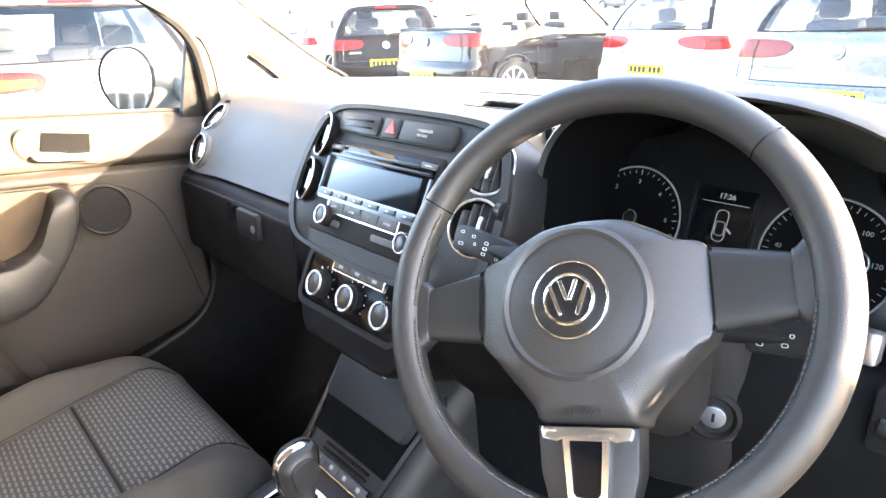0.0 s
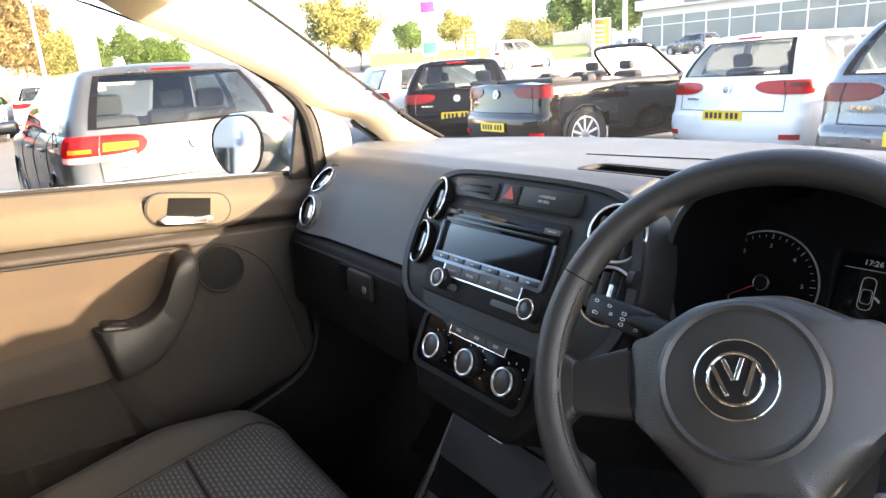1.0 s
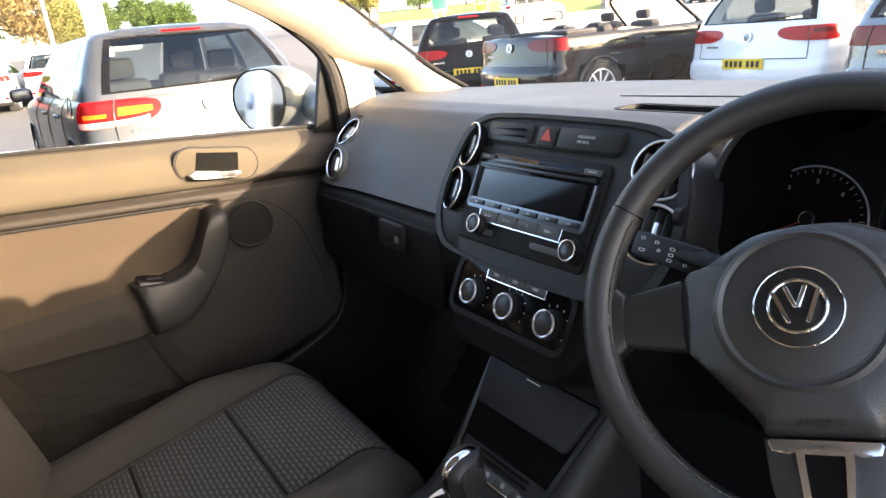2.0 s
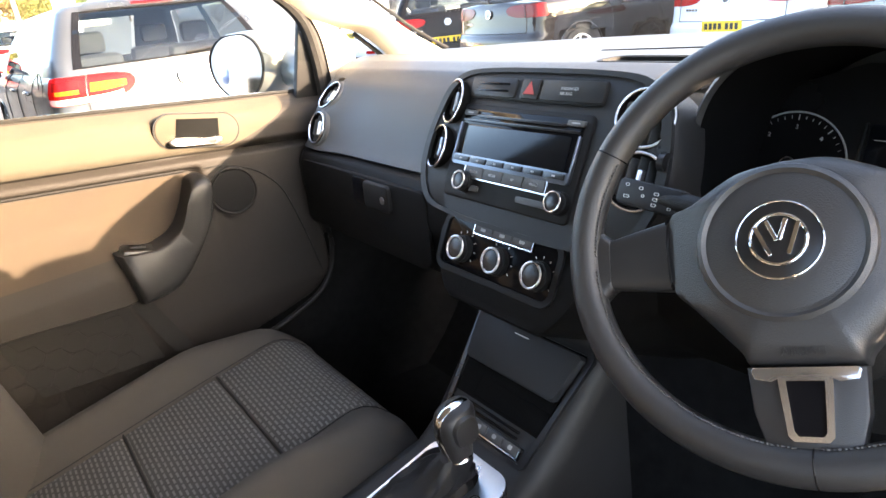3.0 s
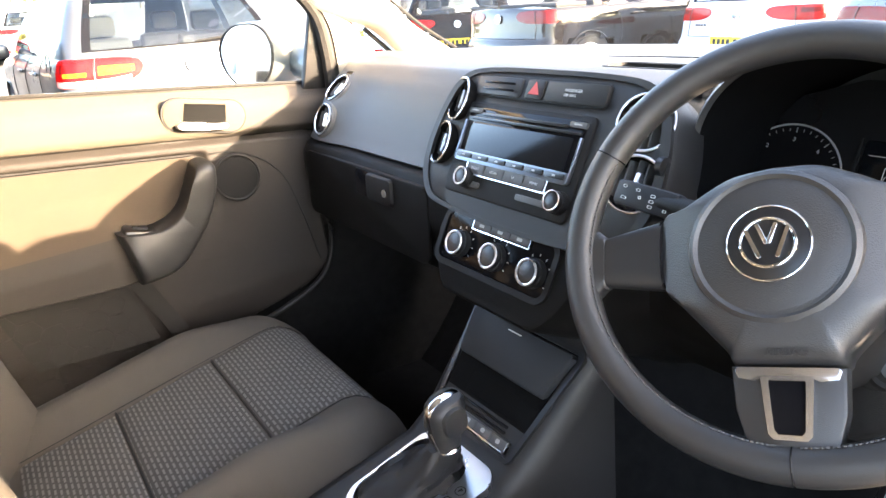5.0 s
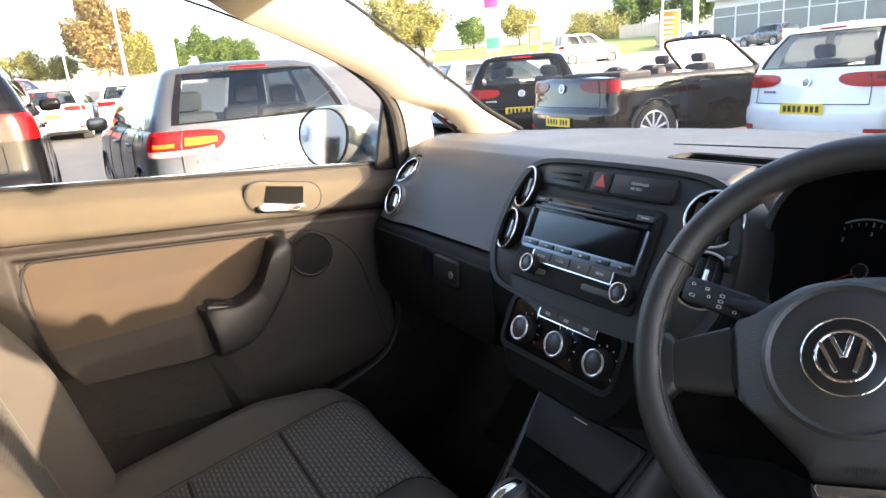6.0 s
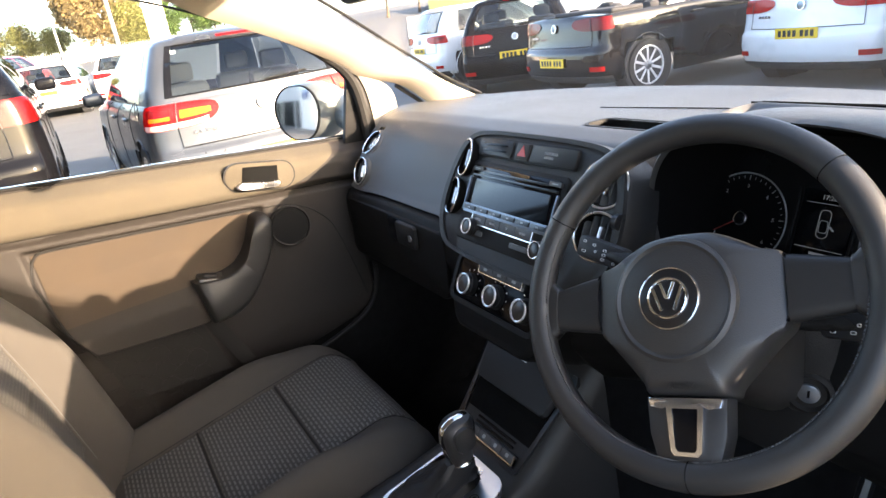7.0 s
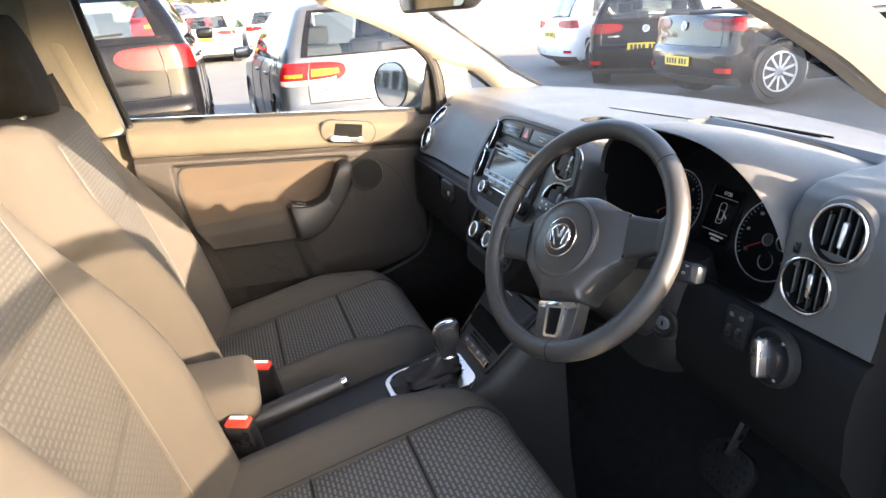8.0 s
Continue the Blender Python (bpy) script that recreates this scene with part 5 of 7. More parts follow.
cpart("outer_skin", grid(lambda y, t: Vector((-0.70 - 0.12 * math.sin(1.5 * t), y, sill(y) - 0.005 - 0.72 * t)), span(-0.08, 0.80, 10), span(0, 1, 12)), ALU, door)
cpart("sill_rubber", tube([(-0.688, y, sill(y) + 0.004) for y in span(-0.07, 0.74, 10)], 0.0045, 6), RUBBER, door)
cpart("sill_strip", tube([(-0.735, y, sill(y) - 0.006) for y in span(-0.07, 0.80, 10)], 0.012, 6), CHROME, door, "bright outer sill strip")
wp = cpart("window_pane", grid(lambda y, t: Vector((-0.70 + 0.07 * t, y, sill(y) + t * (1.43 - 0.42 * sstep(0.3, 0.74, y) * 0.62 - sill(y)))), span(-0.07, 0.735, 12), span(0, 1, 4)), PANE, door)
wp.visible_shadow = False
cpart("mirror_sail", prism([(0.687, 1.050), (0.785, 1.040), (0.785, 1.085), (0.777, 1.175), (0.760, 1.200), (0.737, 1.219), (0.728, 1.195)], -0.012, 0.0, Matrix(((0, 0, 1, -0.664), (1, 0, 0, 0), (0, 1, 0, 0), (0, 0, 0, 1))), 0.004), HARD, door, "black corner trim behind the door mirror")
# inner release handle
hs = cpart("handle_surround", prism(rrect(0.147, 0.057, 0.028, 8), -0.004, 0.006, axes((-0.6262, 0.470, 1.0435), (0, 0.98, -0.2), (1, 0, 0)), 0.003), DOORCLOTH, door)
cpart("surround_groove", frame_ring(rrect(0.152, 0.062, 0.0305, 8), rrect(0.146, 0.056, 0.0275, 8), -0.004, 0.004, axes((-0.6262, 0.470, 1.0435), (0, 0.98, -0.2), (1, 0, 0))), HARD, hs)
HMX = axes((-0.6255, 0.470, 1.0435), (0, 0.98, -0.2), (1, 0, 0))
# a raised black sheet stands for the shade inside the finger well
cpart("handle_well", prism([(-0.040, -0.014), (0.037, -0.014), (0.037, 0.021), (-0.036, 0.021)], 0.003, 0.0068, HMX, 0.0006), SLOT, hs, "flat black sheet for the shade in the finger well")
cpart("release_handle", prism([(p.x, p.y) for p in smooth([(-0.054, -0.018, 0), (-0.047, -0.0252, 0), (-0.020, -0.0256, 0), (0.010, -0.0245, 0), (0.036, -0.0225, 0), (0.037, -0.012, 0), (0.010, -0.0120, 0), (-0.020, -0.0112, 0), (-0.044, -0.0108, 0)], 3)], 0.004, 0.017, HMX, 0.004), ALU, hs, "silver door release handle")
# pull handle, window switch, pocket and speaker
PULL = [(0.282, 0.779), (0.338, 0.783), (0.370, 0.800), (0.397, 0.827), (0.424, 0.860), (0.443, 0.891), (0.456, 0.926), (0.461, 0.953), (0.455, 0.965), (0.443, 0.969), (0.428, 0.966), (0.420, 0.953), (0.411, 0.934), (0.400, 0.915), (0.384, 0.894), (0.365, 0.880), (0.345, 0.874), (0.326, 0.872), (0.268, 0.881)]
PULL = [(p.x, p.y) for p in smooth([(a, b, 0) for a, b in PULL], 3)]
DP = Matrix(((0, 0, 1, -0.655), (1, 0, 0, 0), (0, 1, 0, 0), (0, 0, 0, 1)))
cpart("pull_handle", loft([[DP @ Vector((y, z, w * (1 + 0.12 * sstep(0.40, 0.30, y)))) for y, z in [(0.36 + (a - 0.36) * k, 0.855 + (b - 0.855) * k) for a, b in PULL]] for k, w in ((1, 0), (1.0, 0.046), (0.985, 0.058), (0.96, 0.066), (0.92, 0.0715), (0.86, 0.075), (0.7, 0.077))]), PULLP, door, "charcoal curved pull handle", angle=60)
swp = cpart("window_switch", rbox(0.046, 0.06, 0.012, axes((-0.602, 0.309, 0.872), (1, 0, 0), (0.05, 0.3, 1)), 0.005, 2), SATIN, door)
cpart("switch_key", rbox(0.014, 0.026, 0.012, axes((-0.600, 0.307, 0.877), (1, 0, 0), (0.05, 0.3, 1)), 0.003, 2), HARD, swp)
POCKET_X = 0.0015 + max(door_x(y + 0.03 * t, arm_z(y) - 0.03 - 0.107 * t) for y in span(0.06, 0.255, 20) for t in span(0, 1, 12))
pocket = cpart("pocket_face", grid(lambda y, t: Vector((POCKET_X, y + 0.03 * t, arm_z(y) - 0.012 - 0.125 * t)), span(0.06, 0.262, 20), span(0, 1, 12)), POCKET, door, "dark textured door pocket front")
for i in range(7):
    for j in range(4):
        cy, cz = 0.065 + 0.0335 * i, 0.765 - 0.0387 * j - (0.0193 if i % 2 else 0)
        if cz > arm_z(cy) - 0.035 or cy > 0.24:
            continue
        cpart("hexagon_relief", tube([(POCKET_X + 0.0001, cy + 0.0208 * math.cos(radians(60 * k)), cz + 0.0208 * math.sin(radians(60 * k))) for k in range(7)], 0.0006, 4), POCKET, pocket)
cpart("pocket_lip", tube([(POCKET_X + 0.002, y, arm_z(y) - 0.012) for y in span(0.06, 0.262, 12)], 0.0022, 6), PULLP, pocket, "pale upper lip")
cpart("pocket_strip", grid(lambda u, t: Vector((-0.617 + 0.0015 * math.sin(math.pi * u), 0.262 + 0.034 * u + 0.05 * t, 0.785 - 0.13 * t)), span(0, 1, 6), span(0, 1, 8)), POCKET, door)
sweep = smooth([(0.44, 0.974, 0), (0.50, 0.968, 0), (0.548, 0.948, 0), (0.58, 0.92, 0), (0.601, 0.886, 0), (0.617, 0.82, 0), (0.629, 0.751, 0), (0.638, 0.70, 0)], 5)
cpart("front_groove", tube([(door_x(p.x, p.y) + 0.0005, p.x, p.y) for p in sweep], 0.0014, 6, (1, 0, 0)), RUBBER, door)
SPK = axes((-0.626, 0.503, 0.918), (0, 1, 0), (1, -0.06, 0.05))
spk = cpart("speaker_grille", lathe([(0.047, -0.02), (0.046, 0.003), (0.043, 0.005), (0.04, 0.0025), (0.001, 0.0035)], SPK, 40), POCKET, door, "round black speaker grille")
cpart("grille_mesh", lathe([(0.0405, 0.002), (0.039, 0.0036), (0.001, 0.0044)], SPK, 40), LOWERP, spk)
sk = cthing("trim", (-0.62, 0.5, 0.55), "black kick panel and door seal", "kick panel", kind="structure")
cpart("kick_panel", grid(lambda y, z: Vector((-0.672 + 0.03 * sstep(0.72, 0.9, y), y, z)), span(0.3, 1.1, 16), span(0.32, 0.98, 8)), CARPET, sk)
# the driver's side hinge post and front wing beside the driver's footwell
hp_ = cthing("trim", (0.72, 0.75, 0.5), "charcoal hinge post trim beside the dashboard", "kick panel", kind="structure")
cpart("hinge_post", loft([[Vector((0.680 + dx, 0.785 + dy, z)) for dx, dy in ((-0.02, 0.30), (-0.012, 0.06), (0.0, 0.012), (0.02, -0.006), (0.045, -0.012), (0.075, -0.002), (0.095, 0.03), (0.10, 0.30))] for z in span(0.33, 1.06, 8)], closed=False, caps=False), HARD, hp_, angle=60)
end = bmesh.new()
end.faces.new([end.verts.new(p) for p in finer(dash_profile(0.705), 2)])
cpart("end_panel", end, HARD, dash, "closed end of the dashboard")
cpart("seal", tube([(0.764, 0.772, z) for z in span(0.34, 1.06, 6)], 0.009, 8), RUBBER, hp_)
wing = cthing("wall_front", (0.8, 1.2, 0.4), "silver front wings and bonnet of the car", "car body", kind="structure")
for sd in (-1, 1):
    cpart("front_wing", grid(lambda y, t: Vector((sd * (0.87 - 0.05 * sstep(0.6, 1, t) - 0.10 * max(0, (y - 1.2)) ** 2), y, 0.35 + 0.50 * t - 0.10 * max(0, y - 1.0))), span(0.80, 2.0, 10), span(0, 1, 8)), SILVER_IN, wing)
    cpart("hinge_panel", rbox(0.16, 0.03, 0.70, Matrix.Translation((sd * 0.79, 0.815, 0.70)), 0.008, 1), SILVER_IN, wing)
# End block is the washer nozzle; the wiper arm is added to hold it.
wip = cthing("windscreen_wiper", (-0.05, 1.25, 0.98), "washer nozzle on an added black wiper arm", "wiper")
cpart("arm", tube(smooth([(-0.05, 1.25, 0.97), (-0.05, 1.25, 1.05), (-0.20, 1.265, 1.045), (-0.5, 1.22, 1.03)], 4), 0.005, 6), RUBBER, wip)
cpart("washer_nozzle", rbox(0.03, 0.014, 0.010, pose(-0.045, 1.248, 1.055, 0, 0, 8), 0.003, 2), SPOKE, wip)
cpart("bonnet", grid(lambda u, v: Vector((0.82 * u, 1.22 - 0.12 * u * u + 0.85 * v, 0.93 - 0.06 * u * u - 0.16 * v * v)), span(-1, 1, 12), span(0, 1, 8)), SILVER_IN, wing)
cpart("door_edge", tube(smooth([(-0.615, 0.20, 0.565), (-0.615, 0.42, 0.60), (-0.615, 0.54, 0.625), (-0.612, 0.63, 0.665), (-0.61, 0.668, 0.745), (-0.61, 0.66, 0.85)], 5), 0.006, 8), HARD, sk)

# ---- door mirror ----
mir = cthing("door_mirror", (-0.93, 0.72, 1.05), "silver door mirror reflecting the bright forecourt", "door mirror")
MM = axes((-0.958, 0.694, 1.108), (0.93, 0.36, 0), (0.36, -0.93, 0.130))
egg = [(x * (1 + 0.10 * sstep(-0.07, 0.07, y)), y * (1 - 0.10 * sstep(0.0, -0.09, x))) for x, y in rrect(0.172, 0.142, 0.068, 10)]
cpart("housing", loft([[MM @ Vector((x * k + dx, y * k, z)) for x, y in egg] for k, z, dx in ((1.0, 0.008, 0), (1.06, 0.0, 0.002), (1.10, -0.02, 0.006), (1.08, -0.05, 0.010), (0.95, -0.085, 0.012), (0.6, -0.115, 0.012))]), MIRRORP, mir, "silver painted housing")
cpart("bezel", frame_ring([(x * 1.01, y * 1.01) for x, y in egg], [(x * 0.965, y * 0.965) for x, y in egg], 0.0, 0.0125, MM), RUBBER, mir)
cpart("mirror_glass", prism([(x * 0.97, y * 0.97) for x, y in egg], 0.002, 0.0105, MM, 0), MIRROR, mir)
arm_line = smooth([(-0.70, 0.80, 1.045), (-0.76, 0.802, 1.05), (-0.82, 0.805, 1.065), (-0.88, 0.80, 1.085), (-0.92, 0.795, 1.09)], 4)
cpart("arm", tube(arm_line, [0.024 + 0.022 * sstep(-0.74, -0.86, p.x) for p in arm_line], 14, (0, 0, 1), 1.0), MIRRORP, mir)
cpart("sail", prism([(0.745, 1.045), (0.85, 1.045), (0.745, 1.15)], 0, 0.02, Matrix(((0, 0, 1, -0.705), (1, 0, 0, 0), (0, 1, 0, 0), (0, 0, 0, 1))), 0.004), RUBBER, mir)

# ---- inner mirror and sun visor ----
rv = cthing("rear_view_mirror", (0, 0.56, 1.38), "black rear-view mirror on the windscreen", "rear-view mirror")
RM = axes((0.016, 0.545, 1.366), (0.97, 0.24, 0), (0.24, -0.97, -0.02))
cpart("housing", loft([[RM @ Vector((x * k, y * k, z)) for x, y in rrect(0.222, 0.07, 0.022, 6)] for k, z in ((0.96, 0.012), (1.0, 0.006), (1.0, -0.01), (0.85, -0.03))]), SATIN, rv)
cpart("mirror_glass", prism(rrect(0.208, 0.057, 0.018, 6), 0.01, 0.013, RM, 0), MIRROR, rv)
cpart("stem", tube([(0.0, 0.58, 1.36), (0.0, 0.63, 1.41)], 0.012, 8), SATIN, rv)
# pedals
pd = cthing("brake_pedal", (0.37, 0.86, 0.4), "wide black rubber brake pedal with raised studs", "pedal")
PM = axes((0.395, 0.86, 0.545), (1, 0, 0), (0, -0.80, 0.6))
cpart("pad", prism(rrect(0.105, 0.082, 0.030, 6), -0.006, 0.006, PM, 0.004), RUBBER, pd)
for j in range(5):
    for i in range(6 if j % 2 else 7):
        x, y = (i - (2.5 if j % 2 else 3)) * 0.0135, (j - 2) * 0.0145
        if abs(x) + abs(y) < 0.058:
            cpart("stud", lathe([(0.0048, 0.005), (0.0042, 0.0085), (0.001, 0.009)], PM @ Matrix.Translation((x, y, 0)), 8), RUBBER, pd)
cpart("arm", tube([(0.385, 0.87, 0.565), (0.385, 0.97, 0.75)], 0.01, 8), SATIN, pd)

# ---- the driver's door, swung open ----
dd = cthing("door_2", (0.84, 0.80, 0.45), "driver's door swung wide open", "car door", kind="structure")
DA = Matrix.Translation((0.845, 0.80, 0)) @ Matrix(((0.968, 0.25, 0, 0), (-0.25, 0.968, 0, 0), (0, 0, 1, 0), (0, 0, 0, 1)))
cpart("shell", rbox(1.05, 0.09, 0.70, DA @ Matrix.Translation((0.53, 0.0, 0.635)), 0.03, 2), SILVER_IN, dd)
cpart("lining", rbox(1.0, 0.02, 0.62, DA @ Matrix.Translation((0.53, -0.055, 0.64)), 0.008, 1), TRIM, dd)
cpart("window_pane", prism([(0.02, 0.97), (1.04, 0.97), (1.03, 1.2), (0.97, 1.37), (0.5, 1.372), (0.285, 1.338), (0.135, 1.278), (0.04, 1.15)], -0.002, 0.002, DA @ Matrix(((1, 0, 0, 0), (0, 0, -1, 0), (0, 1, 0, 0), (0, 0, 0, 1))), 0), TINTED, dd)
cpart("window_frame", tube([DA @ Vector(p) for p in smooth([(0.0, 0, 0.98), (0.03, 0, 1.15), (0.08, 0, 1.24), (0.135, 0, 1.285), (0.285, 0, 1.345), (0.43, 0, 1.372), (0.7, 0, 1.39), (0.99, 0, 1.38), (1.05, 0, 1.2), (1.05, 0, 0.98)], 4)], 0.022, 8), SATIN, dd)

# ---- outside: forecourt ----
ASPHALT = mat("worn asphalt", (0.088, 0.086, 0.083), 0.9, var=0.3, vscale=1.2, bump=0.9, bscale=160)
SILVER = mat("silver metallic paint", (0.088, 0.094, 0.100), 0.33, metal=0.6, var=0.05, coat=0.35)
BLACKC = mat("black car paint", (0.004, 0.004, 0.005), 0.10, spec=0.10, var=0.05, coat=0.07)
BLACKG = mat("polished black car paint", (0.005, 0.005, 0.006), 0.10, spec=0.3, var=0.05, coat=0.25)
WHITEC = mat("white car paint", (0.75, 0.75, 0.74), 0.3, var=0.04, coat=1.0)
GREYC = mat("dark grey metallic paint", (0.09, 0.10, 0.11), 0.28, metal=0.6, var=0.05, coat=1.0)
REDC = mat("red car paint", (0.45, 0.02, 0.015), 0.3, var=0.05, coat=1.0)
BLUEC = mat("blue car paint", (0.03, 0.09, 0.3), 0.3, var=0.05, coat=1.0)
LAMP_R = mat("red lamp lens", (0.36, 0.004, 0.004), 0.2, spec=0.18, var=0.25, vscale=30, coat=0.1)
LAMP_D = mat("deep red lamp lens", (0.13, 0.003, 0.003), 0.2, spec=0.18, var=0.3, vscale=60, coat=0.1)
LAMP_O = mat("amber lamp lens", (0.72, 0.11, 0.006), 0.2, spec=0.18, var=0.25, vscale=30, coat=0.1)
LAMP_W = mat("pink clear lamp lens", (0.62, 0.33, 0.28), 0.15, var=0.1, coat=1.0)
PLATE_Y = mat("yellow plate", (0.78, 0.52, 0.02), 0.5, var=0.05)
PLATE_W = mat("pale plate", (0.75, 0.75, 0.72), 0.5, var=0.05)
PRINT = mat("black print", (0.01, 0.01, 0.01), 0.6, var=0.05)
TYRE = mat("tyre rubber", (0.018, 0.018, 0.018), 0.85, var=0.2, bump=0.4, bscale=200)
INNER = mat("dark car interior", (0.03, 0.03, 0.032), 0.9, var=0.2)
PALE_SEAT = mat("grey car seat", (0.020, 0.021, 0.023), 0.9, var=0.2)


def ground_z(x, y):
    """The forecourt climbs gently beyond the first row of cars."""
    r = math.hypot(x, y)
    return 0.036 * max(0, min(r, 160) - 13.0) * sstep(13, 24, r)


def edges(a, b, n, p=2.2):
    return [a + (b - a) * (k / n) ** p for k in range(n + 1)]


gx = sorted(set([-x for x in edges(0, 900, 40)] + edges(0, 900, 24)))
gy = sorted(set([-x for x in edges(0, 900, 16)] + edges(0, 900, 40)))
ground = part("ground", loft([[Vector((x, y, ground_z(x, y))) for x in gx] for y in gy], closed=False, caps=False), ASPHALT)
tagged(ground, "worn grey asphalt of the car forecourt", "ground", kind="structure")


def half_plan(n=40, rc=0.16, bow=0.02):
    """Half the outline of a car from above, from the middle of its tail round to the middle of its nose, as fractions of half-width and length."""
    pts = []
    for i in range(n + 1):
        q = i / n
        if q < 0.22:
            t = q / 0.22
            a, b = t * (1 - rc), bow * t * t
        elif q < 0.36:
            t = (q - 0.22) / 0.14 * math.pi / 2
            a, b = 1 - rc + rc * math.sin(t), bow + (1 - math.cos(t)) * 0.045
        elif q < 0.70:
            t = (q - 0.36) / 0.34
            a, b = 1.0 + 0.012 * math.sin(math.pi * t), bow + 0.045 + t * (0.88 - bow - 0.045)
        elif q < 0.82:
            t = (q - 0.70) / 0.12 * math.pi / 2
            a, b = 1 - 0.3 * (1 - math.cos(t)), 0.88 + 0.07 * math.sin(t)
        else:
            t = (q - 0.82) / 0.18
            a, b = 0.7 * (1 - t), 0.95 + 0.05 * math.sin(t * math.pi / 2)
        pts.append((a, b))
    return pts


PLAN = half_plan()
NP = len(PLAN) - 1


class Hull:
    """A car body as rows of outlines: (height, half-width, tail, nose)."""

    def __init__(self, rows, m):
        self.rows, self.m = rows, m

    def at(self, q, k, off=0.0):
        """q from -1 to 1 round from the left nose over the tail to the right nose; k counts rows."""
        s = -1 if q < 0 else 1
        f = min(abs(q), 1) * NP
        i = min(int(f), NP - 1)
        t = f - i
        a, b = (PLAN[i][j] + (PLAN[i + 1][j] - PLAN[i][j]) * t for j in (0, 1))
        k = min(max(k, 0), len(self.rows) - 1)
        j = min(int(k), len(self.rows) - 2)
        z, w, r, n = (p + (q2 - p) * (k - j) for p, q2 in zip(self.rows[j], self.rows[j + 1]))
        v = Vector((s * a * w, r + b * (n - r), z))
        return v

    def patch(self, q0, q1, k0, k1, off=0.004, nq=10, nk=6, taper=None, t0=-1.0, t1=1.0):
        """A raised skin on the hull, in the world; taper narrows it about its middle height."""
        def fn(q, k):
            p = self.at(q, k)
            e = 0.01
            d1, d2 = self.at(min(q + e, 1), k) - self.at(max(q - e, -1), k), self.at(q, k + 0.1) - self.at(q, k - 0.1)
            n = d1.cross(d2)
            n = n.normalized() if n.length > 1e-9 else Vector((0, 0, 1))
            c = Vector((0, self.rows[0][2] + 2, p.z))
            if n.dot(p - c) < 0:
                n = -n
            return self.m @ (p + n * off)
        if taper is None:
            return grid(fn, span(q0, q1, nq), span(k0, k1, nk))
        mid, hk = (k0 + k1) / 2, (k1 - k0) / 2
        return grid(lambda q, t: fn(q, mid + hk * t * taper(q)), span(q0, q1, nq), span(t0, t1, nk))


LOW = [(0.20, 0.80, 0.16, 4.02), (0.27, 0.855, 0.05, 4.15), (0.36, 0.875, 0.01, 4.19), (0.48, 0.885, 0.0, 4.20), (0.58, 0.888, 0.01, 4.18), (0.64, 0.886, 0.05, 4.15), (0.72, 0.885, 0.065, 4.1), (0.80, 0.883, 0.075, 4.03), (0.88, 0.875, 0.085, 3.9), (0.95, 0.855, 0.10, 3.5), (0.985, 0.835, 0.115, 3.25)]
TOP = [(0.985, 0.832, 0.115, 3.25), (1.04, 0.818, 0.135, 3.15), (1.10, 0.798, 0.165, 3.04), (1.18, 0.765, 0.215, 2.90), (1.27, 0.72, 0.285, 2.72), (1.35, 0.675, 0.36, 2.55), (1.40, 0.645, 0.415, 2.42), (1.432, 0.605, 0.455, 2.32), (1.448, 0.555, 0.50, 2.22)]


ALLOYP = mat("silver wheel paint", (0.6, 0.61, 0.62), 0.35, metal=0.25, var=0.05, coat=0.5)


def alloy(parent, m, r=0.315, w=0.2, spokes=10):
    wh = part("wheel", lathe([(r * 0.66, -w / 2), (r * 0.93, -w / 2), (r, -w * 0.35), (r, w * 0.35), (r * 0.95, w / 2), (r * 0.74, w / 2), (r * 0.72, w * 0.3), (r * 0.72, -w * 0.3)], m, 36), TYRE, parent)
    part("rim", lathe([(r * 0.73, w * 0.3), (r * 0.74, w * 0.49), (r * 0.69, w * 0.5), (r * 0.67, w * 0.2), (r * 0.66, -w * 0.1), (0.01, -w * 0.12)], m, 36), ALLOYP, wh)
    for k in range(spokes):
        a = 2 * math.pi * k / spokes
        part("spoke", rbox(r * 0.62, r * 0.11, 0.025, m @ Matrix.Rotation(a, 4, "Z") @ Matrix.Translation((r * 0.37, 0, w * 0.36)), 0.006, 1), ALLOYP, wh)
    part("hub_cap", lathe([(r * 0.2, w * 0.3), (r * 0.19, w * 0.42), (r * 0.05, w * 0.45)], m, 20), ALU, wh)
    return wh


def number_plate(parent, m, yellow=True):
    """A number plate with plain dark bars instead of characters."""
    p = part("number_plate", prism(rrect(0.52, 0.111, 0.008, 3), -0.002, 0.006, m, 0.0015), PLATE_Y if yellow else PLATE_W, parent)
    for k in range(7):
        x = -0.2 + k * 0.061 + (0.03 if k > 3 else 0)
        part("plate_bar", rbox(0.04, 0.066, 0.002, m @ Matrix.Translation((x, 0, 0.0068)), 0), PRINT, p)
    return p


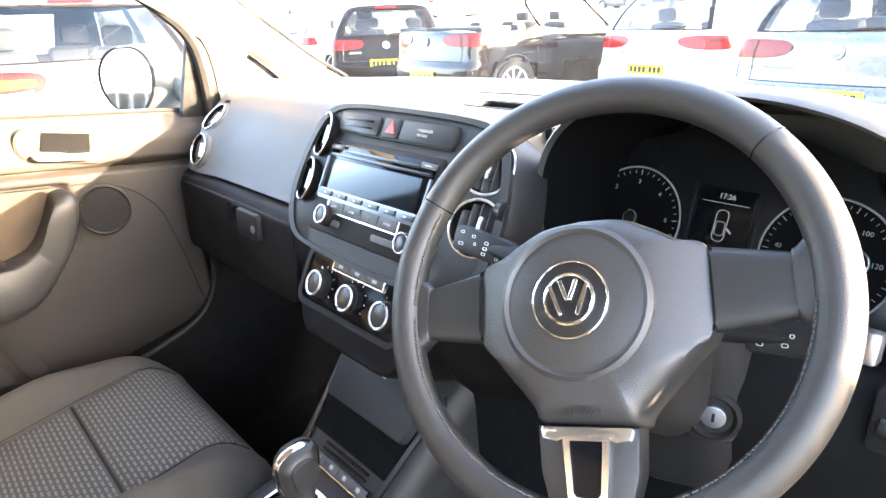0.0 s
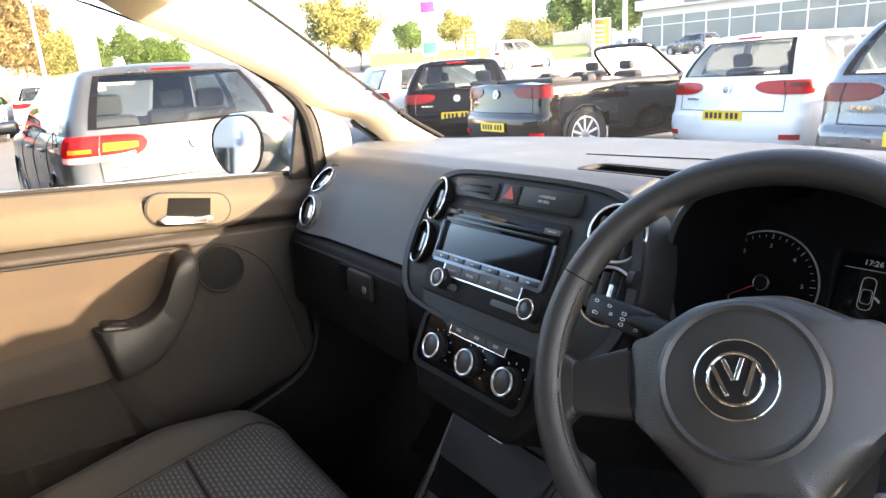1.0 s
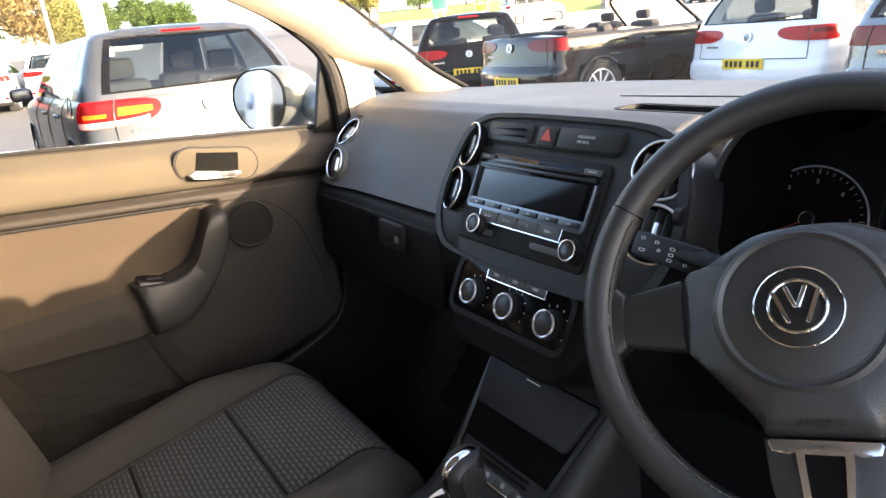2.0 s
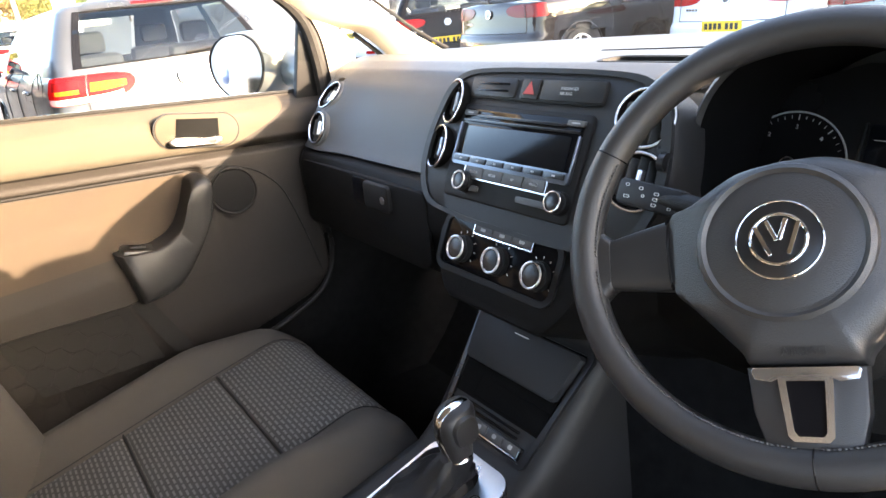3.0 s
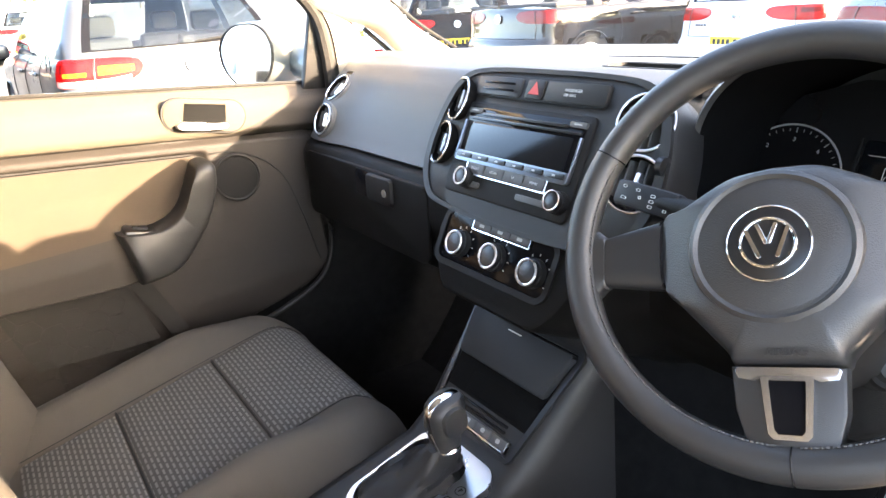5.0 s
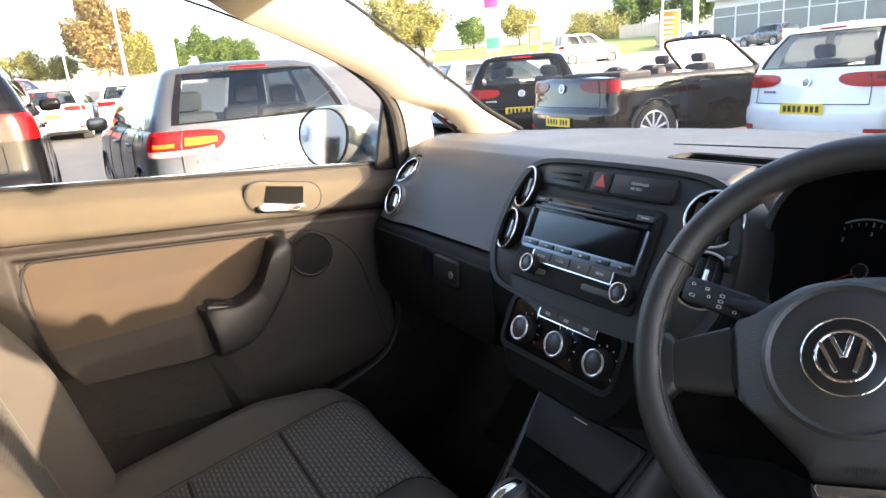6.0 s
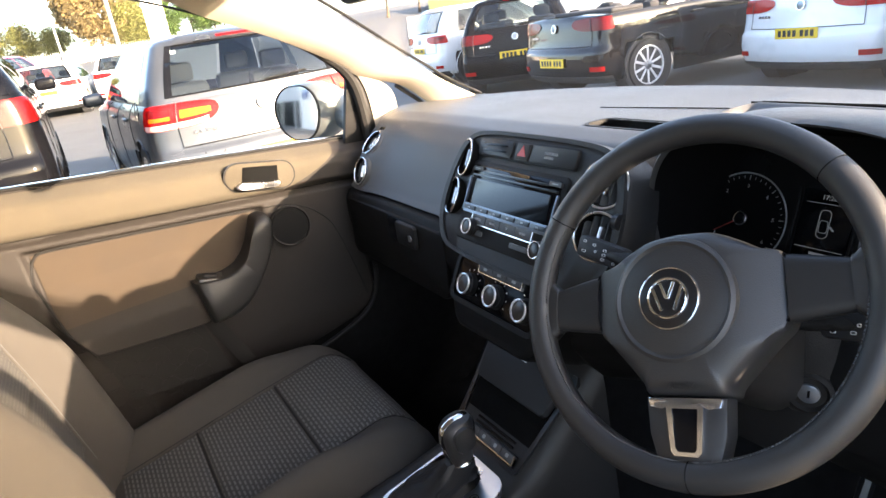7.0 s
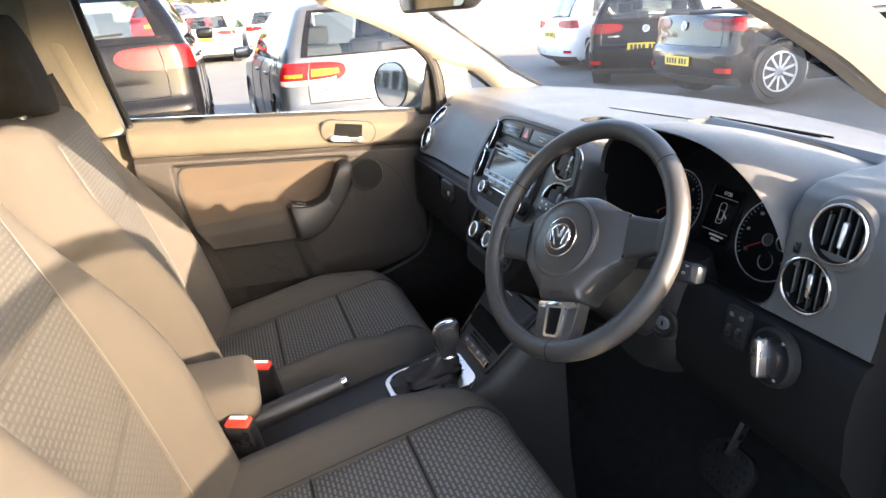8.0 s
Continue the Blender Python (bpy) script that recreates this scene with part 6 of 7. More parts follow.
def hatchback(m, paint, label, low=LOW, top=TOP, lamps="wide", plate_z=0.56, cabrio=False, wiper=True, amber=True, spokes=10, plate_y=True, detail=True):
    """A parked hatchback; its tail is at the frame's origin and its nose points along y."""
    car = thing("car", m.translation, label, "car", group="parked cars")
    H = Hull(low, m)
    qs = span(-1, 1, 2 * NP)
    ks = span(0, len(low) - 1, (len(low) - 1) * 3)
    L = low[3][3]
    wheels = [(s, y) for s in (-1, 1) for y in (L * 0.19, L * 0.81)]
    ax = 0.33
    bm = bmesh.new()
    vs = [[bm.verts.new(H.at(q, k)) for q in qs] for k in ks]
    for a, b in zip(vs, vs[1:]):
        for i in range(len(qs) - 1):
            c = (a[i].co + b[i + 1].co) / 2
            if any(abs(c.x) > 0.6 and c.x * s > 0 and math.hypot(c.y - y, c.z - ax) < 0.375 for s, y in wheels):
                continue
            bm.faces.new((a[i], a[i + 1], b[i + 1], b[i]))
    # lid over the lower body: bonnet, cill and shelf
    rim = vs[-1]
    cen = [bm.verts.new(Vector((v.co.x * 0.5, v.co.y, v.co.z + 0.02))) for v in rim]
    for i in range(len(qs) - 1):
        bm.faces.new((rim[i], rim[i + 1], cen[i + 1], cen[i]))
    bm.transform(m)
    bmesh.ops.recalc_face_normals(bm, faces=bm.faces)
    body = part("body", bm, paint, car, angle=35)
    for s, y in wheels:
        wm = m @ Matrix.Translation((s * (low[4][1] - 0.105), y, ax)) @ Matrix.Rotation(radians(90) * s, 4, "Y")
        alloy(car, wm, spokes=spokes)
        arch = [m @ Vector((s * (low[4][1] + 0.002), y + 0.375 * math.cos(radians(a)), ax + 0.375 * math.sin(radians(a)))) for a in range(-15, 196, 10)]
        part("wheel_arch", tube(arch, 0.007, 6), paint, body)
        part("arch_liner", lathe([(0.37, -0.14), (0.37, 0.08)], wm, 28), INNER, body)
    part("lower_bumper", H.patch(-0.34, 0.34, 0.0, 1.3, 0.004, 30, 4), INNER, body)
    if not cabrio:
        T = Hull(top, m)
        kn = len(top) - 1
        ktop = kn - 2.2

        def glassy(q, k):
            a = abs(q)
            rear = a < 0.222 and 0.75 < k < ktop
            side = (0.40 < a < 0.505 or 0.515 < a < 0.665) and 0.25 < k < ktop
            front = a > 0.86 and k < ktop
            return rear or side or front
        kk = span(0, kn, kn * 3)
        bm = bmesh.new()
        vs = [[bm.verts.new(T.at(q, k)) for q in qs] for k in kk]
        for j, (a, b) in enumerate(zip(vs, vs[1:])):
            for i in range(len(qs) - 1):
                if not glassy((qs[i] + qs[i + 1]) / 2, (kk[j] + kk[j + 1]) / 2):
                    bm.faces.new((a[i], a[i + 1], b[i + 1], b[i]))
        rim = vs[-1]
        for f in (0.8, 0.5, 0.2, 0.0):
            nxt = [bm.verts.new(Vector((v.co.x * f, v.co.y + (1.4 - v.co.y) * (1 - f) * 0.25, top[-1][0] + 0.035 * (1 - f * f)))) for v in vs[-1]]
            for i in range(len(qs) - 1):
                bm.faces.new((rim[i], rim[i + 1], nxt[i + 1], nxt[i]))
            rim = nxt
        bmesh.ops.remove_doubles(bm, verts=bm.verts, dist=1e-4)
        bm.transform(m)
        bmesh.ops.recalc_face_normals(bm, faces=bm.faces)
        part("roof", bm, paint, car, angle=35)
        rw = part("rear_window", T.patch(-0.224, 0.224, 0.72, ktop, 0.003, 28, 8), TINT, car)
        for s in (-1, 1):
            part("side_window", T.patch(s * 0.395, s * 0.508, 0.2, ktop, 0.003, 10, 6), SIDEGLASS, car)
            part("side_window", T.patch(s * 0.512, s * 0.67, 0.2, ktop, 0.003, 12, 6), SIDEGLASS, car)
        part("windscreen", T.patch(0.86, 1.0, 0.2, ktop, 0.003, 8, 6), TINT, car)
        part("windscreen", T.patch(-1.0, -0.86, 0.2, ktop, 0.003, 8, 6), TINT, car)
        for q0, q1, k0, k1 in ((-0.226, 0.226, 0.66, 0.88), (-0.226, 0.226, ktop - 0.2, ktop + 0.04), (-0.228, -0.206, 0.70, ktop), (0.206, 0.228, 0.70, ktop)):
            part("window_seal", T.patch(q0, q1, k0, k1, 0.005, 24, 4), GLOSSY, rw)
        part("brake_light", T.patch(-0.062, 0.062, ktop + 0.22, ktop + 0.72, 0.022, 8, 3), LAMP_R, car, "red high brake light")
        part("spoiler", T.patch(-0.2, 0.2, ktop + 0.05, kn, 0.016, 20, 4), paint, car)
        if wiper:
            a, b = T.at(0.02, 1.0), T.at(0.14, 1.35)
            part("wiper", tube([m @ (a + Vector((0, -0.02, 0))), m @ (a.lerp(b, 0.5) + Vector((0, -0.022, 0))), m @ (b + Vector((0, -0.018, 0)))], 0.009, 6), RUBBER, car)
        for s in (-1, 1):
            for y, zz in ((0.95, 1.13), (1.9, 1.15)):
                sx = s * (0.36 if y > 1 else 0.42)
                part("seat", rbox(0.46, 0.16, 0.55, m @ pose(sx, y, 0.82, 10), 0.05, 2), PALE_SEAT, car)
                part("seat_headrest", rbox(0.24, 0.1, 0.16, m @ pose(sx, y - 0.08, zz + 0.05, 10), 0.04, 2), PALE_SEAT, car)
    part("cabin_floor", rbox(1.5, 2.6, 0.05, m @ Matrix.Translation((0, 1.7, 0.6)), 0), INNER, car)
    # lamps

    def kof(z):
        for i, (a, b) in enumerate(zip(low, low[1:])):
            if z <= b[0]:
                return i + (z - a[0]) / (b[0] - a[0])
        return len(low) - 1
    z0, z1 = (low[7][0] - 0.005, low[9][0] + 0.03) if amber else (low[7][0] + 0.02, low[9][0] + 0.015)
    for s in (-1, 1):
        ka, kb = kof(z0), kof(z1)

        def oval(q):
            """The lamp tapers to a round inner end and a blunt outer one."""
            a = abs(q)
            return max(0.0, 1 - max(0, (0.225 - a) / 0.122) ** 3.2) ** 0.5 * (1 - 0.12 * sstep(0.30, 0.36, a))
        la = part("tail_lamp", H.patch(s * 0.104, s * 0.345, ka, kb, 0.010, 36, 8, oval), LAMP_R if amber or paint is WHITEC else LAMP_D, car, "red tail lamp")
        if amber:
            part("amber_lens", H.patch(s * 0.122, s * 0.192, ka, kb, 0.013, 14, 8, lambda q: 0.86 * oval(q), -0.45, 0.22), LAMP_O, la)
            part("amber_lens", H.patch(s * 0.215, s * 0.30, ka, kb, 0.013, 14, 8, lambda q: 0.9 * oval(q), -0.45, -0.05), LAMP_O, la)
            part("clear_lens", H.patch(s * 0.130, s * 0.338, ka, kb, 0.012, 30, 3, oval, -0.97, -0.62), LAMP_W, la)
        part("lamp_inner", H.patch(s * 0.215, s * 0.315, ka, kb, 0.014, 12, 5, lambda q: 0.5, -0.3, 0.9), LAMP_D, la)
        part("lamp_gap", tube([m @ (H.at(s * 0.2, k) + Vector((0, -0.018, 0))) for k in span(ka, kb, 5)], 0.004, 5), SATIN, la)
        part("reflector", H.patch(s * 0.2, s * 0.3, kof(low[2][0] + 0.0), kof(low[2][0] + 0.055), 0.008, 8, 3), LAMP_R, car, "red bumper reflector")
        mb = m @ Matrix.Translation((s * (low[9][1] + 0.11), L * 0.66, low[9][0] + 0.06))
        part("wing_mirror", rbox(0.2, 0.1, 0.13, mb, 0.04, 3), paint, car)
    pz = plate_z
    pp = H.at(0, kof(pz))
    number_plate(car, m @ axes((0, pp.y - 0.012, pz), (1, 0, 0), (0, -1, 0)), plate_y)
    bz = low[8][0] - 0.0
    bp = H.at(0, kof(bz))
    bm_ = m @ axes((0, bp.y - 0.01, bz), (1, 0, 0), (0, -1, 0.1))
    bd = part("badge", lathe([(0.052, 0), (0.05, 0.012), (0.04, 0.014), (0.001, 0.016)], bm_, 28), SMOKE, car, "round chrome-ringed badge")
    part("badge_ring", torus(0.048, 0.006, bm_ @ Matrix.Translation((0, 0, 0.012)), 32, 6), CHROME, bd)
    part("tailgate_seam", tube([m @ (H.at(q, kof(low[5][0] + 0.01)) + Vector((0, -0.004, 0))) for q in span(-0.2, 0.2, 12)], 0.005, 5), SATIN, body)
    for s in (-1, 1):
        part("tailgate_seam", tube([m @ (H.at(s * 0.2, k) + Vector((0, -0.006, 0))) for k in span(kof(low[5][0] + 0.01), kof(z0), 6)], 0.004, 5), SATIN, body)
    for k in range(4):
        tp = H.at(-0.165 + 0.014 * k, kof(z0 - 0.045))
        part("badge_letter", rbox(0.035, 0.006, 0.028, m @ Matrix.Translation(tp + Vector((0, -0.006, 0))), 0.002, 1), CHROME, car)
    # door gaps and handles along the flanks
    def qof(y):
        return 0.36 + 0.34 * ((y / L - 0.065) / 0.815)
    if amber:
        fp = H.at(-qof(0.62), kof(low[9][0] - 0.015))
        part("fuel_flap", torus(0.085, 0.004, m @ axes(fp + Vector((-0.004, 0, 0)), (0, 1, 0), (-1, 0, 0.15)), 28, 5), SATIN, body, "round fuel flap")
    for s in (-1, 1):
        for y in ((1.30, 2.62) if cabrio else (1.02, 1.85, 2.75)):
            part("door_gap", tube([m @ (H.at(s * qof(y), k) + Vector((s * 0.001, 0, 0))) for k in span(kof(0.34 * low[3][0] / 0.48), len(low) - 1, 8)], 0.004, 5), SATIN, body)
        for y in ((1.62,) if cabrio else (1.22, 2.05)):
            p = H.at(s * qof(y), kof(low[8][0] - 0.02))
            part("door_handle", rbox(0.03, 0.19, 0.03, m @ Matrix.Translation(p + Vector((s * 0.016, 0, 0))), 0.012, 2), paint, car)
    if cabrio:
        fr = smooth([(-0.68, 2.75, 0.98), (-0.62, 2.45, 1.22), (-0.55, 2.3, 1.36), (-0.3, 2.24, 1.40), (0.3, 2.24, 1.40), (0.55, 2.3, 1.36), (0.62, 2.45, 1.22), (0.68, 2.75, 0.98)], 5)
        wsf = part("windscreen_frame", tube([m @ p for p in fr], 0.028, 8), paint, car)
        part("windscreen", grid(lambda u, t: m @ Vector((u * (0.68 - 0.12 * t), 2.75 - 0.5 * t, 0.98 + 0.41 * t)), span(-1, 1, 6), span(0, 1, 4)), GLAREGLASS, wsf)
        for s in (-1, 1):
            for y in (1.25, 2.1):
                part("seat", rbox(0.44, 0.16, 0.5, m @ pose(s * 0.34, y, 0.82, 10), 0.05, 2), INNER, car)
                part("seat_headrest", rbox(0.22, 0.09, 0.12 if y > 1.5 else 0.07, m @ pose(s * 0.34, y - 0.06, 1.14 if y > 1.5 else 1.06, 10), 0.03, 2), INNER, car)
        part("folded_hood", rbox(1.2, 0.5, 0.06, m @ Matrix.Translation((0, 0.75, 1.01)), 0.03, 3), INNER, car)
    return car


def placed(x, y, heading, dz=0.0):
    """A frame whose y axis points along heading, in degrees from +y to the left."""
    return pose(x, y, ground_z(x, y) + dz, 0, 0, heading)


SUV_LOW = [(z * 1.22 + 0.03, w * 1.08, r, n * 1.1) for z, w, r, n in LOW]
SUV_TOP = [(1.235 + (z - 0.985) * 1.02, w * 1.08, r, n * 1.1) for z, w, r, n in TOP]
hatchback(placed(-4.42, 1.53, 92.5), SILVER, "silver hatchback parked tail-on beside the lane", plate_z=0.5)
hatchback(placed(-4.45, -0.97, 90), BLACKC, "glossy black estate car parked tail-on", SUV_LOW, SUV_TOP, plate_z=0.97, plate_y=False, amber=False)
hatchback(placed(-7.55, 6.35, 49, -0.02), BLACKC, "black hatchback parked tail-on behind the convertible", plate_z=0.62, amber=False)
hatchback(placed(-5.88, 5.65, -6, 0.06), BLACKG, "black convertible with its roof folded down", plate_z=0.47, cabrio=True, amber=False)
hatchback(placed(-3.53, 7.04, -8, -0.02), WHITEC, "white hatchback parked tail-on", plate_z=0.60, amber=False)
hatchback(placed(-1.12, 5.6, -6, -0.0), GREYC, "dark grey hatchback parked tail-on", plate_z=0.56, amber=False)
hatchback(placed(-20.5, -0.1, 80), WHITEC, "white hatchback parked in the far row", plate_z=0.7, amber=False)
hatchback(placed(-21.0, 2.0, 82), WHITEC, "white hatchback parked beyond the silver car", plate_z=0.7, amber=False)
hatchback(placed(-25.0, -1.9, 70, 0.3), REDC, "red hatchback parked in the far row", plate_z=0.7, amber=False)
hatchback(placed(-11.2, 6.6, -6), WHITEC, "white hatchback parked in the front row", plate_z=0.7, amber=False)

# ---- the plain outside of the car that the camera is in ----
own = cthing("wall_body", (0, -0.9, 0.3), "silver outer body of the car with the open door", "car body", kind="structure")


def flank(y, t):
    """The side of the body: rounded at the waist, tucked in at the cill."""
    return 0.705 + 0.125 * math.sin(0.35 + 1.55 * t) * (1 - 0.18 * max(0.0, -y - 1.0) ** 1.5), min(sill(y), 1.20) * (1 - t) + 0.34 * t


for sd in (-1, 1):
    cpart("rear_flank", grid(lambda y, t: Vector((sd * flank(y, t)[0], y, flank(y, t)[1])), span(-1.74, -0.10 if sd < 0 else -0.16, 24), span(0, 1, 14)), SILVER_IN, own)
    cpart("cill", rbox(0.10, 0.98, 0.12, Matrix.Translation((sd * 0.745, 0.34, 0.37)), 0.03, 2), SILVER_IN, own)
    cpart("rear_pillar", tube(smooth([(sd * 0.72, -1.70, 1.17), (sd * 0.68, -1.52, 1.36), (sd * 0.63, -1.32, 1.50)], 4), 0.075, 10), SILVER_IN, own)
    cpart("rear_side_window", grid(lambda u, t: Vector((sd * (0.705 - 0.06 * t), -1.62 + 0.16 * t + (1.38 - 0.12 * t) * u, 1.16 + 0.30 * t)), span(0, 1, 8), span(0, 1, 5)), TINT, own)
    cpart("roof_rail", tube(smooth([(sd * 0.60, 0.30, 1.485), (sd * 0.655, -0.1, 1.50), (sd * 0.665, -0.7, 1.505), (sd * 0.64, -1.34, 1.50)], 5), 0.028, 8), SILVER_IN, own)
    for y in (1.42, -1.18):
        alloy(own, CABIN @ Matrix.Translation((sd * 0.72, y, 0.315 + (0.05 if y < 0 else -0.035))) @ Matrix.Rotation(radians(90) * sd, 4, "Y"))
cpart("centre_pillar", rbox(0.06, 0.13, 1.12, pose(0.70, -0.24, 0.93, 4), 0.02, 2), SATIN, own)
cpart("tailgate", grid(lambda u, t: Vector((0.80 * u * (1 - 0.06 * (1 - t)), -1.80 + 0.10 * abs(u) ** 3 + 0.07 * (1 - t), 1.18 * (1 - t) + 0.34 * t)), span(-1, 1, 16), span(0, 1, 10)), SILVER_IN, own)
cpart("rear_window", grid(lambda u, t: Vector((u * (0.70 - 0.07 * t), -1.72 + 0.34 * t, 1.18 + 0.30 * t)), span(-1, 1, 8), span(0, 1, 5)), TINT, own)
cpart("nose", grid(lambda u, t: Vector((0.86 * u, 2.10 - 0.22 * abs(u) ** 2.5 - 0.06 * abs(2 * t - 1), 0.74 * (1 - t) + 0.26 * t)), span(-1, 1, 16), span(0, 1, 8)), SILVER_IN, own)
cpart("rear_bench", rbox(1.25, 0.45, 0.35, Matrix.Translation((0, -0.95, 0.52)), 0.06, 2), CLOTH, own)
cpart("rear_backrest", rbox(1.25, 0.14, 0.62, pose(0, -1.22, 0.92, 14), 0.05, 2), CLOTH, own)

# ---- outside: trees, fence, showroom, signs ----
LEAF_G = mat("green leaves", (0.075, 0.125, 0.03), 0.7, var=0.5, vscale=2.5)
LEAF_Y = mat("yellowing leaves", (0.17, 0.17, 0.05), 0.7, var=0.45, vscale=2.5)
LEAF_B = mat("russet leaves", (0.17, 0.125, 0.05), 0.7, var=0.45, vscale=2.5)
BARK = mat("tree bark", (0.07, 0.055, 0.04), 0.95, var=0.4, vscale=8, bump=0.6, bscale=60)
GRASS = mat("sunlit grass", (0.13, 0.17, 0.04), 0.9, var=0.4, vscale=3)
GALV = mat("pale galvanised steel", (0.55, 0.56, 0.55), 0.5, metal=0.3, var=0.1)
CLAD = mat("white cladding", (0.72, 0.72, 0.7), 0.6, var=0.06)
SHOW = mat("dark showroom glass", (0.19, 0.21, 0.21), 0.08, var=0.2, vscale=0.5)
ORANGE = mat("orange sign face", (0.75, 0.16, 0.015), 0.5, var=0.06)
PURPLE = mat("purple sign face", (0.16, 0.02, 0.12), 0.5, var=0.06)
GREENS = mat("green sign face", (0.02, 0.25, 0.1), 0.5, var=0.06)
CONCRETE = mat("pale concrete apron", (0.38, 0.36, 0.32), 0.9, var=0.15, vscale=1.5)
EYE0 = Vector((0.58, 0.16, 1.25))


def polar(az, dist):
    """A place on the ground at a bearing, in degrees left of +y, and a distance."""
    x, y = EYE0.x - dist * math.sin(radians(az)), EYE0.y + dist * math.cos(radians(az))
    return Vector((x, y, ground_z(x, y)))


def tree(az, dist, height, spread, leaf, label, lean=0.0, droop=0.0, leaves=6500, trunk=0.3, seed=1):
    """A tapered trunk with limbs, and a crown of many small leaves in uneven clumps."""
    rnd = random.Random(seed)
    base = polar(az, dist)
    t = thing("tree", base, label, "tree", group="trees round the forecourt")
    h0 = height * trunk
    top = base + Vector((lean, 0, height * 0.8))
    bm = tube([base, base.lerp(top, 0.35) + Vector((0.1, 0.05, 0)), base.lerp(top, 0.7), top], [height * 0.028, height * 0.022, height * 0.014, height * 0.004], 8)
    clumps = []
    for k in range(16):
        a, f = rnd.uniform(0, 2 * math.pi), rnd.uniform(0.3, 0.95)
        root = base.lerp(top, f * 0.9)
        r = spread * (0.35 + 0.65 * math.sin(math.pi * min(f, 0.92))) * rnd.uniform(0.45, 0.85)
        tip = base + Vector((r * math.cos(a) + lean * f, r * math.sin(a), h0 + (height - h0) * (f * 0.95) + rnd.uniform(-0.05, 0.08) * height))
        tube([root, root.lerp(tip, 0.5) + Vector((0, 0, 0.04 * height)), tip], [height * 0.009, height * 0.006, height * 0.002], 5, bm=bm)
        clumps += [(tip, rnd.uniform(0.22, 0.40) * spread), (root.lerp(tip, 0.6), rnd.uniform(0.24, 0.40) * spread)]
    clumps.append((top, 0.3 * spread))
    part("trunk", bm, BARK, t)
    verts, faces = [], []
    for k in range(leaves):
        c, r = clumps[rnd.randrange(len(clumps))]
        d = Vector((rnd.gauss(0, 1), rnd.gauss(0, 1), rnd.gauss(0, 0.8)))
        d = d.normalized() * r * (rnd.random() ** 0.45)
        p = c + d - Vector((0, 0, droop * rnd.random() * height))
        u = Vector((rnd.gauss(0, 1), rnd.gauss(0, 1), rnd.gauss(0, 1))).normalized()
        v = u.orthogonal().normalized()
        s = height * rnd.uniform(0.014, 0.03)
        i = len(verts)
        verts += [p - u * s, p + v * s * 0.6, p + u * s, p - v * s * 0.6]
        faces.append((i, i + 1, i + 2, i + 3))
    me = bpy.data.meshes.new("crown")
    me.from_pydata([tuple(v) for v in verts], [], faces)
    me.materials.append(leaf)
    ob = new("crown", me)
    ob.parent = t
    ob.matrix_parent_inverse = t.matrix_basis.inverted()
    return t


tree(86.0, 80, 10.4, 3.6, LEAF_B, "tall tree with russet and yellow autumn leaves", seed=3, leaves=12000, droop=0.16, trunk=0.2)
tree(83.6, 82, 6.5, 3.4, LEAF_Y, "small yellow-green tree beside the road", seed=4, droop=0.2, trunk=0.12, leaves=9000)
for k, (az, h) in enumerate(((81.0, 5.6), (79.3, 6.2), (77.6, 5.2), (76.0, 4.6))):
    tree(az, 84, h, 2.6, LEAF_G, "dense green roadside tree", seed=10 + k, trunk=0.1)
for k, az in enumerate((89.0, 91.3, 93.4, 95.5)):
    tree(az, 88, 4.2 + 0.5 * (k % 2), 2.6, LEAF_Y, "low yellow-green tree behind the fence", seed=20 + k, trunk=0.1)
tree(63.5, 70, 7.5, 3.4, LEAF_Y, "yellow-green tree beyond the road", seed=31)
tree(60.8, 72, 6.8, 3.2, LEAF_Y, "yellow-green tree beyond the road", seed=32)
tree(56.5, 90, 6.0, 2.8, LEAF_G, "green tree beyond the road", seed=33)
tree(52.6, 92, 6.4, 3.0, LEAF_Y, "yellow-green tree beyond the road", seed=34)
tree(46.3, 84, 5.4, 4.0, LEAF_Y, "weeping yellow-green willow on a grass bank", seed=35, droop=0.25, leaves=9500, trunk=0.15)
for k, az in enumerate((43.5, 41.2, 38.6, 36.6)):
    tree(az, 96, 8.0 + (k % 2) * 1.3, 3.6, LEAF_G, "green tree behind the showroom wall", seed=40 + k)

# grass bank and concrete apron across the road
bank = part("grass_bank", loft([[polar(a, d) + Vector((0, 0, z)) for a in span(41.5, 60, 12)] for d, z in ((62, 0.02), (66, 0.5), (82, 1.3), (100, 1.6))], closed=False, caps=False), GRASS)
tagged(bank, "sunlit grass bank beyond the forecourt", "grass", kind="stuff")
apron = part("pavement", loft([[polar(a, d) + Vector((0, 0, 0.03)) for a in span(14, 62, 24)] for d in (30, 40, 50, 61)], closed=False, caps=False), CONCRETE)
tagged(apron, "pale concrete apron in front of the showroom", "pavement", kind="structure")

# palisade fence
fence = thing("fence", polar(88, 74), "pale steel palisade fence with pointed pales", "fence")
p0, p1 = polar(97, 74), polar(79, 76)
n = 110
pal = bmesh.new()
bmesh.ops.create_cube(pal, size=1, matrix=Matrix.Diagonal((0.03, 0.075, 1.25, 1)))
for v in pal.verts:
    if v.co.z > 0:
        v.co.y *= 0.45
me = bpy.data.meshes.new("pale")
pal.to_mesh(me)
pal.free()
me.materials.append(GALV)
for k in range(n):
    p = p0.lerp(p1, k / (n - 1))
    ob = new("pale", me)
    ob.parent = fence
    ob.matrix_parent_inverse = fence.matrix_basis.inverted()
    ob.matrix_basis = Matrix.Translation((p.x, p.y, ground_z(p.x, p.y) + 0.70))
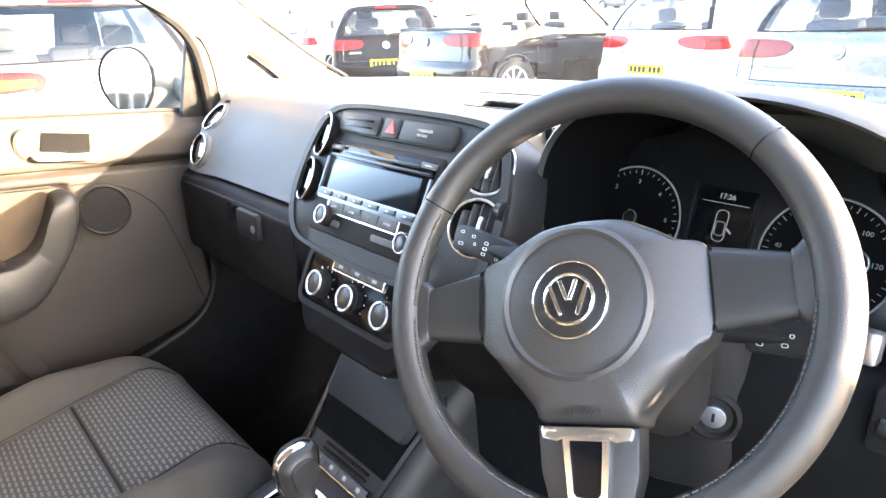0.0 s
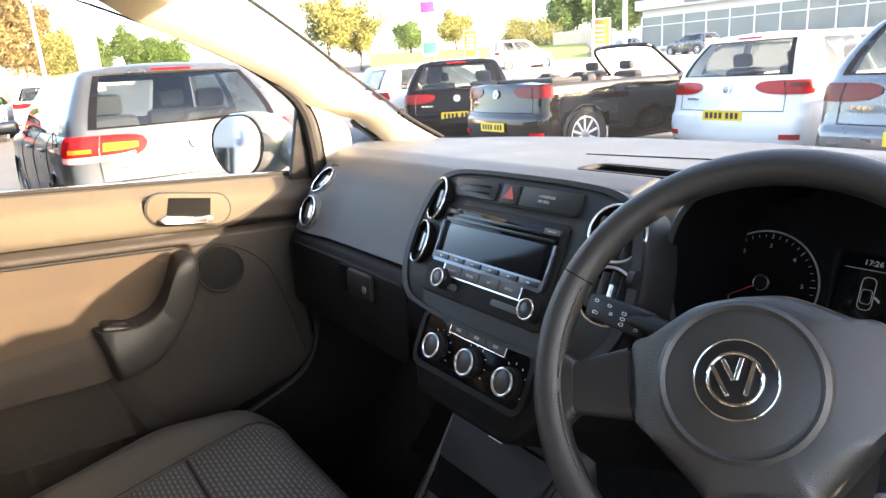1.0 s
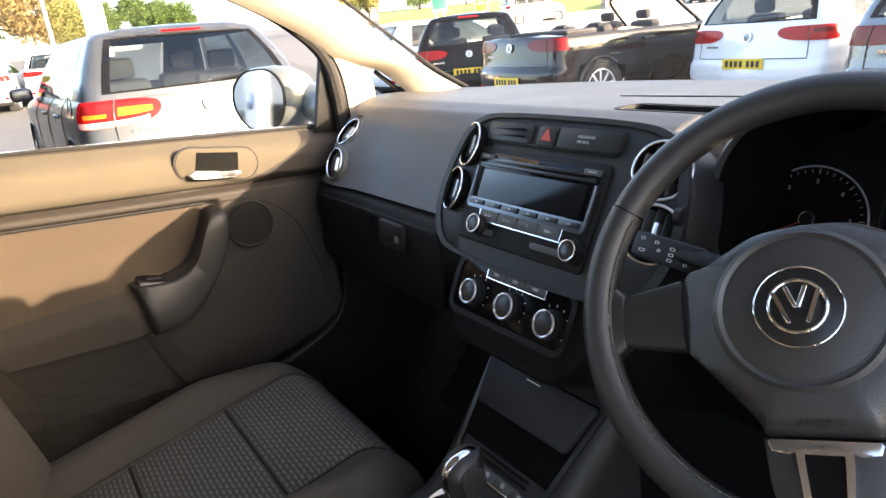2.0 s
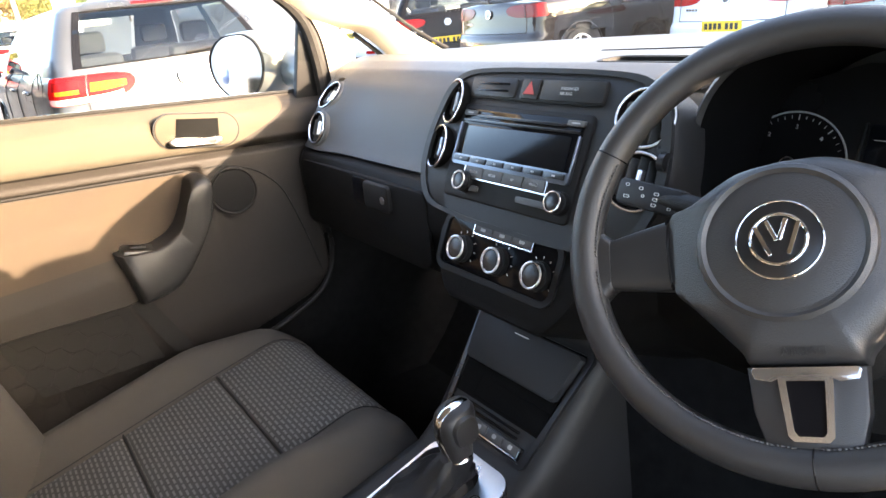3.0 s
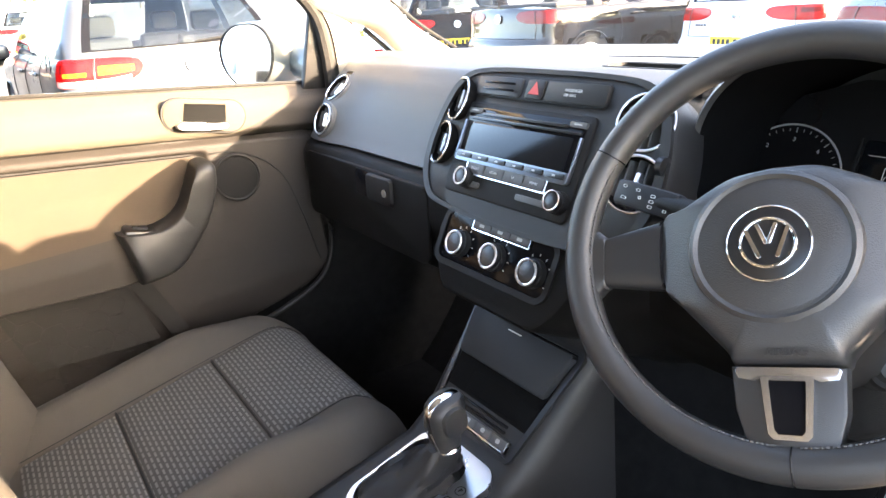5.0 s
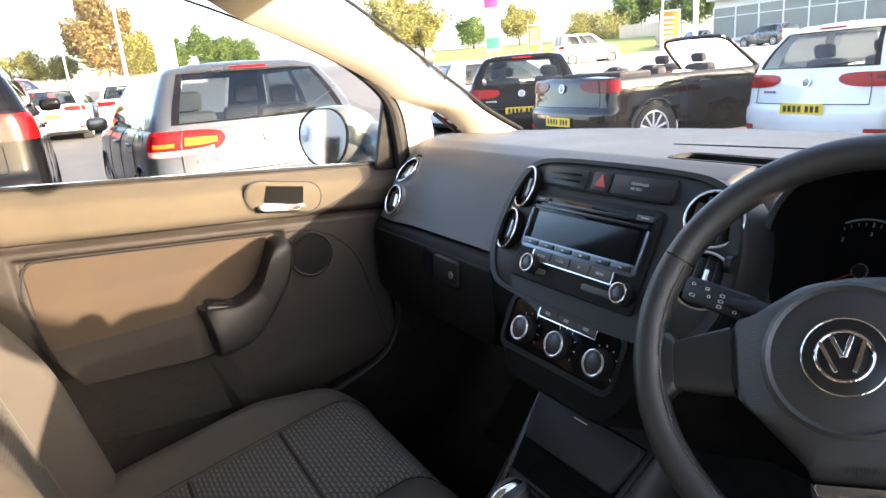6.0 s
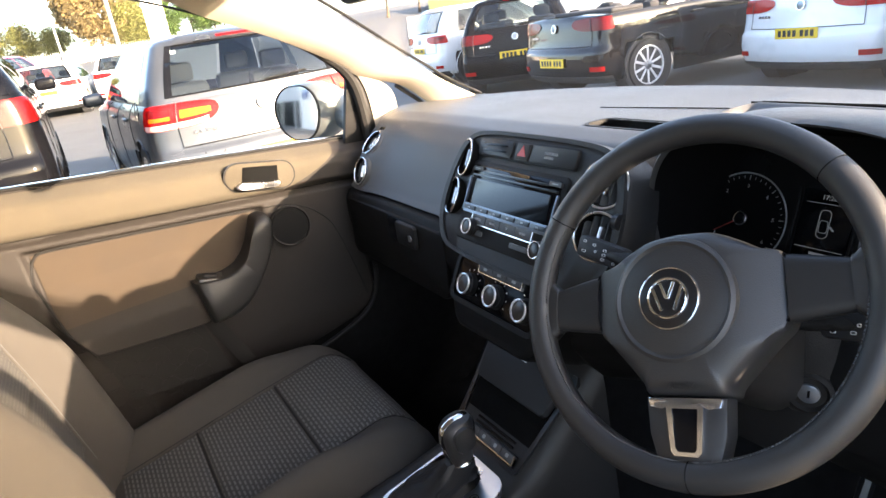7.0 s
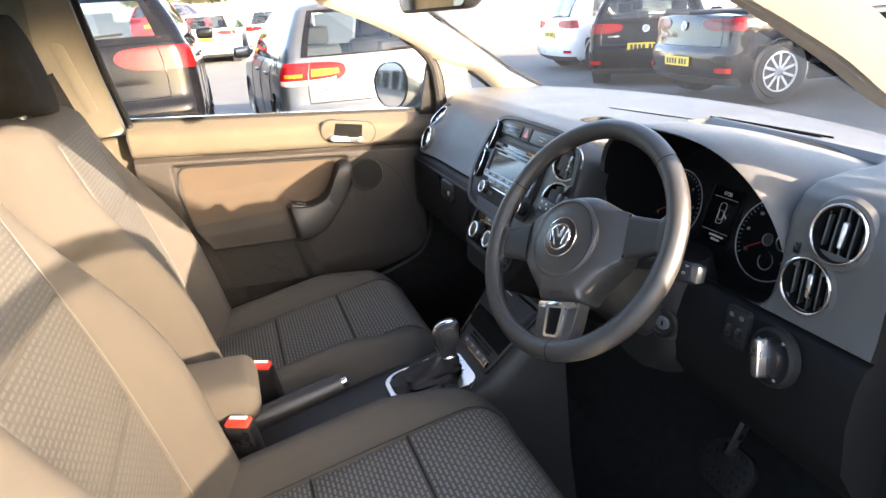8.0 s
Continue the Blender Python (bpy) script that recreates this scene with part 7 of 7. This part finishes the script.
for z in (0.4, 1.05):
    part("rail", tube([Vector((p.x, p.y, ground_z(p.x, p.y) + z)) for p in (p0.lerp(p1, t) for t in span(0, 1, 10))], 0.03, 5), GALV, fence)


# posts
def lamp_post(az, dist, r, h, label):
    b = polar(az, dist)
    t = thing("lamp_post", b, label, "lamp post", group="posts round the forecourt")
    part("mast", tube([b, b + Vector((0, 0, h * 0.5)), b + Vector((0, 0, h))], [r, r * 0.85, r * 0.6], 10), GALV, t)
    part("foot", lathe([(r * 2, 0), (r * 1.9, 0.15), (r * 1.05, 0.2)], Matrix.Translation(b), 12), GALV, t)
    part("lamp_head", rbox(0.5, 0.25, 0.12, Matrix.Translation(b + Vector((0.3, 0, h))), 0.04, 2), GALV, t)
    return t


lamp_post(84.9, 32, 0.09, 9.0, "tall pale grey lamp post")
lamp_post(88.9, 60, 0.09, 5.6, "slim grey lamp post by the fence")
lamp_post(38.5, 40, 0.15, 9.0, "stout pale lamp post in front of the showroom")
lamp_post(41.0, 46, 0.06, 8.0, "slim grey lamp post")
fl = thing("banner_flag", polar(81.8, 30), "tall white advertising banner", "banner")
b = polar(81.8, 30)
part("pole", tube([b, b + Vector((0, 0, 6.2))], 0.04, 8), GALV, fl)
part("cloth", grid(lambda u, v: b + Vector((0.04 + 0.05 * math.sin(4 * v + 3 * u), u * 0.8 - 0.4, 0.9 + 5.2 * v)), span(0, 1, 8), span(0, 1, 16)), CLAD, fl)


def sign(az, dist, w, h, lift, face, label, bars=5, top=None, foot=None):
    b = polar(az, dist)
    t = thing("sign_board", b, label, "sign", group="forecourt signs")
    n = (EYE0 - b)
    m = axes(b + Vector((0, 0, lift + h / 2)), (-n.y, n.x, 0), (n.x, n.y, 0))
    part("frame", prism(rrect(w + 0.12, h + 0.12, 0.04, 3), -0.12, 0, m, 0.01), CLAD, t)
    fc = part("face", prism(rrect(w, h, 0.03, 3), 0, 0.012, m, 0.003), face, t)
    for k in range(bars):
        part("text_bar", rbox(w * (0.62 - 0.12 * (k % 2)), h * 0.045, 0.006, m @ Matrix.Translation((-w * 0.05, h * (0.33 - 0.13 * k), 0.015)), 0), CLAD, fc)
    if top:
        part("top_panel", prism(rrect(w, h * 0.2, 0.02, 3, 0, h * 0.4), 0.005, 0.02, m, 0.003), top, t)
    if foot:
        part("foot_panel", prism(rrect(w, h * 0.22, 0.02, 3, 0, -h * 0.37), 0.005, 0.02, m, 0.003), foot, t)
    for s in (-1, 1):
        part("leg", tube([m @ Vector((s * w * 0.3, -h / 2, -0.06)), m @ Vector((s * w * 0.3, -h / 2 - lift, -0.06))], 0.05, 6), GALV, t)
    return t


sign(51.3, 58, 1.05, 2.15, 0.9, ORANGE, "orange forecourt sign board with white lines")
sign(40.4, 46, 1.1, 2.3, 0.55, ORANGE, "orange forecourt sign board with white lines")
sign(54.8, 56, 1.15, 4.2, 1.3, CLAD, "tall white totem sign with purple and green panels", 0, PURPLE, GREENS)

# showroom
show = thing("showroom", polar(27, 78), "white showroom with a long glazed front", "building")
A, Bq = polar(37.2, 78), polar(12, 70)
A.z = Bq.z = min(A.z, Bq.z)
du = (Bq - A)
Ls = du.length
nrm = EYE0 - (A + Bq) / 2
SMB = Matrix.Translation(A) @ Matrix(((du.x / Ls, 0, -du.y / Ls, 0), (du.y / Ls, 0, du.x / Ls, 0), (0, 1, 0, 0), (0, 0, 0, 1)))
sg = -1 if (SMB.to_3x3() @ Vector((0, 0, 1))).dot(nrm) < 0 else 1
part("wall", rbox(Ls, 4.4, 8, SMB @ Matrix.Translation((Ls / 2, 2.2, -sg * 4.2)), 0), CLAD, show)
part("roof", rbox(Ls + 1, 1.0, 9.4, SMB @ Matrix.Translation((Ls / 2, 4.9, -sg * 4.0)), 0.05, 1), CLAD, show)
nb = 14
for k in range(nb):
    wn_ = part("window", rbox(Ls / nb - 0.16, 3.1, 0.1, SMB @ Matrix.Translation((Ls * (k + 0.5) / nb, 2.1, -sg * 0.19)), 0), SHOW, show)
    part("transom", rbox(Ls / nb, 0.09, 0.16, SMB @ Matrix.Translation((Ls * (k + 0.5) / nb, 2.75, -sg * 0.14)), 0), CLAD, wn_)
    part("mullion", rbox(0.14, 3.3, 0.2, SMB @ Matrix.Translation((Ls * k / nb, 2.1, -sg * 0.12)), 0), CLAD, wn_)
for k in range(3):
    part("fascia_sign", rbox(3.2, 0.5, 0.1, SMB @ Matrix.Translation((Ls * (0.2 + 0.3 * k), 4.9, sg * 0.75)), 0.02, 1), SHOW, show)
wl = thing("boundary_wall", polar(42, 80), "grey boarded boundary wall", "wall")
for k in range(18):
    p = polar(44.2 - 0.27 * k, 80)
    part("board", rbox(0.36, 0.06, 2.0 + 0.1 * (k % 3), pose(p.x, p.y, p.z + 1.6, 0, 0, 42 - 0.27 * k), 0.01, 1), CONCRETE, wl)

# white van and far cars
van_low = [(z * 1.25, w * 1.04, r, n * 1.08) for z, w, r, n in LOW]
van_top = [(1.23 + (z - 0.985) * 1.55, w * (1.06 + 0.12 * (z - 0.985) / 0.45), r * 0.5, n * 1.08) for z, w, r, n in TOP]
pv = polar(49.6, 46)
hatchback(pose(pv.x, pv.y, pv.z, 0, 0, -20), WHITEC, "white van on the road beyond the forecourt", van_low, van_top, plate_z=0.8, amber=False)
pb = polar(37.8, 62)
hatchback(pose(pb.x, pb.y, pb.z, 0, 0, 60), BLUEC, "blue hatchback by the showroom", plate_z=0.6, amber=False)
pb = polar(31.6, 52)
hatchback(pose(pb.x, pb.y, pb.z, 0, 0, 80), GREYC, "grey hatchback by the showroom", plate_z=0.6, amber=False)

# ---- the dealership behind the car, which the door mirror shows ----
DULL = mat("grey cladding panel", (0.4, 0.41, 0.42), 0.5, var=0.03)
shop = thing("dealership_building", (-6, -24, ground_z(-6, -24)), "white dealership building with grey fascia and a round sign", "building")
SHP = Matrix.Translation((-13.5, -24.0, 0)) @ Matrix.Rotation(radians(40), 4, "Z")
part("wall", rbox(52, 0.4, 6.6, SHP @ Matrix.Translation((-12, -0.4, 3.3)), 0.02, 1), DULL, shop)
part("fascia", rbox(20, 0.12, 2.3, SHP @ Matrix.Translation((-13, -0.12, 5.2)), 0.01, 1), DULL, shop, "grey cladding panels")
part("tower", rbox(1.7, 0.8, 7.4, SHP @ Matrix.Translation((-2.25, 0.0, 3.7)), 0.03, 1), CLAD, shop)
part("round_sign", lathe([(0.38, 0), (0.38, 0.06), (0.33, 0.08), (0.001, 0.09)], SHP @ axes((-2.25, 0.42, 2.35), (1, 0, 0), (0, 1, 0)), 40), BLUEC, shop, "round blue sign")
SHOPGLASS = mat("dark shop glass", (0.004, 0.0045, 0.005), 0.6, spec=0.03, var=0.2, vscale=0.6)
for x0, n in ((-14.75, 6), (2.2, 4)):
    for k in range(n):
        w = part("window", rbox(1.98, 0.06, 2.0, SHP @ Matrix.Translation((x0 + 2.1 * k, -0.18, 1.0)), 0), SHOPGLASS, shop)
        part("window_frame", rbox(0.1, 0.1, 2.1, SHP @ Matrix.Translation((x0 + 2.1 * k + 1.05, -0.15, 1.0)), 0.01, 1), GALV, w)
part("doorway", rbox(1.5, 0.06, 2.2, SHP @ Matrix.Translation((-0.5, -0.17, 1.1)), 0), SHOPGLASS, shop, "dark entrance")

# ---- an unseen wall, added to keep bright low sky out of paint reflections ----
BRICK = mat("weathered brown brick", (0.10, 0.075, 0.06), 0.9, var=0.3, vscale=0.8, bump=0.5, bscale=60)
bw = thing("wall_sky_block", (15.5, 6, 0), "unseen brown brick wall added to block low bright sky", "wall", kind="structure")
part("brickwork", rbox(0.3, 90, 2.2, Matrix.Translation((15.5, 6, 0.9)), 0.01, 1), BRICK, bw)
part("coping", rbox(0.4, 90, 0.08, Matrix.Translation((15.5, 6, 2.04)), 0.01, 1), CONCRETE, bw)
